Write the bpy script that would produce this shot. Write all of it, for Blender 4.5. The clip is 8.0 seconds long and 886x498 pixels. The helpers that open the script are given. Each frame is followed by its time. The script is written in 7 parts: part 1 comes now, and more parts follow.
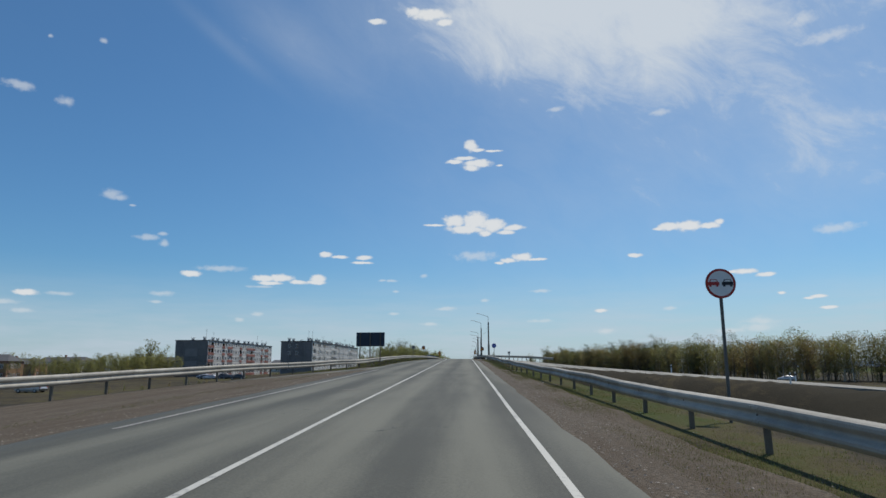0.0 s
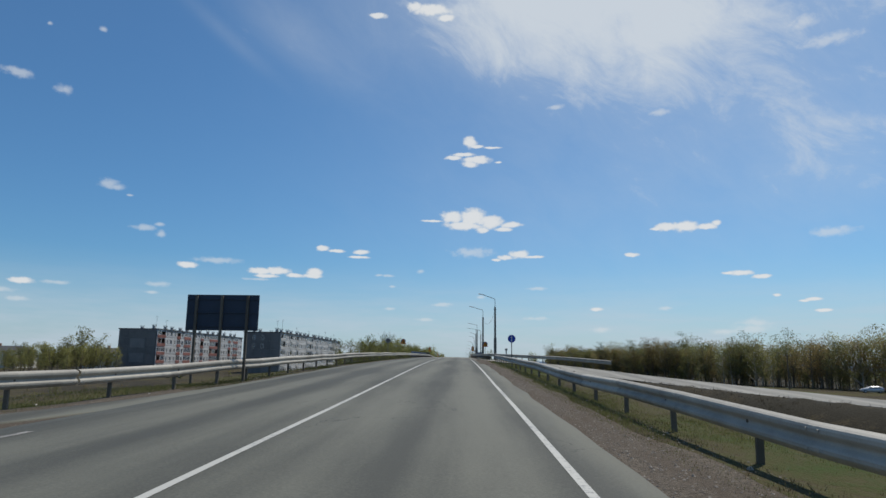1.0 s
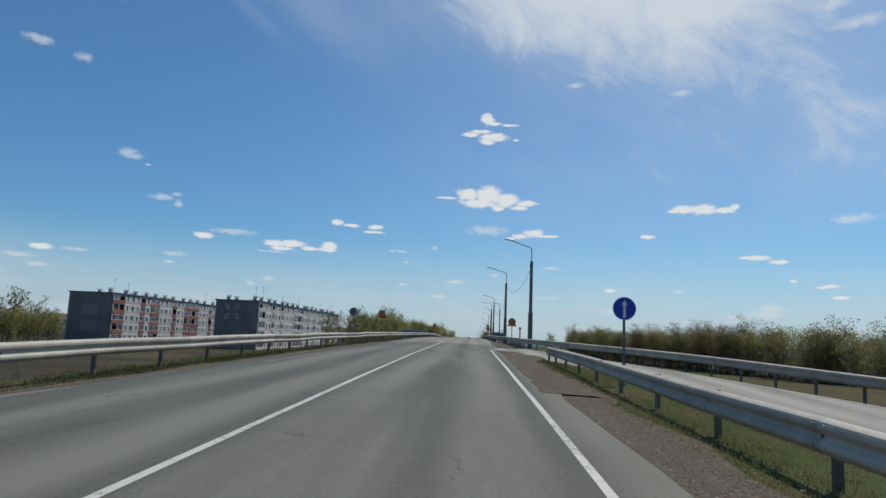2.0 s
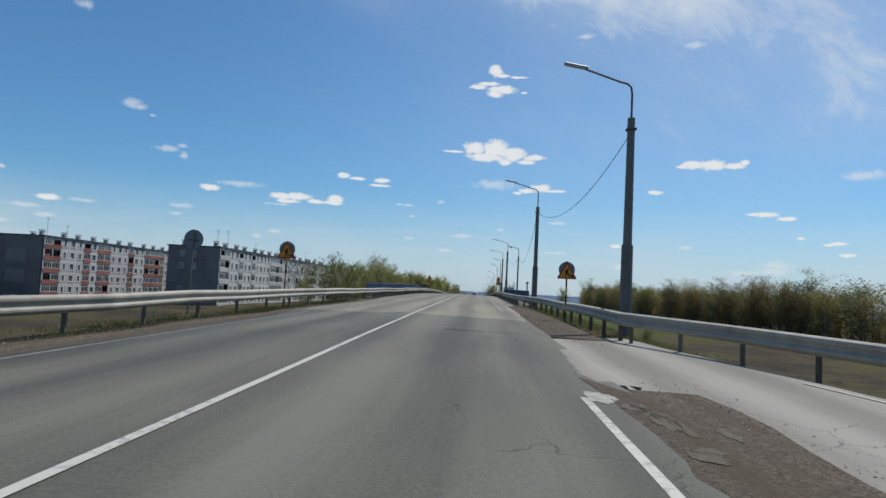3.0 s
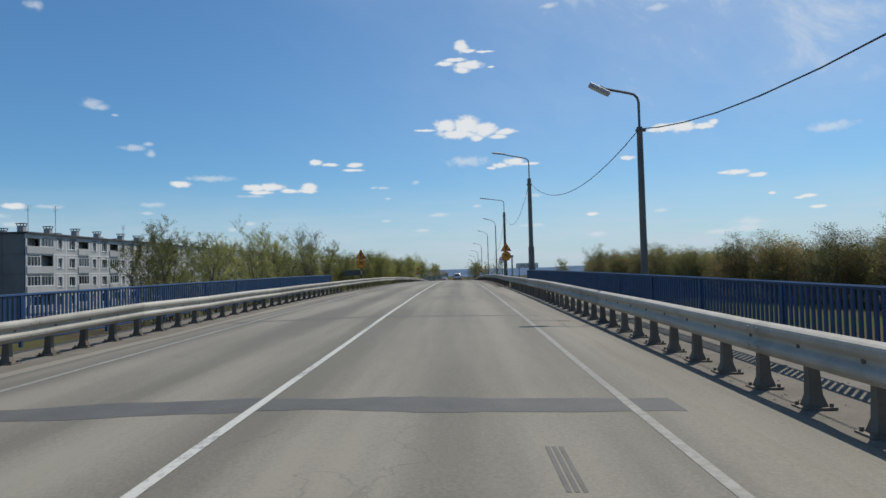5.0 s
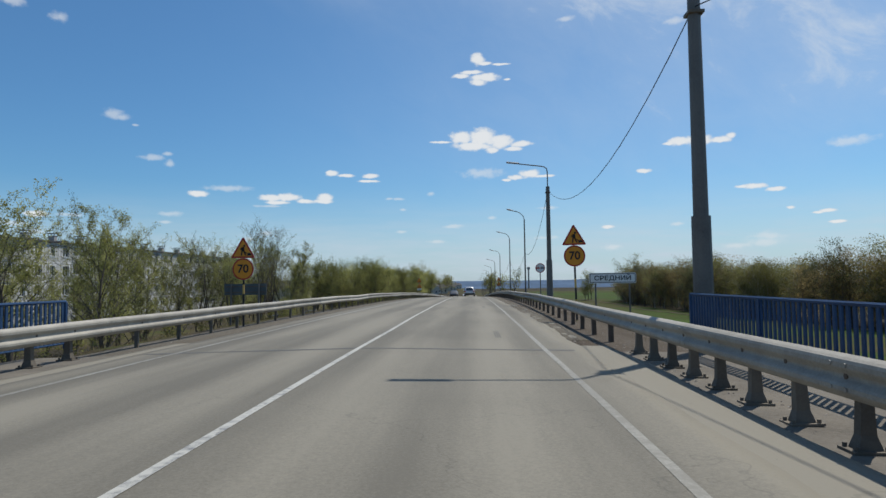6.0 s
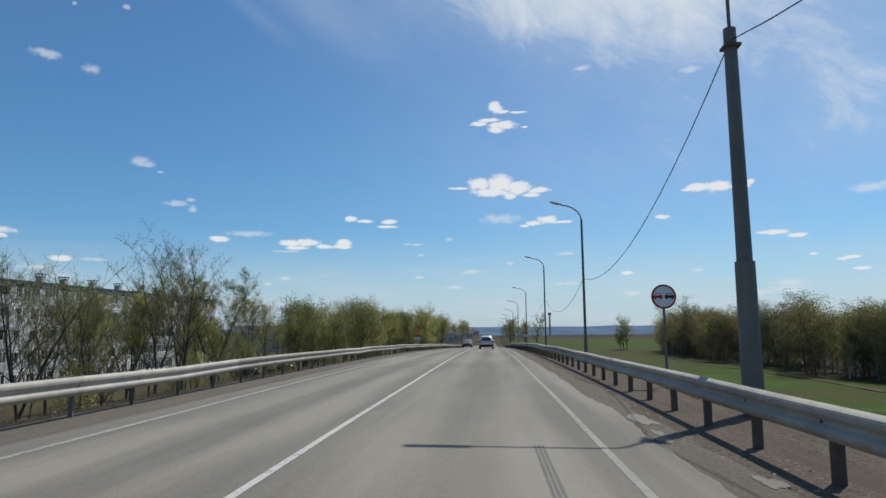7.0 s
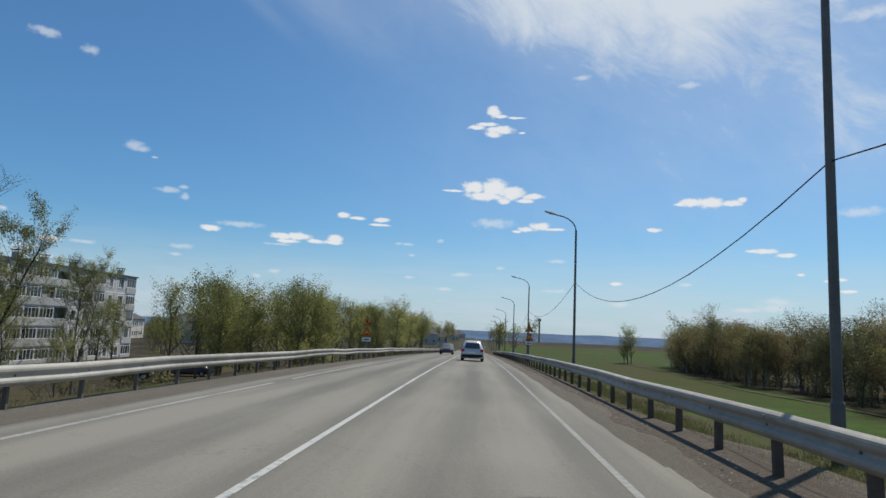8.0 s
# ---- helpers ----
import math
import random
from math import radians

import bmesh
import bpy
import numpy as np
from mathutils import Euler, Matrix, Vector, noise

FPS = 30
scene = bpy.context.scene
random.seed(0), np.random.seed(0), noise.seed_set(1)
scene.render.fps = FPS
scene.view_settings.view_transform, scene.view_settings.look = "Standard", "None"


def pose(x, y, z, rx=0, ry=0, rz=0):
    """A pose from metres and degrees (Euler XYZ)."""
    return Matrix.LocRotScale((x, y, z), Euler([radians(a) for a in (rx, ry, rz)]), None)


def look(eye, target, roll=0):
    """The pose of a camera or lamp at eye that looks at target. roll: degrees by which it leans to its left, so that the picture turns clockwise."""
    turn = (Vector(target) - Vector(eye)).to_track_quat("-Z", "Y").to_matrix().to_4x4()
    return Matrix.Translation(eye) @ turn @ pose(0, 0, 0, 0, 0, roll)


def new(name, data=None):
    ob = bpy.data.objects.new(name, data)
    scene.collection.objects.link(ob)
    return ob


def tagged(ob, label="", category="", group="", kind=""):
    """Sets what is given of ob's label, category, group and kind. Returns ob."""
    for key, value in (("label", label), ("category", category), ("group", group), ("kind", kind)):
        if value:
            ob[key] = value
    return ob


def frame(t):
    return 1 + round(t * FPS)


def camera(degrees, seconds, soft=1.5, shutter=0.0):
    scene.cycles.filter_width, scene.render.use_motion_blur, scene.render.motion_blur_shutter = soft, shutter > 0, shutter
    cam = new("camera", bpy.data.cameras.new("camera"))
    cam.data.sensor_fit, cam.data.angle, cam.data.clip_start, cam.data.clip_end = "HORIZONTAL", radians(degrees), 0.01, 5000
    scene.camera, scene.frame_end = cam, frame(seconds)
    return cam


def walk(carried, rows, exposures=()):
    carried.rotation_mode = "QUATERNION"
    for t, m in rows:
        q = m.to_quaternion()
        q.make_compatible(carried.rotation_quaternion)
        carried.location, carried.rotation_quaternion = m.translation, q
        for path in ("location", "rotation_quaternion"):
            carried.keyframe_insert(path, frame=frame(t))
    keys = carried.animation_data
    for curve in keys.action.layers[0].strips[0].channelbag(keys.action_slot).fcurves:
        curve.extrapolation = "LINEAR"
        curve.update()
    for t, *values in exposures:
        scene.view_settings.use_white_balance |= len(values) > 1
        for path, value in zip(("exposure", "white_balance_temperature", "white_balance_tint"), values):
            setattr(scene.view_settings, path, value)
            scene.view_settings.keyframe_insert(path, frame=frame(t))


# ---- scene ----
cam = camera(69.0, 8.0)
PATH = [
    (0, pose(2.70, -0.00, 1.31, 100.26, 0.35, 1.95)),
    (0.5, pose(2.57, 19.45, 1.78, 100.01, -0.53, 1.85)),
    (1, pose(2.55, 38.88, 2.14, 99.90, -0.68, 1.51)),
    (1.2, pose(2.53, 46.33, 2.35, 98.60, -0.72, 1.78)),
    (2.3, pose(2.56, 85.60, 3.33, 97.81, -2.65, 2.62)),
    (2.5, pose(2.56, 92.30, 3.50, 98.52, -2.07, 2.93)),
    (3, pose(2.42, 107.92, 3.59, 93.73, -2.92, 3.02)),
    (3.5, pose(2.31, 122.36, 3.89, 95.74, -3.04, 5.88)),
    (4, pose(2.11, 137.31, 4.17, 95.11, -0.39, 7.25)),
    (4.5, pose(2.03, 152.11, 4.22, 93.66, 0.89, 1.92)),
    (5, pose(2.05, 166.66, 4.36, 91.93, 1.48, 1.38)),
    (6.3, pose(2.34, 205.29, 4.55, 94.22, 1.00, 3.18)),
    (6.5, pose(2.22, 211.10, 4.53, 99.15, 3.14, 4.41)),
    (7, pose(2.31, 225.62, 4.65, 97.03, 0.51, 4.21)),
    (7.5, pose(2.23, 239.95, 4.54, 96.26, -0.28, 4.16)),
    (8, pose(2.09, 253.29, 4.45, 97.18, -2.53, 3.04)),
]
walk(cam, PATH, exposures=((0.0, -0.09), (2.4, -0.05), (3.0, 0.02), (5.0, 0.02), (8.0, 0.04)))

# ---- world, sun ----
SUN_AZ, SUN_EL = radians(38), radians(58.5)
SUN_DIR = Vector((math.sin(SUN_AZ) * math.cos(SUN_EL), math.cos(SUN_AZ) * math.cos(SUN_EL), math.sin(SUN_EL)))
sun = new("sun", bpy.data.lights.new("sun", "SUN"))
sun.data.energy, sun.data.angle, sun.data.color = 3.8, radians(0.6), (1.0, 0.95, 0.87)
sun.matrix_world = look(SUN_DIR * 100, (0, 0, 0))

# clouds, lobe by lobe: azimuth and elevation in degrees, half-width and half-height in degrees
CLOUD_TWIN = (
    (0.79, 19.33, 0.77, 0.62), (1.35, 18.93, 1.03, 0.19), (2.74, 18.82, 1.13, 0.12), (0.2, 18.25, 1.34, 0.22), (-0.89, 17.94, 1.03, 0.24),
    (1.33, 17.78, 1.64, 0.43), (0.75, 17.41, 1.03, 0.39), (3.37, 17.55, 0.41, 0.12),
)
CLOUD_HEAP = (
    (-0.82, 12.74, 1.23, 0.74), (1.07, 12.74, 1.52, 0.99), (2.58, 12.3, 1.62, 0.74), (0.29, 11.97, 2.24, 0.45), (1.9, 11.58, 0.76, 0.3),
    (4.43, 12.03, 1.25, 0.34), (-2.67, 12.37, 1.33, 0.15), (3.82, 11.66, 1.0, 0.25),
)
CLOUDS_AHEAD = (
    (4.0, 9.18, 0.85, 0.3), (5.15, 9.43, 1.19, 0.45), (6.48, 9.19, 1.18, 0.16), (3.15, 8.95, 0.55, 0.15), (-17.53, 7.45, 1.34, 0.39),
    (-16.08, 7.53, 1.26, 0.44), (-14.76, 7.2, 0.98, 0.25), (-17.04, 7.07, 1.44, 0.2), (-12.99, 7.52, 0.89, 0.5), (-13.09, 7.22, 1.04, 0.25),
    (-12.32, 9.67, 0.7, 0.32), (-11.16, 9.48, 1.0, 0.2), (-8.9, 9.45, 0.86, 0.27), (-9.15, 9.0, 1.16, 0.15), (-23.46, 7.66, 1.13, 0.33),
    
)
CLOUDS_RIGHT = (
    (17.84, 11.42, 1.19, 0.42), (19.28, 11.38, 1.72, 0.55), (21.07, 11.3, 1.05, 0.32), (21.84, 11.54, 0.46, 0.31), (16.99, 11.3, 0.62, 0.19),
    (14.89, 9.19, 0.77, 0.24), (23.41, 7.34, 1.12, 0.31), (24.85, 7.01, 0.93, 0.22), (22.48, 7.37, 0.61, 0.16), (25.82, 5.49, 0.49, 0.17),
    (28.39, 5.07, 0.72, 0.19), (27.73, 4.98, 0.51, 0.13), (29.04, 4.22, 0.67, 0.17), (11.82, 4.59, 0.7, 0.22),
)
CLOUDS_HIGH = (
    (-2.94, 30.23, 2.29, 0.57), (-4.58, 30.45, 0.98, 0.44), (-1.57, 29.63, 0.98, 0.36), (-8.18, 29.58, 1.07, 0.31), (-40.67, 13.69, 1.22, 0.37),
    (-34.94, 5.6, 1.03, 0.31), (-39.97, 7.53, 2.3, 0.46), (-38.92, 7.11, 0.55, 0.26), (-40.8, 5.27, 0.77, 0.25),
)
WISPS = (
    (1.0, 9.61, 2.02, 0.5), (-21.09, 8.18, 1.95, 0.29), (-17.75, 6.76, 1.34, 0.12), (-25.81, 10.79, 0.44, 0.19), (-28.21, 12.87, 0.3, 0.11),
    (-3.58, 7.88, 0.35, 0.23), (-6.28, 4.54, 0.55, 0.15), (-7.28, 7.45, 0.45, 0.13), (-6.12, 6.49, 0.35, 0.13), (-17.94, 4.42, 0.52, 0.24),
    (-19.35, 3.92, 0.42, 0.19), (-3.12, 3.61, 0.8, 0.18), (-1.45, 4.99, 0.85, 0.18), (1.77, 5.64, 0.5, 0.17), (6.78, 6.41, 0.97, 0.17),
    (23.99, 2.91, 1.48, 0.4), (21.98, 2.62, 1.21, 0.27), (12.21, 2.85, 0.88, 0.29), (17.6, 4.62, 0.48, 0.16), (17.8, 20.94, 0.9, 0.31),
    (30.09, 10.17, 1.75, 0.41), (6.7, 3.8, 1.07, 0.2),
)
WISPS_FAR = (
    (-26.93, 10.4, 0.9, 0.3), (-25.69, 10.01, 0.42, 0.34), (-29.81, 13.63, 0.8, 0.45), (-29.21, 13.42, 0.8, 0.3),
    (-36.79, 20.71, 1.14, 0.4), (-33.62, 20.2, 0.65, 0.37), (-31.41, 25.14, 0.33, 0.24), (-35.19, 24.65, 0.23, 0.16), (8.76, 22.09, 0.87, 0.28),
    (31.14, 24.35, 2.3, 0.48), (29.3, 25.99, 1.2, 0.56), (-36.47, 4.85, 1.23, 0.22), (-35.07, 4.25, 0.87, 0.22), (-32.71, 5.63, 1.03, 0.18),
    (-25.54, 5.93, 1.18, 0.24), (-25.97, 5.24, 0.63, 0.14), (-38.29, 3.58, 1.11, 0.22), (-39.79, 4.36, 1.08, 0.21), (24.16, 3.32, 1.25, 0.43),
    (12.33, 2.87, 0.71, 0.24), (17.35, 4.58, 0.5, 0.18), (-1.71, 4.93, 0.9, 0.2), (-6.49, 7.43, 0.61, 0.15),
)
# cirrus veils: azimuth, elevation, half-length, half-breadth, turn, density
CIRRUS = (
    (9, 32.0, 18, 7.0, -4, 1.3), (5, 26.5, 7, 2.6, -12, 0.42), (-15, 27.2, 8, 2.4, -28, 0.42), (-10.0, 29.5, 6.0, 2.2, -34, 0.22),
    (-21.7, 26.6, 5.5, 0.7, -32, 0.2), (17, 26.5, 8, 3.0, 4, 0.36), (28, 22, 16, 12, -20, 0.42), (31, 16, 6, 4, 0, 0.28),
    (12, 15, 24, 16, 0, 0.36), (45, 40, 40, 16, 0, 0.6), (-20, 55, 40, 14, 0, 0.5), (120, 35, 60, 18, 0, 0.5), (-110, 30, 50, 12, 0, 0.4),
)
CUMULUS = CLOUD_TWIN + CLOUD_HEAP + CLOUDS_AHEAD + CLOUDS_RIGHT + CLOUDS_HIGH


def node(nt, kind, loc=None, **sets):
    n = nt.nodes.new(kind)
    for k, v in sets.items():
        n.inputs[k.replace("_", " ")].default_value = v
    return n


def math_node(nt, op, a, b=None, c=None, clamp=False):
    n = nt.nodes.new("ShaderNodeMath")
    n.operation, n.use_clamp = op, clamp
    for i, v in enumerate((a, b, c)):
        if v is None:
            continue
        if isinstance(v, (int, float)):
            n.inputs[i].default_value = v
        else:
            nt.links.new(v, n.inputs[i])
    return n.outputs[0]


def build_world():
    world = bpy.data.worlds.new("sky")
    scene.world = world
    world.use_nodes = True
    nt = world.node_tree
    nt.nodes.clear()
    out = nt.nodes.new("ShaderNodeOutputWorld")
    bg = nt.nodes.new("ShaderNodeBackground")
    sky = nt.nodes.new("ShaderNodeTexSky")
    sky.sky_type, sky.sun_disc = "NISHITA", False
    sky.sun_elevation, sky.sun_rotation = SUN_EL, SUN_AZ
    sky.altitude, sky.air_density, sky.dust_density, sky.ozone_density = 200, 1.0, 0.7, 2.2
    coord = nt.nodes.new("ShaderNodeTexCoord")
    sep = nt.nodes.new("ShaderNodeSeparateXYZ")
    nt.links.new(coord.outputs["Generated"], sep.inputs[0])
    az = math_node(nt, "MULTIPLY", math_node(nt, "ARCTAN2", sep.outputs[0], sep.outputs[1]), 57.2958)
    el = math_node(nt, "MULTIPLY", math_node(nt, "ARCSINE", sep.outputs[2]), 57.2958)
    comb = nt.nodes.new("ShaderNodeCombineXYZ")
    nt.links.new(az, comb.inputs[0])
    nt.links.new(el, comb.inputs[1])
    p = comb.outputs[0]
    # billows: fine noise, finer across the height than along
    noi = node(nt, "ShaderNodeTexNoise", Scale=1.3, Detail=7.0, Roughness=0.55)
    st = nt.nodes.new("ShaderNodeVectorMath")
    st.operation = "MULTIPLY"
    st.inputs[1].default_value = (1.0, 1.35, 1.0)
    nt.links.new(p, st.inputs[0])
    nt.links.new(st.outputs[0], noi.inputs["Vector"])
    wob = nt.nodes.new("ShaderNodeVectorMath")
    wob.operation = "MULTIPLY_ADD"
    wob.inputs[1].default_value = (0.22, 0.11, 0)
    nt.links.new(noi.outputs["Color"], wob.inputs[0])
    nt.links.new(p, wob.inputs[2])
    def nearest(rows):
        """Distance, in lobe radii, to the nearest lobe of a list."""
        dist = None
        for a, e, w, h in rows:
            v = nt.nodes.new("ShaderNodeVectorMath")
            v.operation = "MULTIPLY_ADD"
            v.inputs[1].default_value = (1 / w, 1 / h, 0)
            v.inputs[2].default_value = (-(a + 0.11) / w, -(e + 0.055) / h, 0)
            nt.links.new(wob.outputs[0], v.inputs[0])
            ln = nt.nodes.new("ShaderNodeVectorMath")
            ln.operation = "LENGTH"
            nt.links.new(v.outputs[0], ln.inputs[0])
            dist = ln.outputs["Value"] if dist is None else math_node(nt, "SMOOTH_MIN", dist, ln.outputs["Value"], 0.15)
        return dist

    def puff(rows, lo, hi, top, rough):
        dens = math_node(nt, "ADD", math_node(nt, "MULTIPLY_ADD", nearest(rows), -1.0, 1.0), math_node(nt, "MULTIPLY_ADD", noi.outputs["Fac"], rough, -0.5 * rough))
        r = nt.nodes.new("ShaderNodeMapRange")
        r.interpolation_type = "SMOOTHSTEP"
        r.inputs["From Min"].default_value, r.inputs["From Max"].default_value = lo, hi
        r.inputs["To Max"].default_value = top
        nt.links.new(dens, r.inputs["Value"])
        return r.outputs[0], dens

    cumulus, thick = puff(CUMULUS, 0.0, 0.5, 0.93, 1.1)
    wisps, _ = puff(WISPS + WISPS_FAR, -0.2, 0.85, 0.52, 1.7)
    body = nt.nodes.new("ShaderNodeMapRange")
    body.inputs["From Min"].default_value, body.inputs["From Max"].default_value = 0.1, 0.6
    nt.links.new(thick, body.inputs["Value"])
    shade = nt.nodes.new("ShaderNodeMix")
    shade.data_type = "RGBA"
    nt.links.new(body.outputs[0], shade.inputs[0])
    shade.inputs[6].default_value, shade.inputs[7].default_value = (7.6, 8.3, 9.0, 1), (9.6, 9.8, 9.9, 1)
    # veils of high cirrus, combed by the wind
    cirr = node(nt, "ShaderNodeTexNoise", Scale=0.22, Detail=9.0, Roughness=0.66, Distortion=0.45)
    mp = nt.nodes.new("ShaderNodeMapping")
    mp.vector_type = "TEXTURE"
    mp.inputs["Rotation"].default_value = (0, 0, radians(-33))
    mp.inputs["Scale"].default_value = (1.5, 0.8, 1)
    nt.links.new(p, mp.inputs["Vector"])
    nt.links.new(mp.outputs[0], cirr.inputs["Vector"])
    veil = None
    for a, e, w, h, turn, k in CIRRUS:
        v = nt.nodes.new("ShaderNodeMapping")
        v.vector_type = "TEXTURE"
        v.inputs["Location"].default_value = (a, e, 0)
        v.inputs["Rotation"].default_value = (0, 0, radians(turn))
        v.inputs["Scale"].default_value = (w, h, 1)
        nt.links.new(p, v.inputs["Vector"])
        ln = nt.nodes.new("ShaderNodeVectorMath")
        ln.operation = "LENGTH"
        nt.links.new(v.outputs[0], ln.inputs[0])
        bell = math_node(nt, "EXPONENT", math_node(nt, "MULTIPLY", math_node(nt, "POWER", ln.outputs["Value"], 2.0), -1.3))
        m = math_node(nt, "MULTIPLY", bell, k)
        veil = m if veil is None else math_node(nt, "ADD", veil, m)
    cm = nt.nodes.new("ShaderNodeMapRange")
    cm.interpolation_type = "SMOOTHSTEP"
    cm.inputs["From Min"].default_value, cm.inputs["From Max"].default_value = 0.74, 1.62
    cm.inputs["To Max"].default_value = 0.92
    nt.links.new(math_node(nt, "ADD", math_node(nt, "MULTIPLY", cirr.outputs["Fac"], 1.15), math_node(nt, "MULTIPLY", veil, 0.72)), cm.inputs["Value"])
    # an even milky film under the streaks
    film = math_node(nt, "MULTIPLY", math_node(nt, "MINIMUM", veil, 0.9), math_node(nt, "MULTIPLY_ADD", cirr.outputs["Fac"], 0.5, 0.15))
    veil = math_node(nt, "MAXIMUM", cm.outputs[0], film)
    # thin milky band of low haze clouds near the horizon
    low = node(nt, "ShaderNodeTexNoise", Scale=0.22, Detail=6.0, Roughness=0.6)
    lm = nt.nodes.new("ShaderNodeMapping")
    lm.inputs["Scale"].default_value = (0.5, 3.5, 1)
    nt.links.new(p, lm.inputs["Vector"])
    nt.links.new(lm.outputs[0], low.inputs["Vector"])
    lband = nt.nodes.new("ShaderNodeMapRange")
    lband.interpolation_type = "SMOOTHSTEP"
    lband.inputs["From Min"].default_value, lband.inputs["From Max"].default_value = 9.0, 0.5
    nt.links.new(el, lband.inputs["Value"])
    ln2 = nt.nodes.new("ShaderNodeMapRange")
    ln2.inputs["From Min"].default_value, ln2.inputs["From Max"].default_value = 0.4, 0.7
    ln2.inputs["To Min"].default_value, ln2.inputs["To Max"].default_value = 0.58, 0.95
    nt.links.new(low.outputs["Fac"], ln2.inputs["Value"])
    lowf = math_node(nt, "MULTIPLY", lband.outputs[0], ln2.outputs[0])
    tint = nt.nodes.new("ShaderNodeVectorMath")
    tint.operation = "MULTIPLY"
    tint.inputs[1].default_value = SKY_TINT
    nt.links.new(sky.outputs[0], tint.inputs[0])
    col = tint.outputs[0]
    for fac, c in ((lowf, (6.6, 7.6, 8.8, 1)), (veil, (8.0, 8.7, 9.4, 1)), (wisps, (8.6, 9.1, 9.5, 1)), (cumulus, shade.outputs[2])):
        mx = nt.nodes.new("ShaderNodeMix")
        mx.data_type = "RGBA"
        nt.links.new(fac, mx.inputs[0])
        nt.links.new(col, mx.inputs[6])
        if isinstance(c, tuple):
            mx.inputs[7].default_value = c
        else:
            nt.links.new(c, mx.inputs[7])
        col = mx.outputs[2]
    nt.links.new(col, bg.inputs["Color"])
    bg.inputs["Strength"].default_value = SKY_STRENGTH
    nt.links.new(bg.outputs[0], out.inputs[0])


SKY_TINT = (0.60, 1.0, 1.25)
SKY_STRENGTH = 0.081
build_world()


# ---- materials ----
def mat_base(name, colour, rough=0.8, metal=0.0, var=0.25, scale=3.0, fine=40.0, bump=0.3, bump_scale=None, tint=None, spec=0.4, island=0.0, obj_random=0.0, dist=0.02):
    """A surface with broad stains and fine grain."""
    m = bpy.data.materials.new(name)
    m.use_nodes = True
    nt = m.node_tree
    b = nt.nodes["Principled BSDF"]
    b.inputs["Roughness"].default_value, b.inputs["Metallic"].default_value = rough, metal
    b.inputs["Specular IOR Level"].default_value = spec
    tc = nt.nodes.new("ShaderNodeNewGeometry")
    pos = tc.outputs["Position"]
    n1 = node(nt, "ShaderNodeTexNoise", Scale=scale, Detail=5.0, Roughness=0.6)
    n2 = node(nt, "ShaderNodeTexNoise", Scale=fine, Detail=3.0, Roughness=0.7)
    nt.links.new(pos, n1.inputs["Vector"])
    nt.links.new(pos, n2.inputs["Vector"])
    f = math_node(nt, "ADD", math_node(nt, "MULTIPLY", n1.outputs["Fac"], 0.6), math_node(nt, "MULTIPLY", n2.outputs["Fac"], 0.4))
    if island:
        f = math_node(nt, "ADD", f, math_node(nt, "MULTIPLY", math_node(nt, "SUBTRACT", tc.outputs["Random Per Island"], 0.5), island))
    if obj_random:
        oi = nt.nodes.new("ShaderNodeObjectInfo")
        f = math_node(nt, "ADD", f, math_node(nt, "MULTIPLY", math_node(nt, "SUBTRACT", oi.outputs["Random"], 0.5), obj_random))
    cr = nt.nodes.new("ShaderNodeValToRGB")
    lo = tuple(c * (1 - var) for c in colour) if tint is None else tint
    hi = tuple(min(1, c * (1 + var)) for c in colour)
    cr.color_ramp.elements[0].position, cr.color_ramp.elements[0].color = 0.3, (*lo, 1)
    cr.color_ramp.elements[1].position, cr.color_ramp.elements[1].color = 0.7, (*hi, 1)
    nt.links.new(f, cr.inputs[0])
    nt.links.new(cr.outputs[0], b.inputs["Base Color"])
    if bump:
        n3 = node(nt, "ShaderNodeTexNoise", Scale=bump_scale or fine, Detail=4.0, Roughness=0.6)
        nt.links.new(pos, n3.inputs["Vector"])
        bp = nt.nodes.new("ShaderNodeBump")
        bp.inputs["Strength"].default_value, bp.inputs["Distance"].default_value = bump, dist
        nt.links.new(n3.outputs["Fac"], bp.inputs["Height"])
        nt.links.new(bp.outputs[0], b.inputs["Normal"])
    return m


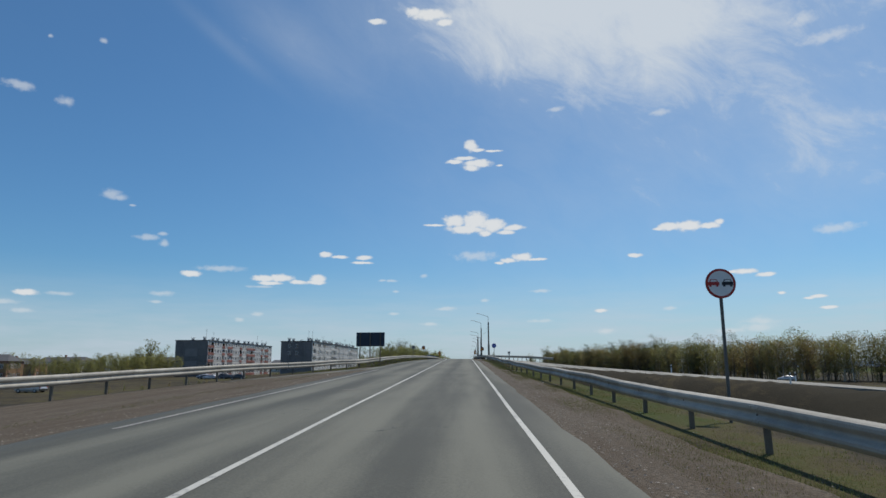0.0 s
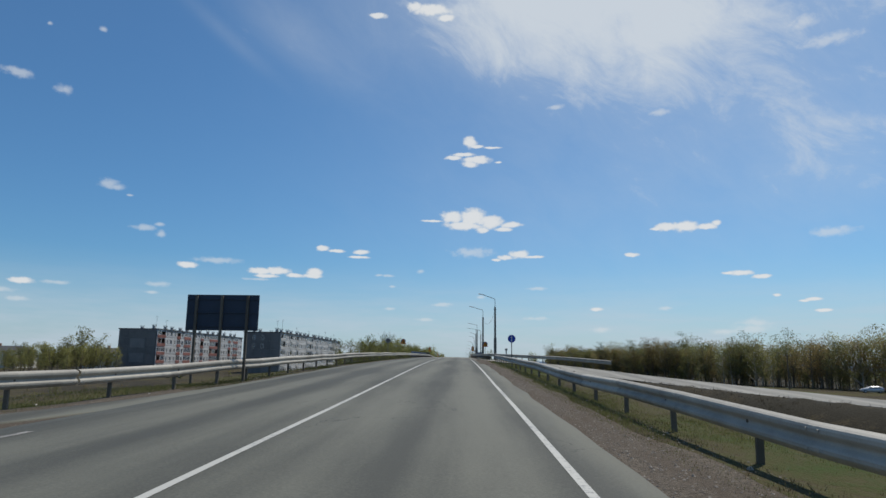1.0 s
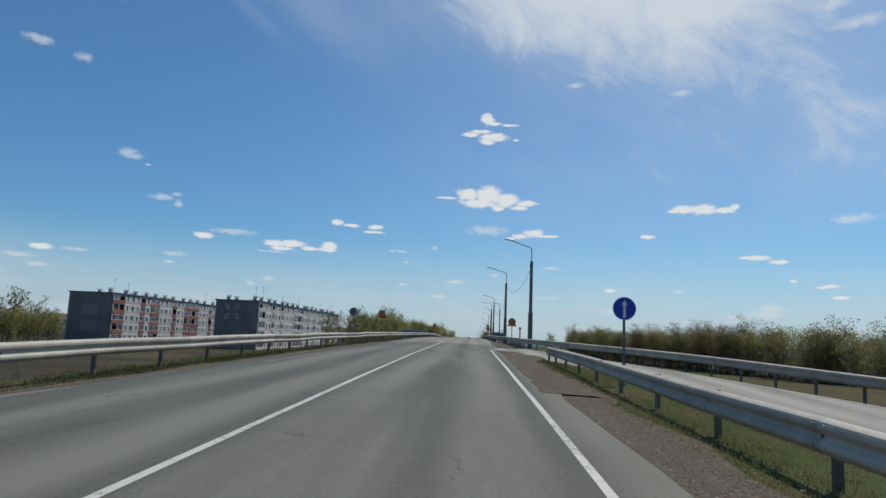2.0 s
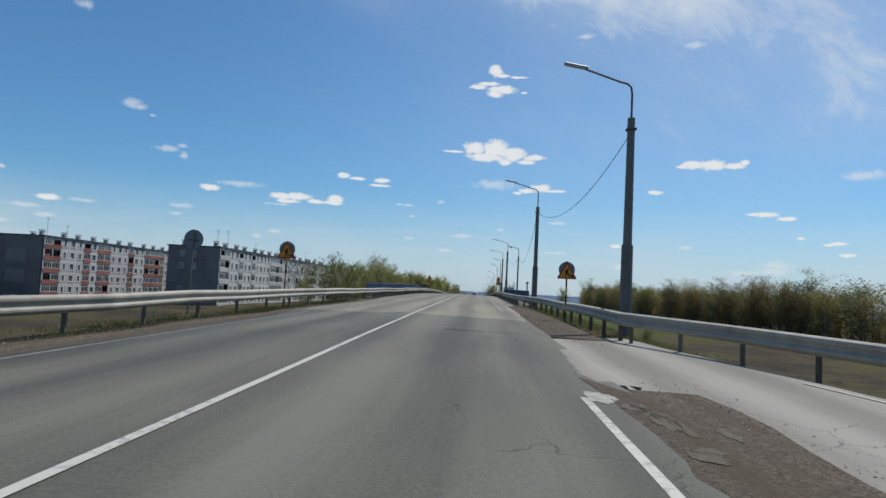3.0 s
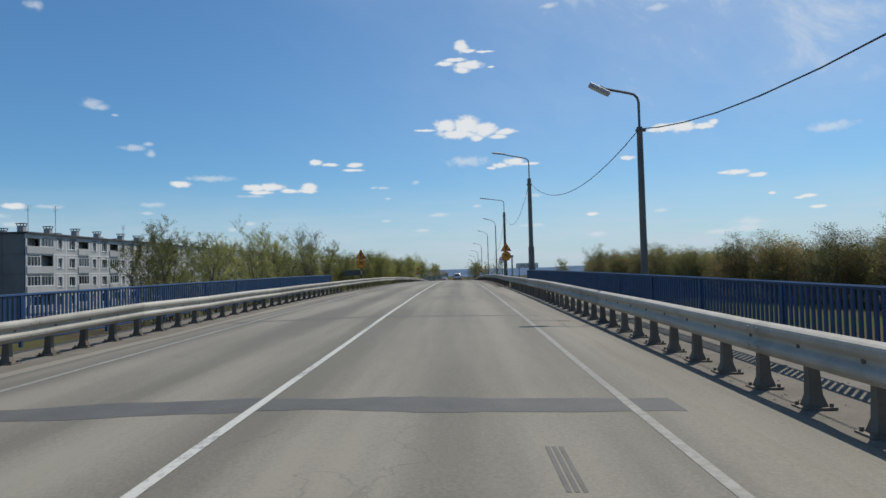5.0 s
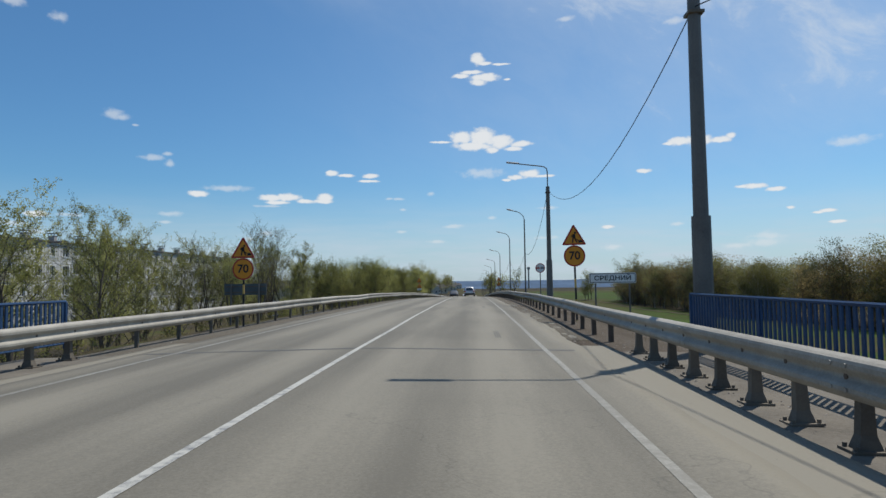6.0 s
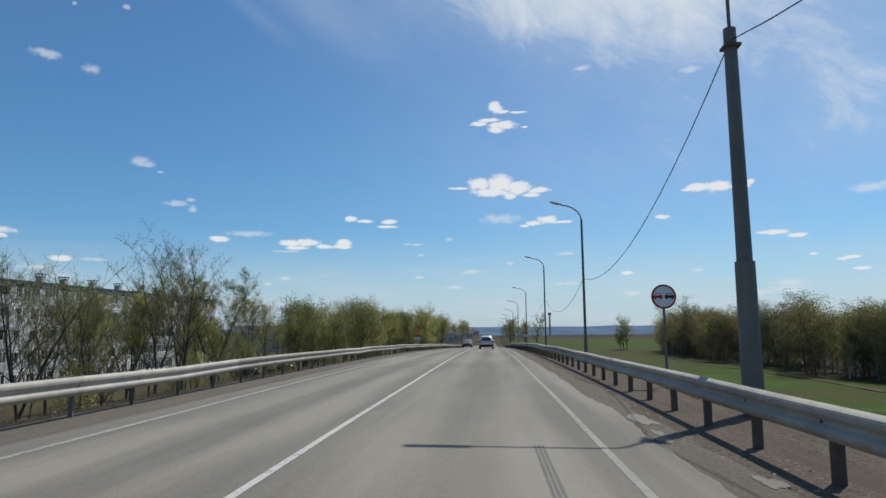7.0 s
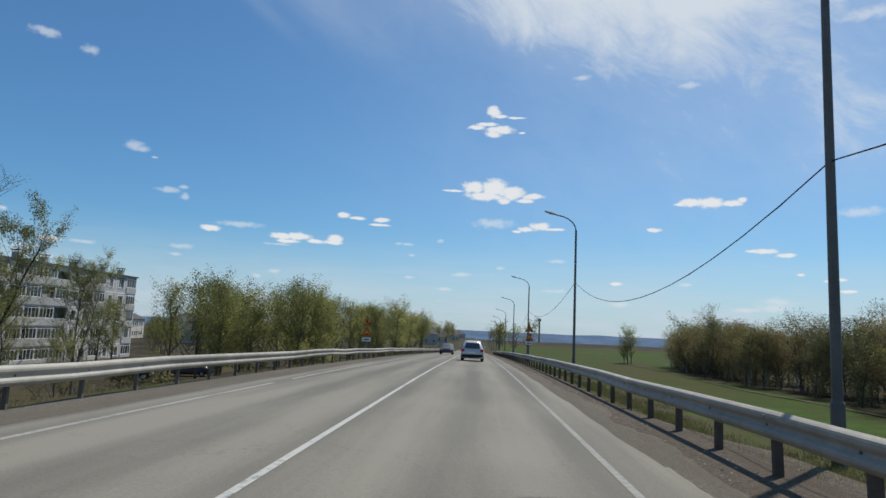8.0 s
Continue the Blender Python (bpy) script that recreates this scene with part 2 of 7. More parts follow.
def asphalt(name, light, dark, crack=1.0):
    """Old asphalt: aggregate, lane-wise wear along y, oil-dark lane centres, fine cracks."""
    m = bpy.data.materials.new(name)
    m.use_nodes = True
    nt = m.node_tree
    b = nt.nodes["Principled BSDF"]
    b.inputs["Roughness"].default_value = 0.82
    b.inputs["Specular IOR Level"].default_value = 0.35
    geo = nt.nodes.new("ShaderNodeNewGeometry")
    pos = geo.outputs["Position"]
    sep = nt.nodes.new("ShaderNodeSeparateXYZ")
    nt.links.new(pos, sep.inputs[0])
    mp = nt.nodes.new("ShaderNodeMapping")
    mp.inputs["Scale"].default_value = (1, 0.06, 1)
    nt.links.new(pos, mp.inputs[0])
    streak = node(nt, "ShaderNodeTexNoise", Scale=1.1, Detail=4.0, Roughness=0.55)
    nt.links.new(mp.outputs[0], streak.inputs["Vector"])
    # wheel tracks: polished pale bands, two a lane
    w = math_node(nt, "COSINE", math_node(nt, "MULTIPLY", math_node(nt, "ADD", sep.outputs[0], 0.0), 2 * math.pi / 1.875))
    broad = node(nt, "ShaderNodeTexNoise", Scale=0.12, Detail=4.0, Roughness=0.6)
    nt.links.new(pos, broad.inputs["Vector"])
    grain = node(nt, "ShaderNodeTexNoise", Scale=30.0, Detail=4.0, Roughness=0.85)
    nt.links.new(pos, grain.inputs["Vector"])
    f = math_node(nt, "MULTIPLY_ADD", streak.outputs["Fac"], 0.85, -0.275)
    f = math_node(nt, "ADD", f, math_node(nt, "MULTIPLY", w, -0.13))
    f = math_node(nt, "ADD", f, math_node(nt, "MULTIPLY", broad.outputs["Fac"], 0.45))
    f = math_node(nt, "ADD", f, math_node(nt, "MULTIPLY_ADD", grain.outputs["Fac"], 0.75, -0.235))
    cr = nt.nodes.new("ShaderNodeValToRGB")
    cr.color_ramp.elements[0].position, cr.color_ramp.elements[0].color = 0.33, (*dark, 1)
    cr.color_ramp.elements[1].position, cr.color_ramp.elements[1].color = 0.72, (*light, 1)
    nt.links.new(f, cr.inputs[0])
    # cracks
    vo = node(nt, "ShaderNodeTexVoronoi", Scale=0.28)
    vo.feature = "DISTANCE_TO_EDGE"
    wn = node(nt, "ShaderNodeTexNoise", Scale=1.6, Detail=4.0)
    nt.links.new(pos, wn.inputs["Vector"])
    wa = nt.nodes.new("ShaderNodeVectorMath")
    wa.operation = "MULTIPLY_ADD"
    wa.inputs[1].default_value = (0.9, 0.9, 0.9)
    nt.links.new(wn.outputs["Color"], wa.inputs[0])
    nt.links.new(pos, wa.inputs[2])
    nt.links.new(wa.outputs[0], vo.inputs["Vector"])
    cl = math_node(nt, "LESS_THAN", vo.outputs["Distance"], 0.0026)
    gate = math_node(nt, "GREATER_THAN", broad.outputs["Fac"], 0.56)
    cf = math_node(nt, "MULTIPLY", math_node(nt, "MULTIPLY", cl, gate), 0.5 * crack)
    mx = nt.nodes.new("ShaderNodeMix")
    mx.data_type = "RGBA"
    nt.links.new(cf, mx.inputs[0])
    nt.links.new(cr.outputs[0], mx.inputs[6])
    mx.inputs[7].default_value = (0.018, 0.018, 0.018, 1)
    nt.links.new(mx.outputs[2], b.inputs["Base Color"])
    bp = nt.nodes.new("ShaderNodeBump")
    bp.inputs["Strength"].default_value, bp.inputs["Distance"].default_value = 0.35, 0.006
    nt.links.new(grain.outputs["Fac"], bp.inputs["Height"])
    nt.links.new(bp.outputs[0], b.inputs["Normal"])
    return m


def paint_worn(name, colour, wear, under=(0.15, 0.15, 0.145)):
    """Road paint with chips where the asphalt shows through."""
    m = bpy.data.materials.new(name)
    m.use_nodes = True
    nt = m.node_tree
    b = nt.nodes["Principled BSDF"]
    b.inputs["Roughness"].default_value = 0.6
    geo = nt.nodes.new("ShaderNodeNewGeometry")
    n1 = node(nt, "ShaderNodeTexNoise", Scale=9.0, Detail=8.0, Roughness=0.75)
    n2 = node(nt, "ShaderNodeTexNoise", Scale=0.35, Detail=2.0)
    nt.links.new(geo.outputs["Position"], n1.inputs["Vector"])
    nt.links.new(geo.outputs["Position"], n2.inputs["Vector"])
    f = math_node(nt, "ADD", math_node(nt, "MULTIPLY", n1.outputs["Fac"], 0.7), math_node(nt, "MULTIPLY", n2.outputs["Fac"], 0.3))
    cr = nt.nodes.new("ShaderNodeValToRGB")
    cr.color_ramp.elements[0].position, cr.color_ramp.elements[0].color = wear - 0.06, (*under, 1)
    cr.color_ramp.elements[1].position, cr.color_ramp.elements[1].color = wear + 0.06, (*colour, 1)
    nt.links.new(f, cr.inputs[0])
    nt.links.new(cr.outputs[0], b.inputs["Base Color"])
    return m


def gravel_mat(name, light, dark, earth):
    """Loose stones of many shades trodden into earth, in drifts."""
    m = bpy.data.materials.new(name)
    m.use_nodes = True
    nt = m.node_tree
    b = nt.nodes["Principled BSDF"]
    b.inputs["Roughness"].default_value = 0.95
    b.inputs["Specular IOR Level"].default_value = 0.15
    geo = nt.nodes.new("ShaderNodeNewGeometry")
    pos = geo.outputs["Position"]
    cell = node(nt, "ShaderNodeTexVoronoi", Scale=34.0)
    drift = node(nt, "ShaderNodeTexNoise", Scale=0.9, Detail=6.0, Roughness=0.65)
    mp = nt.nodes.new("ShaderNodeMapping")
    mp.inputs["Scale"].default_value = (2.6, 0.2, 1)
    nt.links.new(pos, mp.inputs[0])
    nt.links.new(mp.outputs[0], drift.inputs["Vector"])
    grit = node(nt, "ShaderNodeTexNoise", Scale=14.0, Detail=6.0, Roughness=0.75)
    for n in (cell, grit):
        nt.links.new(pos, n.inputs["Vector"])
    sep = nt.nodes.new("ShaderNodeSeparateColor")
    nt.links.new(cell.outputs["Color"], sep.inputs[0])
    f = math_node(nt, "ADD", math_node(nt, "MULTIPLY", sep.outputs[0], 0.45), math_node(nt, "MULTIPLY", grit.outputs["Fac"], 0.55))
    cr = nt.nodes.new("ShaderNodeValToRGB")
    cr.color_ramp.elements[0].position, cr.color_ramp.elements[0].color = 0.22, (*dark, 1)
    cr.color_ramp.elements[1].position, cr.color_ramp.elements[1].color = 0.78, (*light, 1)
    nt.links.new(f, cr.inputs[0])
    mr = nt.nodes.new("ShaderNodeMapRange")
    mr.inputs["From Min"].default_value, mr.inputs["From Max"].default_value = 0.42, 0.62
    nt.links.new(drift.outputs["Fac"], mr.inputs["Value"])
    mx = nt.nodes.new("ShaderNodeMix")
    mx.data_type = "RGBA"
    nt.links.new(math_node(nt, "MULTIPLY", mr.outputs[0], 0.85), mx.inputs[0])
    nt.links.new(cr.outputs[0], mx.inputs[6])
    mx.inputs[7].default_value = (*earth, 1)
    nt.links.new(mx.outputs[2], b.inputs["Base Color"])
    bp = nt.nodes.new("ShaderNodeBump")
    bp.inputs["Strength"].default_value, bp.inputs["Distance"].default_value = 0.9, 0.025
    nt.links.new(math_node(nt, "ADD", math_node(nt, "MULTIPLY", cell.outputs["Distance"], -0.6), grit.outputs["Fac"]), bp.inputs["Height"])
    nt.links.new(bp.outputs[0], b.inputs["Normal"])
    return m


def leaf_mat(name, lo, hi, trans=0.3):
    m = mat_base(name, hi, rough=0.7, var=0.3, scale=0.8, fine=6.0, bump=0, tint=lo, island=0.2, obj_random=0.5, spec=0.08)
    nt = m.node_tree
    b = nt.nodes["Principled BSDF"]
    tr = nt.nodes.new("ShaderNodeBsdfTranslucent")
    mix = nt.nodes.new("ShaderNodeMixShader")
    mix.inputs[0].default_value = trans
    src = b.inputs["Base Color"].links[0].from_socket
    nt.links.new(src, tr.inputs["Color"])
    nt.links.new(b.outputs[0], mix.inputs[1])
    nt.links.new(tr.outputs[0], mix.inputs[2])
    nt.links.new(mix.outputs[0], nt.nodes["Material Output"].inputs[0])
    return m


M = {
    "asphalt_old": asphalt("asphalt_old", (0.142, 0.140, 0.110), (0.060, 0.060, 0.049), 1.2),
    "asphalt_new": asphalt("asphalt_new", (0.234, 0.214, 0.168), (0.132, 0.121, 0.095), 0.35),
    "asphalt_ramp": asphalt("asphalt_ramp", (0.28, 0.265, 0.225), (0.16, 0.15, 0.128), 1.2),
    # sealant of the joints, also colours one painted lamp shadow
    "seal_and_shadow": mat_base("sealant_and_lamp_shadow", (0.088, 0.085, 0.075), rough=0.7, scale=1.5, fine=30),
    "stain": mat_base("oil_stain", (0.14, 0.131, 0.108), rough=0.8, scale=1.2, fine=20),
    "skid": mat_base("tyre_mark", (0.125, 0.118, 0.10), rough=0.8, scale=3, fine=30),
    "paint": paint_worn("road_paint", (0.47, 0.455, 0.40), 0.43),
    "paint_faded": paint_worn("faded_road_paint", (0.35, 0.335, 0.285), 0.47, (0.20, 0.187, 0.152)),
    "paint_ghost": paint_worn("nearly_gone_road_paint", (0.275, 0.263, 0.222), 0.51, (0.19, 0.178, 0.145)),
    "paint_thin": paint_worn("thin_road_paint", (0.245, 0.232, 0.192), 0.52, (0.19, 0.178, 0.145)),
    "paint_worn_away": paint_worn("worn_away_road_paint", (0.20, 0.19, 0.16), 0.53, (0.11, 0.108, 0.09)),
    "paint_trace": paint_worn("trace_of_road_paint", (0.34, 0.31, 0.27), 0.47, (0.13, 0.125, 0.105)),
    "gravel": gravel_mat("gravel_shoulder", (0.172, 0.142, 0.108), (0.048, 0.039, 0.030), (0.086, 0.066, 0.047)),
    "earth": gravel_mat("dark_earth_shoulder", (0.165, 0.133, 0.102), (0.045, 0.037, 0.029), (0.080, 0.063, 0.046)),
    "dust": gravel_mat("dusty_shoulder", (0.20, 0.178, 0.142), (0.085, 0.074, 0.058), (0.125, 0.108, 0.083)),
    "stone": mat_base("shoulder_stones", (0.24, 0.21, 0.175), rough=0.9, var=0.3, scale=8, fine=60, island=0.9),
    "ground": None,
    "grass": leaf_mat("verge_grass", (0.075, 0.082, 0.030), (0.165, 0.165, 0.062), 0.4),
    "straw": leaf_mat("dry_grass", (0.11, 0.088, 0.042), (0.22, 0.18, 0.09), 0.2),
    "weed": leaf_mat("dead_weeds", (0.045, 0.036, 0.024), (0.115, 0.09, 0.055), 0.2),
    "zinc": mat_base("galvanised_steel", (0.36, 0.335, 0.285), rough=0.7, metal=0.08, var=0.3, scale=1.8, fine=38, bump=0.12, obj_random=0.25),
    "zinc_dark": mat_base("weathered_steel", (0.14, 0.118, 0.09), rough=0.7, metal=0.1, var=0.3, scale=2.0, fine=30, bump=0.15, obj_random=0.3),
    "rust": mat_base("rusty_post", (0.115, 0.088, 0.068), rough=0.8, metal=0.2, var=0.35, scale=4, fine=40, bump=0.2),
    "blue": mat_base("blue_fence_paint", (0.017, 0.055, 0.132), rough=0.55, var=0.3, scale=1.2, fine=20, bump=0.08),
    "deck": mat_base("dusty_deck_edge", (0.15, 0.132, 0.105), rough=0.95, var=0.35, scale=1.2, fine=24, bump=0.5),
    "concrete": mat_base("concrete", (0.36, 0.345, 0.32), rough=0.9, var=0.25, scale=0.6, fine=14, bump=0.25),
    "pole": mat_base("grey_painted_pole", (0.155, 0.146, 0.132), rough=0.6, metal=0.2, var=0.25, scale=1.5, fine=25, bump=0.1, obj_random=0.2),
    "lamp": mat_base("lamp_housing", (0.42, 0.43, 0.44), rough=0.5, metal=0.3, var=0.12, scale=4, fine=30, bump=0),
    "glass": mat_base("lamp_lens", (0.5, 0.52, 0.5), rough=0.2, var=0.1, scale=4, fine=30, bump=0),
    "wire": mat_base("black_cable", (0.02, 0.02, 0.022), rough=0.7, var=0.2, scale=3, fine=20, bump=0),
    "sign_back": mat_base("sign_back", (0.23, 0.24, 0.25), rough=0.55, metal=0.4, var=0.15, scale=4, fine=30, bump=0),
    "red": mat_base("sign_red", (0.44, 0.035, 0.025), rough=0.5, var=0.12, scale=6, fine=40, bump=0),
    "orange": mat_base("sign_yellow", (0.74, 0.29, 0.02), rough=0.5, var=0.08, scale=6, fine=40, bump=0),
    "white": mat_base("sign_white", (0.78, 0.78, 0.76), rough=0.5, var=0.06, scale=6, fine=40, bump=0),
    "black": mat_base("sign_black", (0.015, 0.015, 0.018), rough=0.5, var=0.2, scale=6, fine=40, bump=0),
    "signblue": mat_base("sign_blue", (0.012, 0.055, 0.42), rough=0.45, var=0.08, scale=6, fine=40, bump=0),
    "billboard": mat_base("billboard_back", (0.035, 0.05, 0.078), rough=0.6, var=0.25, scale=0.9, fine=10, bump=0.1),
    "board_grey": mat_base("board_back", (0.11, 0.125, 0.125), rough=0.55, metal=0.2, var=0.2, scale=2, fine=20, bump=0),
    "panel_grey": mat_base("concrete_panel", (0.36, 0.355, 0.345), rough=0.9, var=0.16, scale=0.5, fine=6, bump=0.15, obj_random=0.35),
    "panel_white": mat_base("whitewashed_panel", (0.43, 0.425, 0.405), rough=0.9, var=0.14, scale=0.5, fine=6, bump=0.15, obj_random=0.3),
    "joint": mat_base("white_joint_paint", (0.68, 0.67, 0.64), rough=0.9, var=0.12, scale=0.8, fine=8, bump=0.1),
    "gable": mat_base("gable_cladding", (0.19, 0.178, 0.17), rough=0.8, var=0.22, scale=0.35, fine=5, bump=0.15, obj_random=0.2),
    "gable_pale": mat_base("gable_patch", (0.245, 0.235, 0.225), rough=0.85, var=0.15, scale=0.6, fine=6, bump=0.1),
    "terracotta": mat_base("red_balcony", (0.235, 0.10, 0.08), rough=0.85, var=0.25, scale=0.8, fine=8, bump=0.1, obj_random=0.3),
    "roof": mat_base("roofing_felt", (0.085, 0.085, 0.09), rough=0.9, var=0.3, scale=0.5, fine=8, bump=0.1),
    "pane": mat_base("window_glass", (0.035, 0.045, 0.055), rough=0.08, var=0.5, scale=0.3, fine=1.0, bump=0, spec=0.6, obj_random=0.8),
    "frame": mat_base("window_frame", (0.72, 0.72, 0.70), rough=0.6, var=0.1, scale=3, fine=20, bump=0, obj_random=0.4),
    "brick": mat_base("old_brick", (0.33, 0.18, 0.12), rough=0.9, var=0.3, scale=0.7, fine=12, bump=0.3, obj_random=0.3),
    "plaster": mat_base("pale_plaster", (0.55, 0.52, 0.45), rough=0.9, var=0.2, scale=0.6, fine=8, bump=0.15, obj_random=0.3),
    "bark": mat_base("bark", (0.095, 0.08, 0.065), rough=0.95, var=0.4, scale=3, fine=18, bump=0.5, obj_random=0.3),
    "litter": mat_base("crumpled_litter", (0.36, 0.33, 0.28), rough=0.8, var=0.35, scale=9, fine=40, bump=0.2),
    "band": mat_base("post_band_paint", (0.55, 0.36, 0.10), rough=0.6, var=0.2, scale=6, fine=40, bump=0),
    "birch": mat_base("pale_bark", (0.33, 0.31, 0.27), rough=0.9, var=0.5, scale=3, fine=9, bump=0.3, tint=(0.06, 0.055, 0.05), obj_random=0.3),
    "leaf_bark": mat_base("grey_brown_bark", (0.11, 0.095, 0.075), rough=0.95, var=0.35, scale=3, fine=18, bump=0.4, obj_random=0.3),
    "leaf_rust": leaf_mat("budding_leaves", (0.115, 0.090, 0.040), (0.215, 0.165, 0.074), 0.68),
    "leaf_grey": leaf_mat("grey_green_leaves", (0.085, 0.092, 0.044), (0.162, 0.168, 0.082), 0.66),
    "leaf": leaf_mat("young_leaves", (0.150, 0.155, 0.052), (0.27, 0.27, 0.094), 0.68),
    "leaf_wood": leaf_mat("wood_leaves", (0.102, 0.101, 0.036), (0.195, 0.188, 0.068), 0.68),
    "car_white": mat_base("silver_car_paint", (0.55, 0.56, 0.58), rough=0.3, metal=0.3, var=0.06, scale=2, fine=10, bump=0),
    "car_blue": mat_base("dark_blue_car_paint", (0.03, 0.04, 0.085), rough=0.35, metal=0.3, var=0.06, scale=2, fine=10, bump=0),
    "car_dark": mat_base("grey_car_paint", (0.085, 0.085, 0.09), rough=0.35, metal=0.3, var=0.06, scale=2, fine=10, bump=0),
    "rubber": mat_base("tyre_rubber", (0.02, 0.02, 0.02), rough=0.85, var=0.2, scale=8, fine=40, bump=0.1),
    # distance haze is mixed into this base colour
    "hill": mat_base("haze_blue_hills", (0.095, 0.14, 0.21), rough=1.0, var=0.3, scale=0.004, fine=0.02, bump=0, spec=0.0),
}


def ground_material():
    """Earth under spring grass: green, dry and bare patches at three scales."""
    m = bpy.data.materials.new("spring_ground")
    m.use_nodes = True
    nt = m.node_tree
    b = nt.nodes["Principled BSDF"]
    b.inputs["Roughness"].default_value = 1.0
    b.inputs["Specular IOR Level"].default_value = 0.1
    geo = nt.nodes.new("ShaderNodeNewGeometry")
    pos = geo.outputs["Position"]
    big = node(nt, "ShaderNodeTexNoise", Scale=0.035, Detail=5.0, Roughness=0.6)
    mid = node(nt, "ShaderNodeTexNoise", Scale=0.5, Detail=6.0, Roughness=0.65)
    fine = node(nt, "ShaderNodeTexNoise", Scale=9.0, Detail=4.0, Roughness=0.7)
    for n in (big, mid, fine):
        nt.links.new(pos, n.inputs["Vector"])
    f = math_node(nt, "MULTIPLY_ADD", big.outputs["Fac"], 1.15, -0.75)
    f = math_node(nt, "ADD", f, math_node(nt, "MULTIPLY", mid.outputs["Fac"], 0.8))
    f = math_node(nt, "ADD", f, math_node(nt, "MULTIPLY", fine.outputs["Fac"], 0.55))
    att = nt.nodes.new("ShaderNodeAttribute")
    att.attribute_name = "lush"
    f = math_node(nt, "ADD", f, math_node(nt, "MULTIPLY", att.outputs["Fac"], 0.26))
    cr = nt.nodes.new("ShaderNodeValToRGB")
    e = cr.color_ramp.elements
    e[0].position, e[0].color = 0.36, (0.042, 0.037, 0.026, 1)
    e[1].position, e[1].color = 0.95, (0.062, 0.105, 0.022, 1)
    for pp, c in ((0.47, (0.074, 0.059, 0.036, 1)), (0.56, (0.078, 0.070, 0.030, 1)), (0.66, (0.062, 0.068, 0.023, 1)), (0.78, (0.046, 0.072, 0.017, 1))):
        q = e.new(pp)
        q.color = c
    nt.links.new(f, cr.inputs[0])
    nt.links.new(cr.outputs[0], b.inputs["Base Color"])
    bp = nt.nodes.new("ShaderNodeBump")
    bp.inputs["Strength"].default_value, bp.inputs["Distance"].default_value = 0.8, 0.08
    nt.links.new(math_node(nt, "ADD", mid.outputs["Fac"], fine.outputs["Fac"]), bp.inputs["Height"])
    nt.links.new(bp.outputs[0], b.inputs["Normal"])
    return m


M["ground"] = ground_material()


# ---- builders ----
class Shape:
    """Collects vertices and faces for one mesh."""

    def __init__(self):
        self.v, self.f = [], []

    def add(self, verts, faces, m=None):
        o = len(self.v)
        self.v += [tuple(m @ Vector(p)) for p in verts] if m else [tuple(p) for p in verts]
        self.f += [[i + o for i in q] for q in faces]
        return self

    def box(self, x0, x1, y0, y1, z0, z1, m=None, bevel=0.0):
        if bevel:
            b = bevel
            vs = []
            for z, k in ((z0, b), (z0 + b, 0), (z1 - b, 0), (z1, b)):
                vs += [(x0 + k, y0 + k, z), (x1 - k, y0 + k, z), (x1 - k, y1 - k, z), (x0 + k, y1 - k, z)]
            fs = [(3, 2, 1, 0), (12, 13, 14, 15)]
            for r in range(3):
                for i in range(4):
                    j = (i + 1) % 4
                    fs.append((r * 4 + i, r * 4 + j, r * 4 + 4 + j, r * 4 + 4 + i))
            return self.add(vs, fs, m)
        vs = [(x, y, z) for z in (z0, z1) for x, y in ((x0, y0), (x1, y0), (x1, y1), (x0, y1))]
        return self.add(vs, [(3, 2, 1, 0), (4, 5, 6, 7), (0, 1, 5, 4), (1, 2, 6, 5), (2, 3, 7, 6), (3, 0, 4, 7)], m)

    def tube(self, pts, radii, n=8, caps=True):
        """A round tube along points."""
        pts = [Vector(p) for p in pts]
        o = len(self.v)
        side = None
        for i, p in enumerate(pts):
            d = (pts[min(i + 1, len(pts) - 1)] - pts[max(i - 1, 0)]).normalized()
            if side is None or abs(side.dot(d)) > 0.95:
                side = d.orthogonal().normalized()
            side = (side - d * side.dot(d)).normalized()
            up = d.cross(side)
            r = radii[i] if isinstance(radii, (list, tuple)) else radii
            for k in range(n):
                a = 2 * math.pi * k / n
                self.v.append(tuple(p + (side * math.cos(a) + up * math.sin(a)) * r))
        for i in range(len(pts) - 1):
            for k in range(n):
                l = (k + 1) % n
                self.f.append([o + i * n + k, o + i * n + l, o + (i + 1) * n + l, o + (i + 1) * n + k])
        if caps:
            self.f.append([o + k for k in range(n)][::-1])
            self.f.append([o + (len(pts) - 1) * n + k for k in range(n)])
        return self

    def plate(self, outline, y0, y1, m=None):
        """A flat plate: an outline in x and z, from y0 to y1."""
        n = len(outline)
        vs = [(x, y0, z) for x, z in outline] + [(x, y1, z) for x, z in outline]
        fs = [list(range(n)), list(range(2 * n - 1, n - 1, -1))] + [(i + n, (i + 1) % n + n, (i + 1) % n, i) for i in range(n)]
        return self.add(vs, fs, m)

    def mesh(self, name, material, smooth=False):
        me = bpy.data.meshes.new(name)
        me.from_pydata(self.v, [], self.f)
        me.materials.append(material)
        if smooth:
            me.shade_smooth()
        me.validate()
        me.update()
        return me


def part(name, data, parent, label="", m=None, material=None):
    """Links a mesh (or a Shape) as one object under a thing or part."""
    if isinstance(data, Shape):
        data = data.mesh(name, material)
    ob = new(name, data)
    ob.parent = parent
    if m is not None:
        ob.matrix_basis = m
    return tagged(ob, label)


def thing(name, label, category, group="", m=None, kind=""):
    ob = new(name)
    ob.empty_display_size = 0.2
    if m is not None:
        ob.matrix_basis = m
    return tagged(ob, label, category, group, kind)


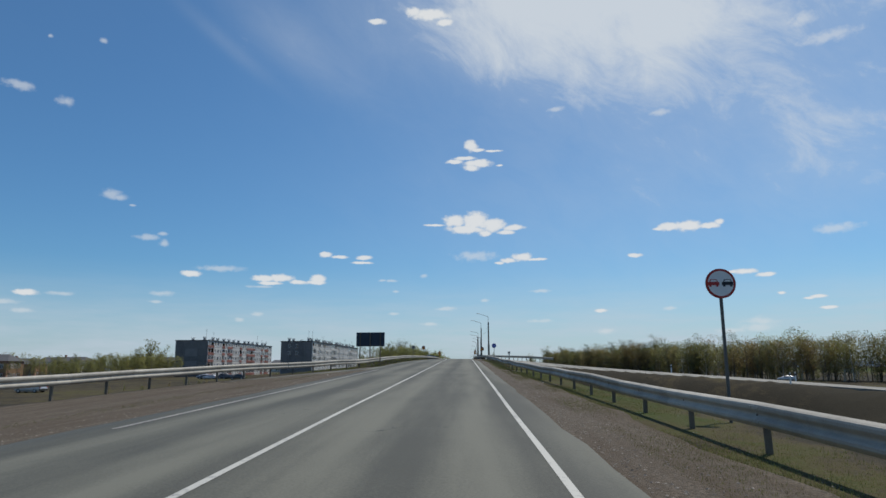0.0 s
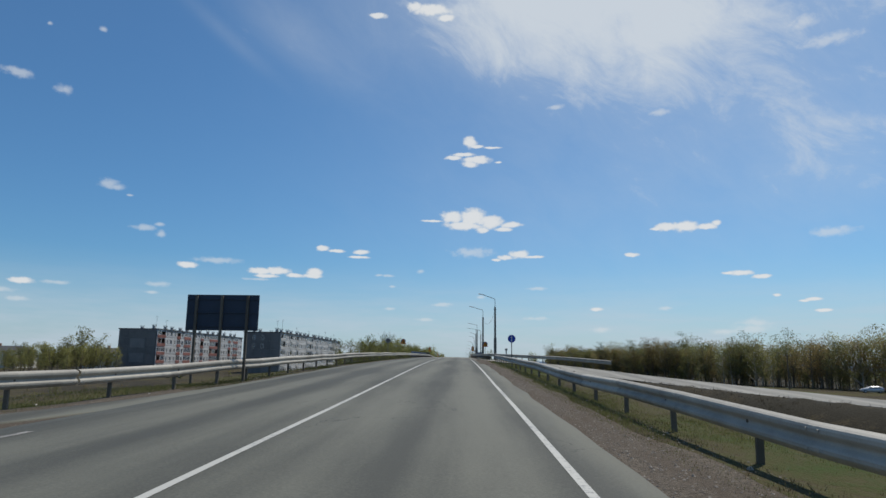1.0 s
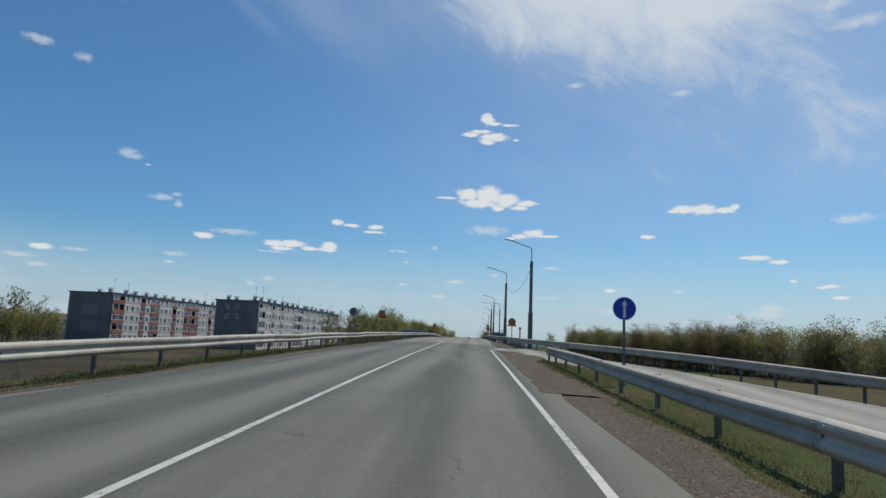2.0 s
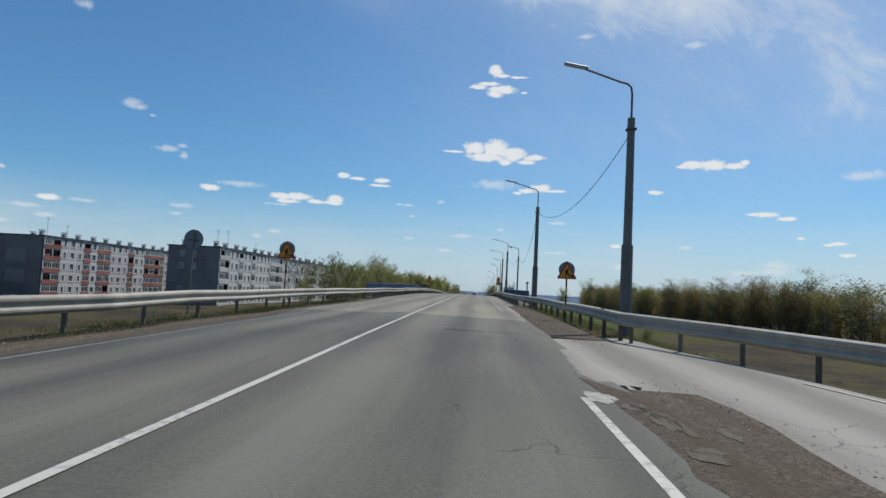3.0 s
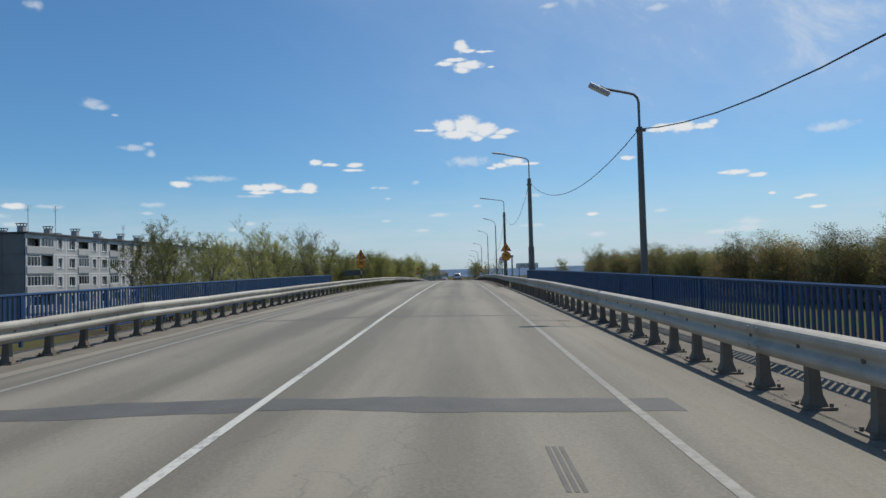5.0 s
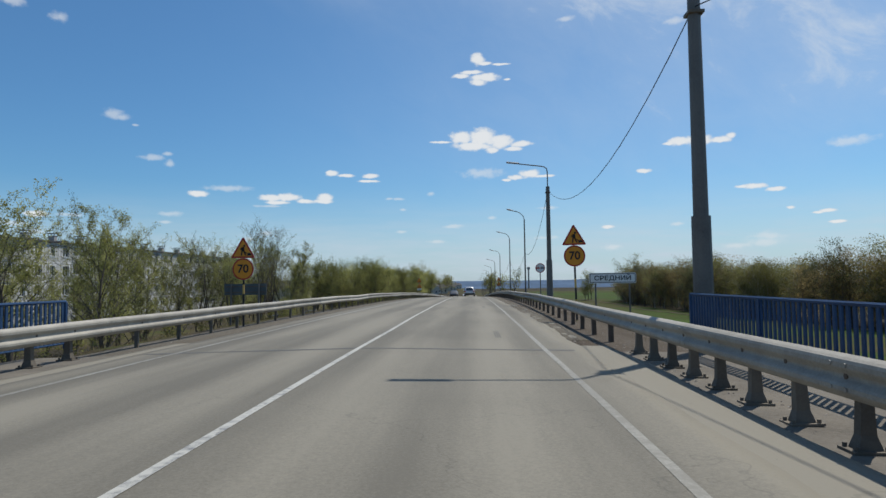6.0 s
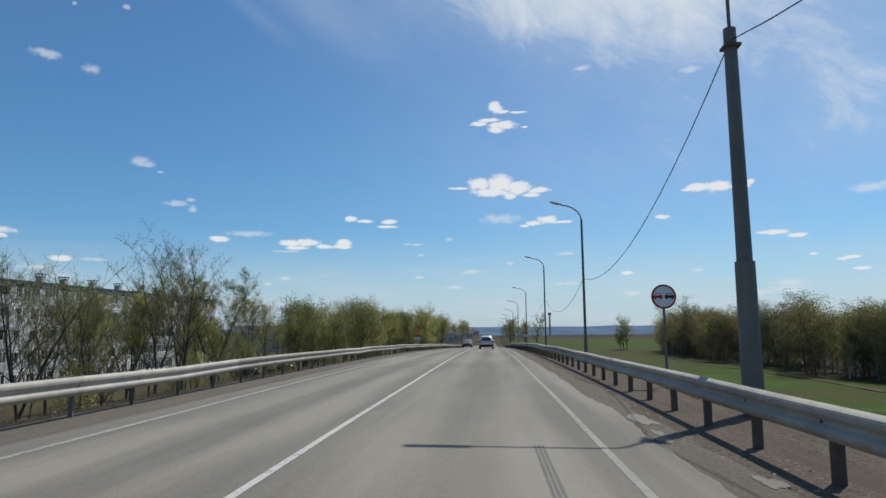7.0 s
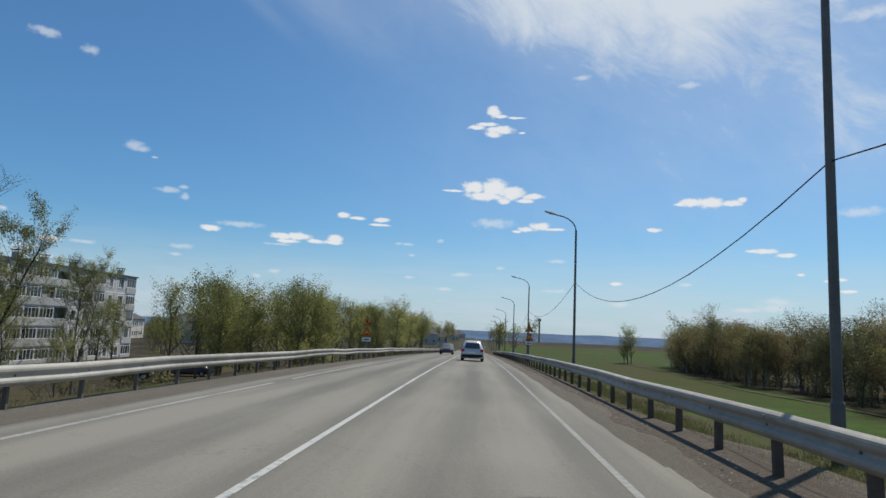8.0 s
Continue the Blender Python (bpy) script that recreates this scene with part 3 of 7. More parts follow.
def solid(name, data, material=None, label="", category="", group="", kind="", m=None):
    if isinstance(data, Shape):
        data = data.mesh(name, material)
    ob = new(name, data)
    if m is not None:
        ob.matrix_basis = m
    return tagged(ob, label, category, group, kind)


def disc(r, n=28, squash=1.0):
    return [(r * math.cos(2 * math.pi * i / n), r * squash * math.sin(2 * math.pi * i / n)) for i in range(n)]


# ---- lie of the land ----
ROAD_KNOTS = ((-80, -1.7), (-20, -0.5), (0, 0.0), (20, 0.47), (40, 0.93), (60, 1.40), (80, 1.90), (100, 2.27), (120, 2.54), (140, 2.76), (160, 2.92),
              (180, 3.11), (200, 3.24), (220, 3.24), (240, 3.14), (260, 2.97), (285, 2.6), (310, 2.05), (335, 1.45), (360, 0.75), (400, -0.35), (450, -1.6),
              (520, -2.8), (600, -3.4), (800, -3.8), (5000, -4.0))
KX, KZ = np.array([k[0] for k in ROAD_KNOTS], float), np.array([k[1] for k in ROAD_KNOTS], float)


def road_z(y):
    """Height of the road's crown, smoothed over the knots."""
    return float(np.mean(np.interp([y - 8, y - 4, y, y + 4, y + 8], KX, KZ)))


def surface(x, y):
    return road_z(y) - 0.02 * abs(x)


BRIDGE = (160.5, 209.5)
RAMP = ((4.6, 127), (5.6, 121), (7.3, 114), (9.6, 105), (12.2, 95), (15.2, 85), (19.5, 74), (27, 62), (40, 50), (60, 42), (90, 38), (140, 36), (240, 40))
RAMP_Z = (2.45, 2.38, 2.22, 2.0, 1.62, 1.18, 0.7, 0.05, -1.0, -2.1, -2.8, -3.05, -3.15)


def ramp_point(s):
    """Point of the ramp's middle at s, counted in pieces of its line."""
    i = min(int(s), len(RAMP) - 2)
    k = s - i
    a, b, c, d = (Vector((*RAMP[max(0, min(len(RAMP) - 1, j))], RAMP_Z[max(0, min(len(RAMP) - 1, j))])) for j in (i - 1, i, i + 1, i + 2))
    return 0.5 * ((2 * b) + (c - a) * k + (2 * a - 5 * b + 4 * c - d) * k * k + (3 * b - a - 3 * c + d) * k ** 3)


RAMP_LINE = [ramp_point(i / 4) for i in range(4 * (len(RAMP) - 1) + 1)]
RAMP_FINE = [ramp_point(i / 30) for i in range(30 * (len(RAMP) - 1) + 1)]
RL_XY, RL_Z = np.array([(p.x, p.y) for p in RAMP_FINE]), np.array([p.z for p in RAMP_FINE])


def ground_z(x, y):
    base = -2.3 if x < 0 else -3.3
    base += 0.35 * noise.noise((x * 0.03, y * 0.03, 0.0)) + (0.12 * noise.noise((x * 0.25, y * 0.25, 3.0)) if abs(x) < 120 else 0)
    r = road_z(y)
    half = 7.9 + max(0.0, min(1.0, (50 - y) / 30)) if x > 0 else (7.4 + max(0.0, min(1.0, (75 - y) / 25)) * 5.5)
    z = r - 0.02 * min(abs(x), 6) - 0.08 - max(0.0, abs(x) - 6.4) * 0.05
    out = abs(x) - half
    if out > 0:
        z -= out / (1.7 if x > 0 else 2.0)
    lip = min(y - BRIDGE[0], BRIDGE[1] - y)
    if lip > -0.6:
        z = min(z, r - 1.2 - max(0.0, lip + 0.6) * 0.75)
    if y > 950:
        base -= min(60.0, (y - 950) * 0.09)
        z = base
    z = max(z, base)
    if 0 < x < 250 and y < 132:
        d = np.hypot(RL_XY[:, 0] - x, RL_XY[:, 1] - y)
        i = int(d.argmin())
        rz = RL_Z[i] - 0.10
        j = min(i + 1, len(RL_XY) - 1)
        tx, ty = RL_XY[j] - RL_XY[j - 1]
        near = (x - RL_XY[i][0]) * -ty + (y - RL_XY[i][1]) * tx < 0
        berm = 0.6 * max(0.0, min(1.0, (90 - y) / 14)) * max(0.0, min(1.0, (36 - x) / 8)) * math.exp(-((float(d[i]) - 5.4) / 2.0) ** 2) if near and x > 8 else 0.0
        dd = float(d[i]) - 3.6
        if dd <= 0:
            z = min(rz, z) if x > 8.5 else min(z, rz + 0.02) if d[i] < 2.6 else z
            z = rz if x > 8.5 else z
        else:
            z = max(z, rz - dd / 2.0)
        z += berm
    return z


# front line of the wood beyond the field
EDGE = ((165, 60), (122, 125), (92, 185), (70, 240), (60, 290), (54, 340), (52, 400), (58, 445), (88, 480), (150, 520))


def wood_depth(x, y):
    """How far a place lies behind the front line of the wood."""
    best = (1e9, -1.0)
    for (ax, ay), (bx, by) in zip(EDGE, EDGE[1:]):
        l = math.hypot(bx - ax, by - ay)
        t = max(0.0, min(1.0, ((x - ax) * (bx - ax) + (y - ay) * (by - ay)) / l ** 2))
        gap = math.hypot(x - ax - t * (bx - ax), y - ay - t * (by - ay))
        best = min(best, (gap, gap if (x - ax) * (by - ay) - (y - ay) * (bx - ax) > 0 else -gap))
    return best[1]


def build_ground():
    xs = sorted(set([round(v, 2) for v in np.concatenate([np.arange(-24, 30.1, 1.0), np.arange(-120, -24, 6.0), np.arange(30, 121, 4.0),
                     np.linspace(-4600, -130, 34), np.linspace(130, 4600, 34)])]))
    ys = sorted(set([round(v, 2) for v in np.concatenate([np.arange(-60, 330.1, 1.5), np.arange(330, 700, 8.0), np.linspace(720, 4700, 40), np.linspace(-4600, -90, 20)])]))
    vs, fs, lush = [], [], []
    for y in ys:
        for x in xs:
            vs.append((x, y, ground_z(x, y)))
            g = 0.0
            if x > 12:
                g = (max(0.0, min(1.0, (y - 215) / 60)) - 1.6 * max(0.0, min(1.0, (y - 620) / 120))) * (0.95 if x < 400 else 0.6) - max(0.0, min(1.0, (175 - y) / 60)) * 0.5
                if 45 < x < 250 and 50 < y < 560:
                    g -= 1.7 * max(0.0, min(1.0, (wood_depth(x, y) + 1.5) / 4))
            elif x < -9:
                g = -0.3
            elif abs(x) > 6:
                g = (0.42 if abs(x) < 8.6 else -0.1) if y < 160 else -0.15 if x > 0 else 0.1
            lush.append(g)
    n = len(xs)
    for j in range(len(ys) - 1):
        for i in range(n - 1):
            a = j * n + i
            fs.append((a, a + 1, a + n + 1, a + n))
    me = bpy.data.meshes.new("ground")
    me.from_pydata(vs, [], fs)
    at = me.attributes.new("lush", "FLOAT", "POINT")
    at.data.foreach_set("value", lush)
    me.materials.append(M["ground"])
    me.shade_smooth()
    solid("ground", me, label="spring field with green and dry grass and bare earth", category="ground", kind="structure")


build_ground()


def strip(name, x0, x1, y0, y1, material, lift, step=2.0, label="", category="road", ragged=0.0, cols=8, skirt=0.06, ends=0.0, seed=0, kind="structure"):
    """A sheet that follows the road's camber between two x; ragged: how far its sides and ends wander. x0, x1 may be functions of y."""
    fx = lambda v, y: v(y) if callable(v) else v
    ys = list(np.arange(y0, y1, step)) + [y1]
    s = Shape()
    w = cols + 3
    for j, y in enumerate(ys):
        jl = ragged * noise.noise((seed, y * 0.35, 0)) + ragged * 0.5 * noise.noise((seed, y * 1.7, 4))
        jr = ragged * noise.noise((seed + 9, y * 0.35, 0)) + ragged * 0.5 * noise.noise((seed + 9, y * 1.7, 4))
        a, b = fx(x0, y) + jl, fx(x1, y) + jr
        row = [a + (b - a) * i / cols for i in range(cols + 1)]
        for i, x in enumerate([row[0]] + row + [row[-1]]):
            yy = y
            if ends and j < 5:
                yy += ends * (1 - j / 5) * (noise.noise((x * 0.8, seed, 2)) + 0.5 * noise.noise((x * 2.7, seed, 5)))
            s.v.append((x, yy, surface(x, yy) + lift - (skirt if i in (0, w - 1) else 0) - (0.012 if ends and j == 0 else 0)))
    for j in range(len(ys) - 1):
        for i in range(w - 1):
            a = j * w + i
            s.f.append((a, a + 1, a + w + 1, a + w))
    me = s.mesh(name, material)
    me.shade_smooth()
    return solid(name, me, label=label, category=category, kind=kind)


# ---- road ----
def rail_left(y):
    """Line of the guardrail on the town side, which swings out round a side road."""
    return float(np.interp(y, (18, 28, 36, 42, 49, 54, 60, 100), (-11.0, -10.6, -9.9, -8.8, -7.4, -6.4, -5.85, -5.75)))


CHANGE = 132.3
strip("road", lambda y: -4.45 + 0.42 * max(0.0, min(1.0, (y - 97) / 4, (131 - y) / 4)), 4.45, -80, 480, M["asphalt_old"], 0.0, 2.0, "two-lane road of dark worn asphalt", ragged=0.12, cols=14, seed=1)
strip("road_resurfaced", lambda y: -4.55, lambda y: 4.5 if y > 137 else 4.36, CHANGE, 478, M["asphalt_new"], 0.006, 1.5,
      "paler resurfaced asphalt with a ragged edge", ragged=0.10, cols=30, ends=1.4, seed=4)
strip("road_far", -4.4, 4.4, 480, 950, M["asphalt_new"], 0.05, 20, "far stretch of the two-lane road", cols=6, seed=7)
# wide paved mouth of a side road
strip("road_side_mouth", lambda y: rail_left(y) + 0.9 + 0.7 * max(0.0, min(1.0, (y - 80) / 17)), lambda y: -4.2 if y > 53 else -4.2 - (53 - y) * 0.27, 33, 97, M["asphalt_old"], -0.006, 1.5, "paved mouth of a side road", ragged=0.2, cols=10, seed=12)
strip("shoulder_left", lambda y: rail_left(y) - 0.15 + 0.75 * max(0.0, min(1.0, (y - 58) / 8, (150 - y) / 6)), -3.9, -60, 160.4, M["gravel"], -0.03, 1.0, "bare gravel and earth shoulder", "shoulder", 0.3, 14, seed=21)
strip("shoulder_right", 4.2, lambda y: 5.5 + 0.75 * max(0.0, min(1.0, (52 - y) / 30)), -60, 117, M["gravel"], -0.03, 1.0, "bare gravel and earth shoulder", "shoulder", 0.30, 10, seed=25)
strip("shoulder_right_far", 4.3, 6.1, 126, 160.4, M["earth"], -0.034, 1.0, "bare gravel shoulder by the guardrail", "shoulder", 0.3, 10, seed=29)
strip("shoulder_left_end", -6.2, -4.4, 209.5, 440, M["dust"], -0.03, 1.5, "bare gravel shoulder past the bridge", "shoulder", 0.3, 8, seed=31)
strip("shoulder_right_end", 4.35, lambda y: 7.2 if y < 262 else max(5.9, 7.2 - (y - 262) * 0.16), 209.5, 440, M["gravel"], -0.03, 1.0, "bare stony shoulder past the bridge", "shoulder", 0.3, 10, seed=33)

strip("road_apron", 4.2, lambda y: 4.45 + 0.75 * max(0.0, min(1.0, (y - 152.0) / 4.0)), 151.5, 210.5, M["asphalt_new"], -0.004, 0.6, "pale dusty asphalt up to the bridge guardrail", ragged=0.1, cols=6, seed=43)
strip("road_apron_left", lambda y: -4.45 - 0.55 * max(0.0, min(1.0, (y - 152.0) / 4.0)), -4.3, 151.5, 212, M["asphalt_new"], -0.004, 0.6, "pale dusty asphalt along the guardrail", ragged=0.12, cols=6, seed=47)
strip("road_broken_edge", 4.2, lambda y: 4.6 + 0.2 * noise.noise((y * 0.22, 5, 0)), 211, 262, M["asphalt_new"], -0.008, 0.3, "pale broken asphalt edge crumbling into the shoulder", ragged=0.2, cols=6, seed=41)

strip("shoulder_dust", 4.4, lambda y: 5.2 + 0.3 * noise.noise((y * 0.13, 9, 0)), 212, 330, M["dust"], -0.021, 0.4, "fine dust swept off the road onto the stony shoulder", "shoulder", 0.3, 6, seed=53)


def build_ramp():
    s = Shape()
    cols = 8
    for k, p in enumerate(RAMP_LINE):
        q, r = RAMP_LINE[min(k + 1, len(RAMP_LINE) - 1)], RAMP_LINE[max(k - 1, 0)]
        d = Vector((q.x - r.x, q.y - r.y, 0)).normalized()
        side = Vector((-d.y, d.x, 0))
        half = 2.3 + 0.12 * noise.noise((k * 0.7, 0, 0))
        for i in range(cols + 1):
            t = -half + 2 * half * min(max(i - 1, 0), cols - 2) / (cols - 2)
            pos = p + side * t
            z = p.z
            if pos.x < 8.2:
                z = min(z, surface(min(pos.x, 7), pos.y) - 0.012)
            s.v.append((pos.x, pos.y, z - (0.6 if i in (0, cols) else 0)))
    w = cols + 1
    for k in range(len(RAMP_LINE) - 1):
        for i in range(cols):
            a = k * w + i
            s.f.append((a, a + w, a + w + 1, a + 1))
    line = Shape()
    pts = [(k, p) for k, p in enumerate(RAMP_FINE) if 88 < p.y < 119]
    for k, p in pts:
        q, r = RAMP_FINE[k + 1], RAMP_FINE[k - 1]
        d = Vector((q.x - r.x, q.y - r.y, 0)).normalized()
        side = Vector((-d.y, d.x, 0))
        for t in (1.92, 2.02):
            v = p + side * t
            line.v.append((v.x, v.y, (min(p.z, surface(min(v.x, 7), v.y) - 0.012) if v.x < 8.2 else p.z) + 0.012))
    line.f = [(2 * i, 2 * i + 1, 2 * i + 3, 2 * i + 2) for i in range(len(pts) - 1)]
    solid("marking_ramp", line.mesh("marking_ramp", M["paint_faded"]), label="thin worn white line along the slip road", category="road marking", kind="structure")
    solid("ramp_road", s.mesh("ramp_road", M["asphalt_ramp"]), label="pale cracked slip road sloping down to the fields", category="road", kind="structure")
    # island of crumbled gravel between slip road and main road
    s = Shape()
    for j in range(64):
        y = 117.6 - j * 0.45
        k = 117.6 - y
        left = 3.98 + 0.10 * noise.noise((y * 0.9, 8, 0)) + 0.05 * noise.noise((y * 3.1, 8, 2))
        right = min(left + 0.04 + 0.42 * k - 0.004 * k * k, 5.3 + max(0.0, y - 104.0) * 0.25)
        lane = min((p.x - 2.1 for p in RAMP_LINE if abs(p.y - y) < 1.5), default=9.0)
        right = max(left + 0.03, min(right, max(lane, 5.3))) + 0.16 * noise.noise((y * 0.8, 3, 0)) + 0.08 * noise.noise((y * 2.9, 3, 0))
        for i in range(9):
            x = left + (right - left) * i / 8
            s.v.append((x, y, surface(min(x, 7), y) + 0.008 + 0.012 * noise.noise((x * 2, y * 2, 0)) - (0.03 if i in (0, 8) else 0)))
    for j in range(63):
        for i in range(8):
            a = j * 9 + i
            s.f.append((a, a + 9, a + 10, a + 1))
    solid("shoulder_island", s.mesh("shoulder_island", M["gravel"], True), label="gravel wedge between slip road and main road", category="shoulder", kind="structure")


build_ramp()


def marking(name, x, y0, y1, width, material, lift=0.004, label="", wob=0.0):
    s = Shape()
    ys = list(np.arange(y0, y1, 1.0)) + [y1]
    for y in ys:
        up = lift + (0.0055 if y > CHANGE - 1.6 else 0.0)
        c = x + wob * noise.noise((y * 0.1, x, 0))
        for k in (-0.5, 0.5):
            xx = c + k * width
            s.v.append((xx, y, surface(xx, y) + up))
    for j in range(len(ys) - 1):
        s.f.append((2 * j, 2 * j + 1, 2 * j + 3, 2 * j + 2))
    solid(name, s.mesh(name, material), label=label, category="road marking", kind="structure")


marking("marking_centre", 0, -60, CHANGE - 0.6, 0.10, M["paint"], label="solid white centre line", wob=0.03)
marking("marking_centre_far", 0, CHANGE - 0.6, 470, 0.10, M["paint"], label="solid white centre line", wob=0.03)
marking("marking_edge_right", 3.75, -60, 115.8, 0.10, M["paint"], label="solid white edge line", wob=0.02)
marking("marking_edge_right_far", 3.75, 141, 163.4, 0.10, M["paint_thin"], label="worn white edge line", wob=0.05)
marking("marking_edge_right_bridge", 3.75, 165, 470, 0.10, M["paint_ghost"], label="worn white edge line", wob=0.05)
marking("marking_edge_left", -3.75, 12.0, 48.5, 0.12, M["paint_trace"], label="worn white edge line", wob=0.04)
marking("marking_edge_left_mid", -3.75, 95, CHANGE - 0.8, 0.12, M["paint_worn_away"], label="worn white edge line", wob=0.04)
marking("marking_edge_left_far", -3.75, 139, 222, 0.12, M["paint_ghost"], label="worn white edge line", wob=0.04)
marking("marking_edge_left_past", -3.75, 222, 272, 0.13, M["paint_faded"], label="worn white edge line", wob=0.04)
marking("marking_edge_left_end", -3.75, 274, 470, 0.13, M["paint_faded"], label="worn white edge line", wob=0.04)


def joint_or_shadow_band(name, y, width, x0=-4.5, x1=4.5, seed=0, label="dark band on the road: sealed joint or painted lamp shadow"):
    s = Shape()
    n = 40
    for i in range(n + 1):
        x = x0 + (x1 - x0) * i / n
        m = y + 0.06 * noise.noise((x * 0.5, seed, 0)) + 0.02 * noise.noise((x * 3.1, seed, 1))
        h = width * (0.45 + 0.2 * noise.noise((x * 0.9, seed, 7)) + 0.07 * noise.noise((x * 4.5, seed, 7)))
        for yy in (m - h, m + h):
            s.v.append((x, yy, surface(x, yy) + 0.0085))
    for i in range(n):
        s.f.append((2 * i, 2 * i + 2, 2 * i + 3, 2 * i + 1))
    solid(name, s.mesh(name, M["seal_and_shadow"]), label=label, category="road joint", kind="structure")


# row 182.9 paints a street lamp's cast shadow; the others are sealed joints
for i, (y, w, a, b) in enumerate(((163.9, 0.55, -4.4, 3.6), (173.2, 0.7, -4.4, 4.2), (184.5, 0.25, -4.4, 4.2), (195.5, 0.2, -4.4, 4.2), (182.9, 0.12, 3.6, 4.8),
                                  (209.4, 0.2, -4.4, 4.3))):
    joint_or_shadow_band("road_joint", y, w, a, b, i)


def tyre_mark(x, y, length, label="dark skid mark on the asphalt"):
    s = Shape()
    for k in range(3):
        a = x - 0.06 + k * 0.052
        n = 8
        o = len(s.v)
        for i in range(n + 1):
            yy = y + length * i / n
            for xx in (a, a + 0.034):
                s.v.append((xx, yy, surface(xx, yy) + 0.0085))
        for i in range(n):
            s.f.append((o + 2 * i, o + 2 * i + 1, o + 2 * i + 3, o + 2 * i + 2))
    solid("skid_mark", s.mesh("skid_mark", M["skid"]), label=label, category="skid mark", kind="structure")


def remnant(name, x, y, rx, ry, material, lift, seed, label, category):
    """Thin broken piece of surfacing with a ragged outline and crumbled sides."""
    n = 44
    out = []
    for i in range(n):
        a = 2 * math.pi * i / n
        k = 0.85 + 0.5 * noise.noise((1.6 * math.cos(a), 1.6 * math.sin(a), seed)) + 0.22 * noise.noise((5 * math.cos(a), 5 * math.sin(a), seed + 3))
        out.append((x + rx * k * math.cos(a), y + ry * k * math.sin(a)))
    s = Shape()
    s.v = [(a, b, surface(a, b) + lift) for a, b in out] + [(a, b, surface(a, b) + lift - 0.05) for a, b in out]
    s.f = [list(range(n))] + [(j, j + n, (j + 1) % n + n, (j + 1) % n) for j in range(n)]
    return solid(name, s.mesh(name, material), label=label, category=category, kind="structure")


rnd_slab = random.Random(31)
y_slab = 213.0
while y_slab < 238:
    remnant("road_remnant", 4.72 + abs(rnd_slab.gauss(0, 0.16)), y_slab, rnd_slab.uniform(0.05, 0.2), rnd_slab.uniform(0.15, 0.8), M["asphalt_new"], -0.014, y_slab, "pale slab left of the crumbled road edge", "asphalt slab")
    y_slab += rnd_slab.uniform(0.5, 3.2)
rnd_crust = random.Random(8)
for i in range(26):
    y = 115.5 - rnd_crust.random() * 9
    remnant("road_remnant", 4.2 + (115.5 - y) * 0.05 + abs(rnd_crust.gauss(0, 0.22)), y, rnd_crust.uniform(0.05, 0.17), rnd_crust.uniform(0.12, 0.5), M["dust"], 0.013, i + 80, "pale crust of asphalt breaking up in gravel", "asphalt slab")
strip("road_ramp_tongue", 4.08, lambda y: 4.75 - 0.06 * (y - 116.9), 116.9, 122.0, M["asphalt_ramp"], 0.003, 0.35, "pale ragged edge of slip road asphalt", ragged=0.28, cols=5, seed=66, ends=0.8)
remnant("marking_remnant", 3.95, 115.85, 0.24, 0.42, M["paint_faded"], 0.007, 5, "smeared white remnant at the edge line's end", "road marking")


def oil_patch(x0, x1, y0, y1, seed):
    """Thin dark stain with a wandering outline."""
    s = Shape()
    n = 28
    cx, cy = (x0 + x1) / 2, (y0 + y1) / 2
    s.v.append((cx, cy, surface(cx, cy) + 0.0082))
    for i in range(n):
        a = 2 * math.pi * i / n
        k = 1 + 0.45 * noise.noise((2 * math.cos(a), 2 * math.sin(a), seed))
        x, y = cx + (x1 - x0) / 2 * k * math.cos(a), cy + (y1 - y0) / 2 * k * math.sin(a)
        s.v.append((x, y, surface(x, y) + 0.0082))
    s.f = [(0, i + 1, (i + 1) % n + 1) for i in range(n)]
    solid("oil_patch", s.mesh("oil_patch", M["stain"]), label="dark stained patch on the asphalt", category="road patch", kind="structure")


oil_patch(-3.15, -1.95, 159.5, 160.1, 3)
oil_patch(-1.6, -0.9, 22.6, 23.1, 5)
tyre_mark(2.9, 212.2, 2.0)
tyre_mark(2.74, 170.7, 1.0)
tyre_mark(2.9, 231.6, 2.8)


# ---- bridge ----
def build_bridge():
    s = Shape()
    y0, y1 = BRIDGE
    ys = list(np.arange(y0, y1, 4.0)) + [y1]
    prof = ((-7.0, -0.12), (-6.95, -0.06), (-4.45, -0.02), (-4.3, -0.06), (4.3, -0.06), (4.45, -0.02), (6.95, -0.06), (7.0, -0.12), (7.0, -0.75), (5.5, -1.25), (-5.5, -1.25), (-7.0, -0.75))
    n = len(prof)
    for y in ys:
        for x, z in prof:
            s.v.append((x, y, road_z(y) - 0.09 + z))
    for j in range(len(ys) - 1):
        for i in range(n):
            k = (i + 1) % n
            s.f.append((j * n + i, (j + 1) * n + i, (j + 1) * n + k, j * n + k))
    s.f.append(list(range(n)))
    s.f.append([(len(ys) - 1) * n + i for i in range(n)][::-1])
    bridge = thing("bridge", "concrete road bridge deck with raised kerb walkways", "bridge", kind="structure")
    part("deck", s, bridge, material=M["deck"])
    for y in (178, 199):
        for x in (-4, 4):
            q = Shape().tube([(x, y, -4), (x, y, road_z(y) - 1.2)], 0.55, 14)
            part("pier", q, bridge, material=M["concrete"])
    for y in (y0 - 0.3, y1 + 0.3):
        q = Shape().box(-7.0, 7.0, y - 0.6, y + 0.6, -3.6, road_z(y) - 0.98)
        part("abutment", q, bridge, material=M["concrete"])


build_bridge()


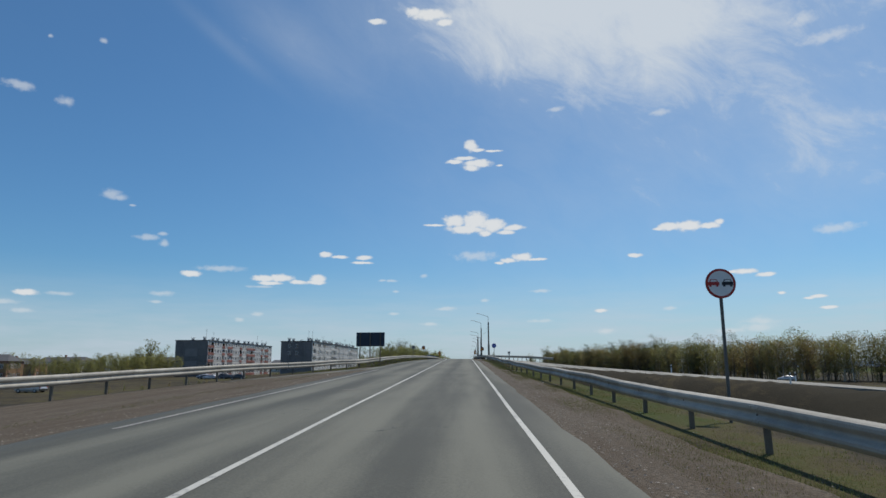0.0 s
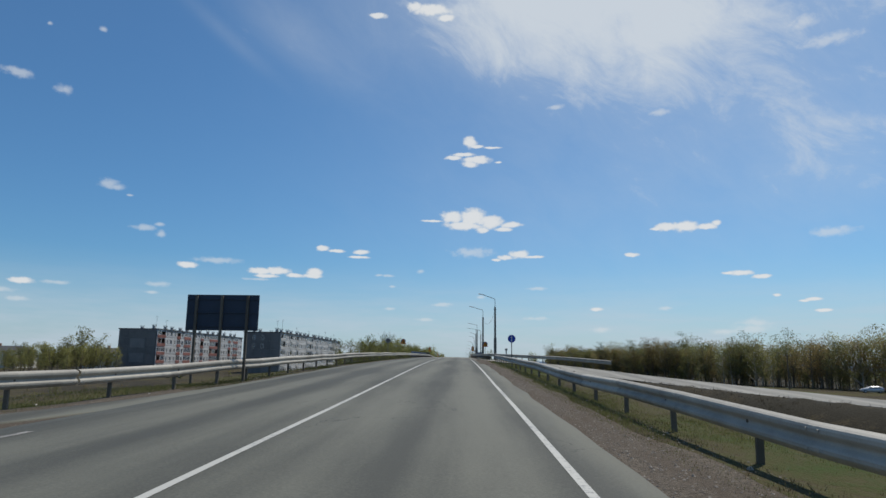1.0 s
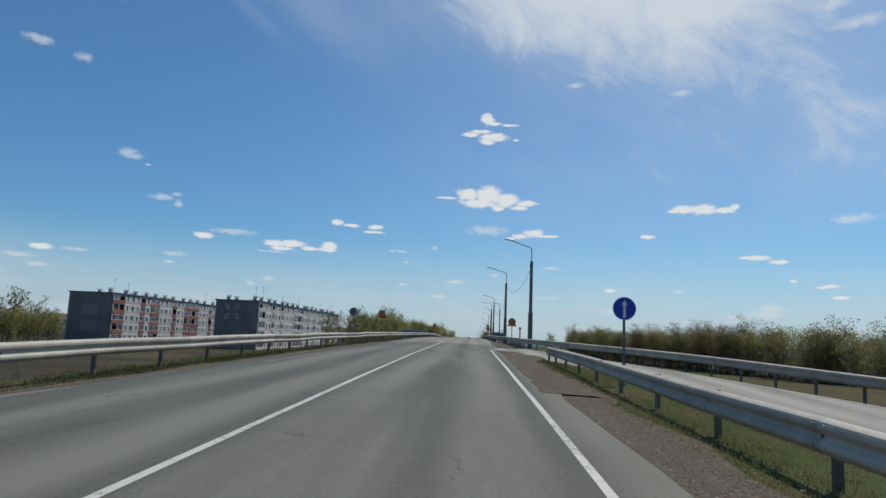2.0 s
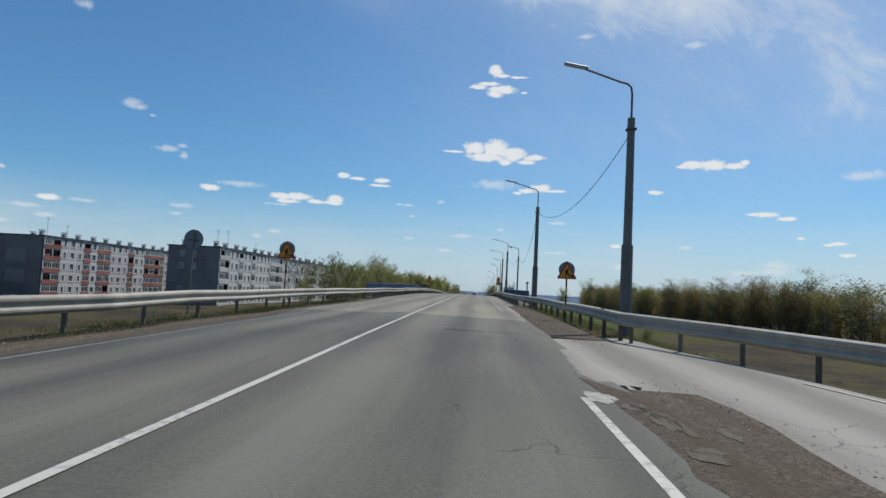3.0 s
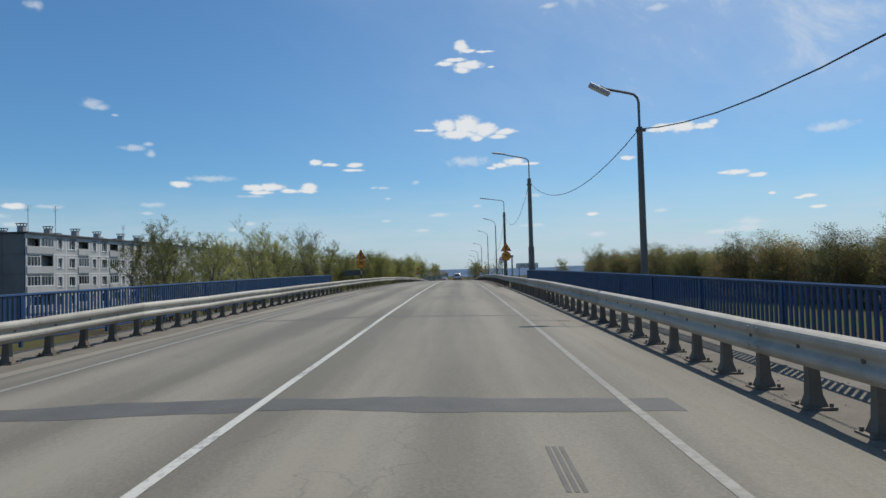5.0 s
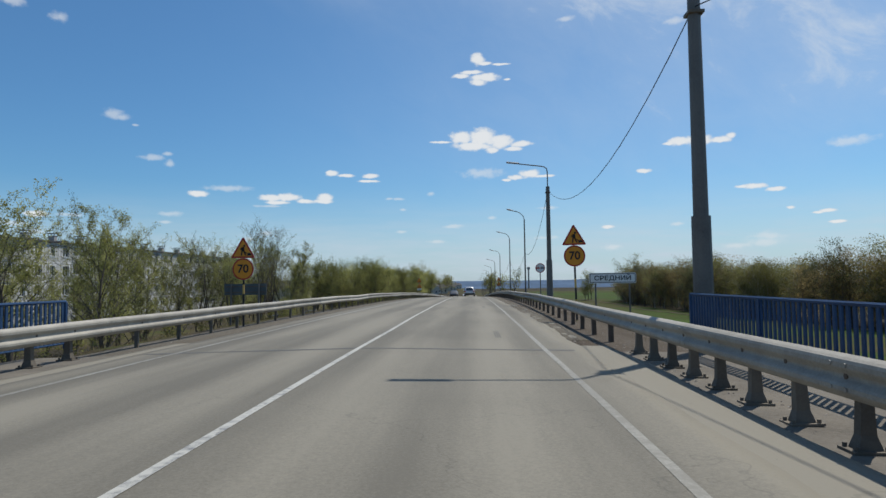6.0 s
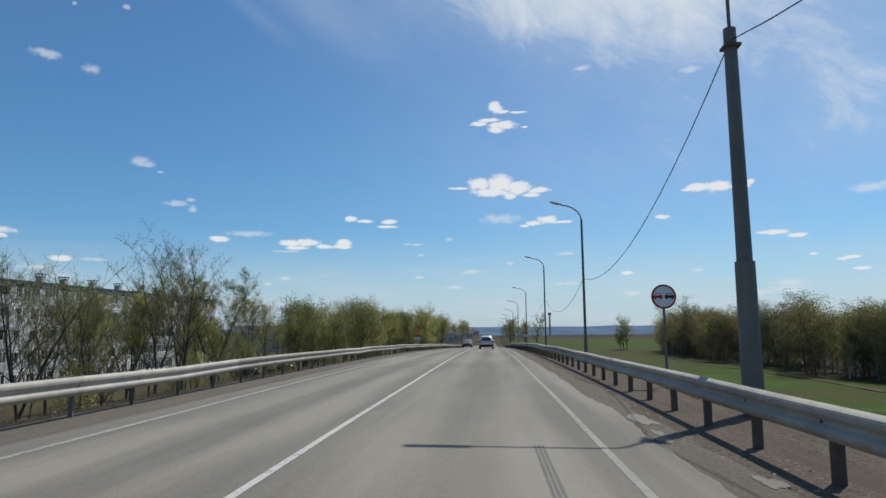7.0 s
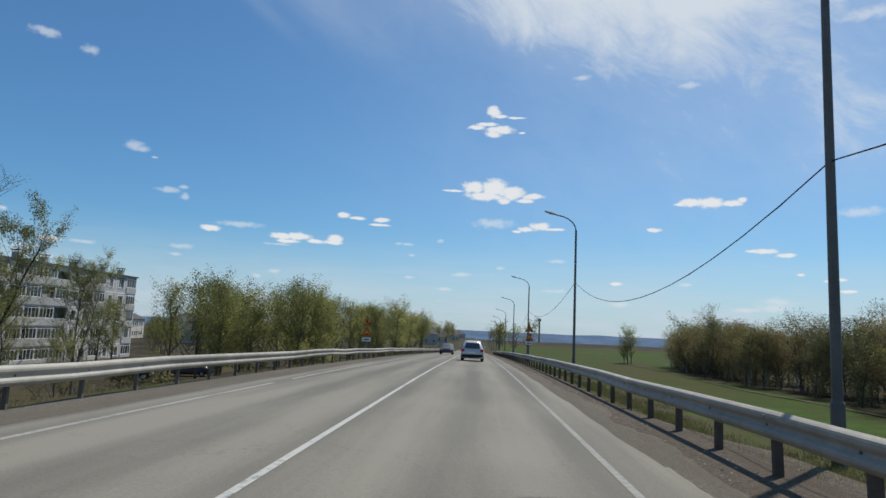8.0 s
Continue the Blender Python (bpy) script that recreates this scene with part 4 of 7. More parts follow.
def bridge_fence(x, y0, y1, label):
    """Blue pedestrian railing: posts, two rails and upright bars."""
    f = thing("bridge_railing", label, "railing", "railings of the bridge", m=pose(x, y0, road_z(y0)))
    z = lambda y: road_z(y) - road_z(y0) - 0.03
    n = int((y1 - y0) / 3.0)
    for top, r, nm in ((1.03, 0.03, "top_rail"), (0.12, 0.022, "bottom_rail")):
        s = Shape()
        yy = np.linspace(0, y1 - y0, 24)
        s.tube([(0, float(y), z(y0 + float(y)) + top) for y in yy], r, 6)
        part(nm, s, f, material=M["blue"])
    post = Shape().box(-0.03, 0.03, -0.03, 0.03, 0.0, 1.02, bevel=0.008).mesh("post", M["blue"])
    for i in range(n + 1):
        y = (y1 - y0) * i / n
        part("post", post, f, m=pose(0, y, z(y0 + y)))
    bar = Shape().box(-0.012, 0.012, -0.03, 0.03, 0.12, 1.02).mesh("bar", M["blue"])
    count = int((y1 - y0) / 0.14)
    rest = Shape()
    for i in range(count):
        y = 0.07 + i * 0.14
        if i < 290:
            part("bar", bar, f, m=pose(0, y, z(y0 + y)))
        else:
            rest.box(-0.012, 0.012, y - 0.03, y + 0.03, z(y0 + y) + 0.12, z(y0 + y) + 1.02)
    if rest.v:
        o = part("infill", rest, f, material=M["blue"])
        tagged(o, kind="stuff")


bridge_fence(6.6, 160.6, 209.4, "blue painted steel bridge railing with upright bars")
bridge_fence(-6.6, 160.6, 210.2, "blue painted steel bridge railing with upright bars")


# ---- guardrails ----
def rail_profile():
    """Half-section of a W-beam: offset from the post towards the road, and height."""
    return ((0.020, 0.0), (0.032, 0.010), (0.068, 0.040), (0.082, 0.060), (0.083, 0.090), (0.072, 0.108), (0.040, 0.138), (0.034, 0.150),
            (0.034, 0.162), (0.040, 0.174), (0.072, 0.206), (0.083, 0.224), (0.084, 0.256), (0.074, 0.279), (0.045, 0.295), (0.008, 0.308), (0.0, 0.31))


def beam_mesh(length):
    s = Shape()
    prof = rail_profile()
    n = len(prof)
    for thick in (0.0, -0.004):
        for y in (0, length):
            for x, z in prof:
                s.v.append((1.15 * x + thick, y, 1.18 * z - 0.366))
    for i in range(n - 1):
        s.f.append((i, n + i, n + i + 1, i + 1))
        s.f.append((2 * n + i + 1, 3 * n + i + 1, 3 * n + i, 2 * n + i))
    for a, b in ((0, n), (n - 1, 2 * n - 1)):
        s.f.append((a, a + 2 * n, b + 2 * n, b))
    for y in (0.12, length - 0.12):
        for z in (0.085, 0.285):
            s.tube([(0.088, y, z - 0.366), (0.106, y, z - 0.366)], 0.02, 6)
    return s.mesh("beam", M["zinc"])


BEAM = beam_mesh(4.02)
POST_C = Shape().box(-0.045, 0.045, -0.03, 0.03, -0.5, 0.72).mesh("post", M["zinc_dark"])
POST_OLD = Shape().box(-0.055, 0.055, -0.05, 0.05, -0.5, 0.70).mesh("post", M["rust"])
BOLT = Shape().tube([(-0.03, 0, 0), (0.03, 0, 0)], [0.03, 0.026], 8).mesh("bolt", M["rust"])


def post_bridge():
    s = Shape().box(-0.16, 0.16, -0.13, 0.13, 0.0, 0.025)
    prof = [(0.10, 0.025), (0.065, 0.14), (0.055, 0.40), (0.06, 0.72)]
    for a, b in zip(prof, prof[1:]):
        o = len(s.v)
        for r, z in (a, b):
            s.v += [(-r, -r * 0.8, z), (r, -r * 0.8, z), (r, r * 0.8, z), (-r, r * 0.8, z)]
        for i in range(4):
            j = (i + 1) % 4
            s.f.append((o + i, o + j, o + 4 + j, o + 4 + i))
    for x in (-0.12, 0.12):
        for y in (-0.09, 0.09):
            s.tube([(x, y, 0.025), (x, y, 0.06)], 0.02, 6)
    return s.mesh("post", M["zinc_dark"])


POST_BRIDGE = post_bridge()


def guardrail(line, top, posts, side, label, sag=0.02, seed=0):
    """line: points (x, y) of the beam's back; side: +1 if its face looks towards +x. posts: (y from, y to, spacing, mesh)."""
    rnd = random.Random(seed)
    xs, ys = [p[0] for p in line], [p[1] for p in line]
    X = lambda y: float(np.interp(y, ys, xs))
    g = thing("guardrail", label, "guardrail", "roadside guardrails", m=pose(X(ys[0]), ys[0], surface(X(ys[0]), ys[0])))
    inv = g.matrix_basis.inverted()
    Z = lambda y: surface(min(max(X(y), -6.5), 6.5), y) + top
    y, wob = ys[0], 0.0
    while y < ys[-1] - 2:
        a = Vector((X(y), y, Z(y) + wob))
        wob = rnd.uniform(-sag, sag)
        b = Vector((X(y + 4), y + 4, Z(y + 4) + wob))
        d = b - a
        rot = Matrix.Identity(4)
        yv = d.normalized()
        xv = Vector((yv.y, -yv.x, 0)).normalized() * side
        if side < 0:
            # face towards -x: turn the beam end for end
            a, yv = b, -yv
        zv = xv.cross(yv)
        rot = Matrix((xv, yv, zv)).transposed().to_4x4()
        part("beam", BEAM, g, m=inv @ Matrix.Translation(a) @ rot)
        y += 4.0
    for p0, p1, step, me in posts:
        y = p0
        while y < p1:
            m = Matrix.Translation((X(y) - 0.09 * side, y, Z(y) - top + (-0.01 if me is not POST_BRIDGE else -0.02 - (top - 0.74)))) @ pose(0, 0, top - 0.74, rnd.uniform(-1.5, 1.5), rnd.uniform(-1.5, 1.5), 0 if side > 0 else 180)
            part("post", me, g, m=inv @ m)
            if y < 320:
                part("bolt", BOLT, g, m=inv @ Matrix.Translation((X(y) + 0.018 * side, y, Z(y) - 0.183)))
            y += step
    return g


guardrail([(7.3, -22), (7.1, 8), (6.95, 18), (6.75, 30), (6.45, 42), (6.25, 50), (6.12, 60), (6.12, 85), (6.15, 106)], 0.63, [(-21.28, 105.8, 3.13, POST_C)], -1, "weathered galvanised W-beam guardrail on steel posts, dented and dusty", 0.03, 1)
guardrail([(6.45, 126), (6.45, 142), (6.3, 150), (5.55, 158), (5.42, 162), (5.42, 214), (5.6, 222), (5.85, 240), (6.1, 300), (6.2, 420)], 0.78,
          [(126.6, 157, 2.4, POST_OLD), (158.71, 209.5, 1.03, POST_BRIDGE), (211.73, 418, 2.1, POST_OLD)], -1, "galvanised W-beam guardrail with sunlit top edge", 0.02, 2)
guardrail([(-11.0, 18), (-10.6, 28), (-9.9, 36), (-8.8, 42), (-7.4, 49), (-6.4, 54), (-5.85, 60), (-5.75, 100), (-5.7, 150), (-5.6, 165), (-5.6, 215), (-5.8, 240), (-6.2, 300), (-6.4, 420)], 0.74,
          [(18.2, 157, 3.1, POST_C), (158.5, 210, 1.12, POST_BRIDGE), (211.5, 418, 2.2, POST_C)], 1, "galvanised W-beam guardrail, face lit by the sun", 0.03, 3)


def rail_terminal(x, y, z, turn, label):
    """Curled end wing of a guardrail."""
    r = thing("rail_terminal", label, "guardrail end", "roadside guardrails", m=pose(x, y, z, 0, 0, turn))
    s = Shape()
    n = 9
    for k in range(n):
        a = math.pi * 0.95 * k / (n - 1)
        for d in (0.0, 0.006):
            q = 0.16 + d
            for zz in (-0.366, -0.26, -0.1, 0.0):
                s.v.append((0.15 - q * math.cos(a), q * math.sin(a), zz))
    for k in range(n - 1):
        for d in (0, 4):
            for i in range(3):
                o = k * 8 + d + i
                s.f.append((o, o + 8, o + 9, o + 1))
    part("wing", s.mesh("wing", M["zinc"], True), r)
    part("post", Shape().box(0.0, 0.09, -0.03, 0.03, -0.9, -0.05), r, material=M["zinc_dark"])


rail_terminal(6.15, 106.0, surface(6.15, 106) + 0.63, 0, "curled galvanised end wing of the guardrail")


def ramp_guardrail():
    """Guardrail on the outer side of the slip road."""
    rnd = random.Random(5)
    pts = []
    for i in range(len(RAMP_LINE)):
        p = RAMP_LINE[i]
        if p.y > 122 or p.y < 92:
            continue
        q, r = RAMP_LINE[i + 1], RAMP_LINE[i - 1]
        d = Vector((q.x - r.x, q.y - r.y, 0)).normalized()
        o = p + Vector((-d.y, d.x, 0)) * (2.35 + min(0.9, i * 0.08))
        pts.append(Vector((o.x, o.y, min(o.z, surface(6.5, o.y)) if o.x < 8 else o.z)))
    pts = [Vector((6.45, 126, surface(6.45, 126)))] + pts
    g = thing("guardrail", "galvanised guardrail along the outer side of the slip road", "guardrail", "roadside guardrails", m=Matrix.Translation(pts[0]))
    inv = g.matrix_basis.inverted()
    walked, path = 0.0, [pts[0]]
    for a, b in zip(pts, pts[1:]):
        n = max(1, int((b - a).length / 0.04))
        path += [a.lerp(b, (k + 1) / n) for k in range(n)]
    last, i = path[0], 0
    for p in path:
        if (p - last).length >= 4.0:
            yv = (last - p).normalized()
            xv = Vector((yv.y, -yv.x, 0)).normalized()
            b = p
            if xv.x > 0:
                xv, yv, b = -xv, -yv, last
            rot = Matrix((xv, yv, xv.cross(yv))).transposed().to_4x4()
            part("beam", BEAM, g, m=inv @ Matrix.Translation(b + Vector((0, 0, 0.78))) @ rot)
            for k in (0.3, 2.3):
                part("post", POST_C, g, m=inv @ Matrix.Translation(last.lerp(p, k / 4.0) - xv * 0.09 + Vector((0, 0, 0.02))))
            last = p


ramp_guardrail()
# delineator at the left guardrail's head
d = thing("delineator_post", "white delineator post with a black band at the guardrail's head", "marker post", m=pose(-11.05, 17.6, ground_z(-11.05, 17.6)))
part("post", Shape().box(-0.06, 0.06, -0.03, 0.03, -0.2, 0.95, bevel=0.012), d, material=M["white"])
part("band", Shape().box(-0.065, 0.065, -0.035, 0.035, 0.62, 0.80), d, "black band", material=M["black"])


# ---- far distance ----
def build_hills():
    # the blue of the ridge is aerial haze put into its material
    for name, y, z0, amp, mat, label in (("backdrop_hills", 4300, 12, 14, M["hill"], "wooded hills on the horizon, coloured with haze blue"),):
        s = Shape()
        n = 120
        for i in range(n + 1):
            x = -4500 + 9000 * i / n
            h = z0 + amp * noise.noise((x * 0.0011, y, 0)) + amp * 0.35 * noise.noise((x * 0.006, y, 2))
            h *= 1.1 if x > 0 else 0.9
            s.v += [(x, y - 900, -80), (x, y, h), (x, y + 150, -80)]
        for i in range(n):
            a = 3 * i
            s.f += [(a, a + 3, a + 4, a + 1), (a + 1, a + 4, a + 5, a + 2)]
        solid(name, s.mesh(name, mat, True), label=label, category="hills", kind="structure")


build_hills()


# ---- apartment blocks ----
def ring_panel(w, h, ox, oz, ow, oh, depth):
    """A wall panel in the x-z plane (front at y = 0, back at depth) with a rectangular opening."""
    s = Shape()
    outer = [(0.02, 0.02), (w - 0.02, 0.02), (w - 0.02, h - 0.02), (0.02, h - 0.02)]
    inner = [(ox, oz), (ox + ow, oz), (ox + ow, oz + oh), (ox, oz + oh)]
    for y in (0, depth):
        s.v += [(x, y, z) for x, z in outer] + [(x, y, z) for x, z in inner]
    for i in range(4):
        j = (i + 1) % 4
        s.f += [(i, j, 4 + j, 4 + i), (12 + i, 12 + j, 8 + j, 8 + i), (4 + i, 4 + j, 12 + j, 12 + i), (8 + i, 8 + j, j, i)]
    return s


def window_meshes(w, h):
    fr = Shape()
    t = 0.07
    fr.box(0, w, 0, 0.06, 0, t).box(0, w, 0, 0.06, h - t, h).box(0, t, 0, 0.06, t, h - t).box(w - t, w, 0, 0.06, t, h - t)
    fr.box(w * 0.55 - 0.035, w * 0.55 + 0.035, 0, 0.06, t, h - t)
    return fr.mesh("frame", M["frame"]), Shape().box(t, w - t, 0.025, 0.035, t, h - t).mesh("pane", M["pane"])


WIN_W, WIN_H = window_meshes(1.45, 1.4)
WIN_N, WIN_NP = window_meshes(0.95, 1.4)


def block(name, x, y, turn, length, width, zroof, panel_mat, loggia_mat, pattern, label, gable_windows):
    """Five-storey panel block. x, y: its corner nearest the road; the long front runs away along +y, turned by turn degrees."""
    H, B, n = 2.78, 3.0, 5
    z0 = zroof - n * H - 0.9
    root = thing(name, label, "apartment block", "apartment blocks", m=pose(x, y, z0, 0, 0, turn))
    bays = int(length / B)
    L = bays * B
    core = Shape().box(-width + 0.15, -1.25, 0.15, L - 0.15, -2.5, n * H + 0.9)
    part("wall", core, root, material=panel_mat)
    # storeys stand on a plinth
    part("plinth", Shape().box(-width - 0.05, 0.06, -0.05, L + 0.05, -2.8, 0.85), root, "dark plinth", material=M["concrete"])
    part("roof", Shape().box(-width - 0.25, 0.3, -0.2, L + 0.2, n * H + 0.9 + 0.0, n * H + 1.12), root, "dark roof edge", material=M["roof"])
    part("cornice", Shape().box(-1.3, 0.03, 0.0, L, n * H + 0.02 + 0.85 - 0.62, n * H + 0.9), root, material=panel_mat)
    wide = ring_panel(B, H, 0.75, 0.85, 1.5, 1.45, 0.30).mesh("panel", panel_mat)
    narrow = ring_panel(B, H, 1.0, 0.85, 1.0, 1.45, 0.30).mesh("panel", panel_mat)
    log = ring_panel(B, H, 0.12, 0.12, B - 0.24, H - 0.3, 0.20).mesh("panel", loggia_mat)
    trim = lambda w, h: Shape().box(-0.26, w + 0.26, -0.03, 0.0, h, h + 0.2).box(-0.26, w + 0.26, -0.03, 0.0, -0.2, 0.0).box(-0.26, 0.0, -0.03, 0.0, 0.0, h).box(w, w + 0.26, -0.03, 0.0, 0.0, h).mesh("surround", M["joint"])
    trim_w, trim_n = trim(1.5, 1.45), trim(1.0, 1.45)
    sidewall = Shape().box(0, B, 0, 0.05, 0, H).mesh("back", loggia_mat)
    parapet = Shape().box(0.0, B, -0.12, 0.0, 0.05, 1.08, bevel=0.02).mesh("parapet", loggia_mat)
    # along the front: local x of a panel runs along +y, its face looks to +x
    face = lambda yy, zz, dx=0.0: Matrix.Translation((dx, yy, zz)) @ Matrix.Rotation(radians(90), 4, "Z")
    rnd = random.Random(int(x))
    for b in range(bays):
        k = pattern[b % len(pattern)]
        for f in range(n):
            m = face(b * B, 0.85 + f * H)
            if k == "L":
                p = part("loggia", log, root, m=m)
                part("parapet", parapet, p)
                part("back", sidewall, p, m=Matrix.Translation((0, 1.2, 0)))
                part("frame", WIN_W, p, m=Matrix.Translation((0.5, 1.13, 0.9)))
                part("pane", WIN_H, p, m=Matrix.Translation((0.5, 1.13, 0.9)))
                if rnd.random() < 0.8:
                    for q in (0.1, 1.5):
                        part("glazing_frame", WIN_W, p, m=Matrix.Translation((q, -0.06, 1.08)))
                        part("glazing", WIN_H, p, m=Matrix.Translation((q, -0.06, 1.08)))
            else:
                p = part("panel", wide if k == "W" else narrow, root, m=m)
                w = part("window", WIN_W if k == "W" else WIN_N, p, m=Matrix.Translation((0.775 if k == "W" else 1.025, 0.16, 0.87)))
                part("pane", WIN_H if k == "W" else WIN_NP, w)
                part("surround", trim_w if k == "W" else trim_n, p, m=Matrix.Translation((0.75 if k == "W" else 1.0, 0, 0.85)))
                part("sill", Shape().box(-0.08, 1.53 if k == "W" else 1.03, -0.24, 0.0, -0.05, 0.0).mesh("sill", M["frame"]), w)
    band = Shape().box(-0.12, 0.018, 0.0, L, -0.1, 0.1).mesh("joint_band", M["joint"])
    pier = Shape().box(-0.12, 0.014, -0.1, 0.1, 0.85, 0.85 + n * H).mesh("joint_band", M["joint"])
    for f in range(n + 1):
        part("joint_band", band, root, m=Matrix.Translation((0, 0, 0.85 + f * H)))
    for b in range(bays + 1):
        part("joint_band", pier, root, m=Matrix.Translation((0, b * B, 0)))
    # gable end, towards -y
    cols = int(width / 3.0)
    gp = Shape().box(0.015, 3.0 - 0.015, 0, 0.2, 0.015, H - 0.015, bevel=0.02).mesh("panel", M["gable"])
    for c in range(cols):
        for f in range(n):
            part("gable_panel", gp, root, m=Matrix.Translation((-width + (width - 3 * cols) / 2 + c * 3.0, -0.05, 0.85 + f * H)), label="")
    part("gable_strip", Shape().box(-width, 0.0, 0.0, 0.3, n * H + 0.80, n * H + 0.9), root, material=M["gable"])
    part("gable_strip", Shape().box(-width, 0.0, 0.16, 0.32, -2.0, n * H + 0.85), root, material=M["gable"])
    for gx, gz, kind in gable_windows:
        if kind == "patch":
            part("gable_patch", Shape().box(gx - 2.4, gx + 2.4, -0.075, -0.05, gz - 1.5, gz + 1.5), root, "paler patched rectangle", material=M["gable_pale"])
        else:
            w = part("window", WIN_N, root, m=Matrix.Translation((gx, -0.11, gz)))
            part("pane", WIN_NP, w)
    # roof furniture
    top = n * H + 1.12
    vent = Shape().box(-0.45, 0.45, -0.35, 0.35, -0.02, 1.0).mesh("chimney", M["concrete"])
    cap = Shape().box(-0.62, 0.62, -0.5, 0.5, 1.25, 1.33).box(-0.5, -0.42, -0.4, -0.32, 1.0, 1.25).box(0.42, 0.5, -0.4, -0.32, 1.0, 1.25).box(-0.5, -0.42, 0.32, 0.4, 1.0, 1.25).box(0.42, 0.5, 0.32, 0.4, 1.0, 1.25).mesh("cap", M["roof"])
    yy = 2.0
    while yy < L - 1:
        v = part("chimney", vent, root, m=Matrix.Translation((-1.7 - rnd.random() * 0.8, yy, top)))
        part("cap", cap, v)
        if rnd.random() < 0.6:
            v = part("chimney", vent, root, m=Matrix.Translation((-width + 2.5, yy + 1.0, top)))
            part("cap", cap, v)
        if rnd.random() < 0.5:
            a = Shape().tube([(0, 0, -0.03), (0, 0, 2.2 + rnd.random() * 2.4)], 0.035, 5)
            hh = a.v[-1][2]
            for q in range(4):
                a.tube([(-0.5 + q * 0.06, 0, hh - 0.25 * q), (0.5 - q * 0.06, 0, hh - 0.25 * q)], 0.018, 4)
            part("antenna", a, root, m=Matrix.Translation((-2.6, yy + 2.2, top)), material=M["roof"])
        yy += 5.5 + rnd.random() * 2
    return root


block("apartment_block", -97.6, 251.2, 0, 84, 13.0, 11.6, M["panel_grey"], M["terracotta"], "LLNWNLWLLNWNLWNLL", "grey five-storey panel block with red loggias and dark gable", ((-6.5, 10.2, "patch"), (-6.5, 5.4, "patch")))
block("apartment_block", -57.1, 253.6, 0, 108, 12.5, 11.0, M["panel_white"], M["panel_white"], "LLNWLNWLNWNWLL", "whitewashed five-storey panel block with loggias and dark gable",
      ((-9.5, 12.4, "w"), (-6.6, 12.4, "w"), (-9.5, 9.6, "w"), (-6.6, 9.6, "w"), (-9.5, 4.1, "w"), (-6.6, 4.1, "w")))


# ---- low houses in the village ----
def house(x, y, turn, w, d, h, mat, label, gable=2.2):
    z = ground_z(x, y)
    root = thing("house", label, "house", "village houses", m=pose(x, y, z - 0.1, 0, 0, turn))
    part("wall", Shape().box(-w / 2, w / 2, -d / 2, d / 2, -0.4, h), root, material=mat)
    r = Shape()
    o = 0.45
    r.v = [(-w / 2 - o, -d / 2 - o, h), (w / 2 + o, -d / 2 - o, h), (w / 2 + o, d / 2 + o, h), (-w / 2 - o, d / 2 + o, h), (-w / 2 + gable, 0, h + gable), (w / 2 - gable, 0, h + gable)]
    r.f = [(0, 1, 5, 4), (2, 3, 4, 5), (1, 2, 5), (3, 0, 4), (3, 2, 1, 0)]
    part("roof", r, root, "weathered slate roof", material=M["roof"])
    part("chimney", Shape().box(-0.4, 0.4, -0.3, 0.3, h + gable - 1.2, h + gable + 0.9), root, material=M["brick"])
    for f in range(max(1, int(h / 2.9))):
        for i in range(int(w / 3)):
            wx = -w / 2 + 1.5 + i * (w - 3) / max(1, int(w / 3) - 1) - 0.5
            q = part("window", WIN_N, root, m=Matrix.Translation((wx, -d / 2 - 0.05, 1.0 + f * 2.9)))
            part("pane", WIN_NP, q)
            q = part("window", WIN_N, root, m=Matrix.Translation((w / 2 + 0.05, -d / 2 + 1.2 + i * 1.5 if i * 1.5 < d - 2.5 else 0, 1.0 + f * 2.9)) @ Matrix.Rotation(radians(90), 4, "Z"))
            part("pane", WIN_NP, q)


for hx, hy, ht, hw, hd, hh, hm, hl in (
        (-86, 640, 3, 30, 12, 5.0, "plaster", "long pale shed beyond the roadside trees"),
        (-19, 610, 5, 10, 8, 3.4, "plaster", "small pale house by the far road"),
        (-22, 660, -8, 11, 8, 3.6, "brick", "small brick house by the far road"),
        (-17, 720, 4, 12, 8, 3.6, "plaster", "small pale house by the far road"),
        (-24, 790, 0, 14, 9, 4.0, "brick", "small brick house by the far road"),
        (-15, 860, 0, 12, 9, 4.0, "plaster", "small pale house by the far road"),
        (-163, 236, 10, 18, 10, 5.2, "brick", "brick village house with a grey roof"),
        (-150, 205, 8, 16, 10, 6.2, "brick", "two-storey brick house with a grey roof"),
        (-178, 290, -5, 24, 11, 6.4, "plaster", "two-storey plastered house with a grey roof"),
        (-205, 260, 12, 12, 9, 5.8, "plaster", "pale plastered village house"),
        (-140, 300, 3, 20, 10, 6.2, "plaster", "two-storey plastered house with a slate roof"),
        (-88, 478, 10, 18, 9, 5.6, "plaster", "pale house with a slate roof behind trees"),
        (-70, 430, 0, 24, 10, 6.2, "plaster", "pale two-storey house with a dark roof"),
        (-30, 560, 5, 26, 12, 5.0, "plaster", "low pale building with a dark roof beside the road"),
        (-34, 640, -5, 20, 12, 5.0, "brick", "low brick building near the road"),
        (-72, 452, -4, 14, 9, 4.6, "brick", "small brick house with a grey roof"),
        (-120, 455, 4, 26, 11, 6.2, "plaster", "pale two-storey house far behind the belt"),
        (-52, 700, 0, 40, 14, 5.0, "plaster", "long low pale shed by the road")):
    house(hx, hy, ht, hw, hd, hh, M[hm], hl)


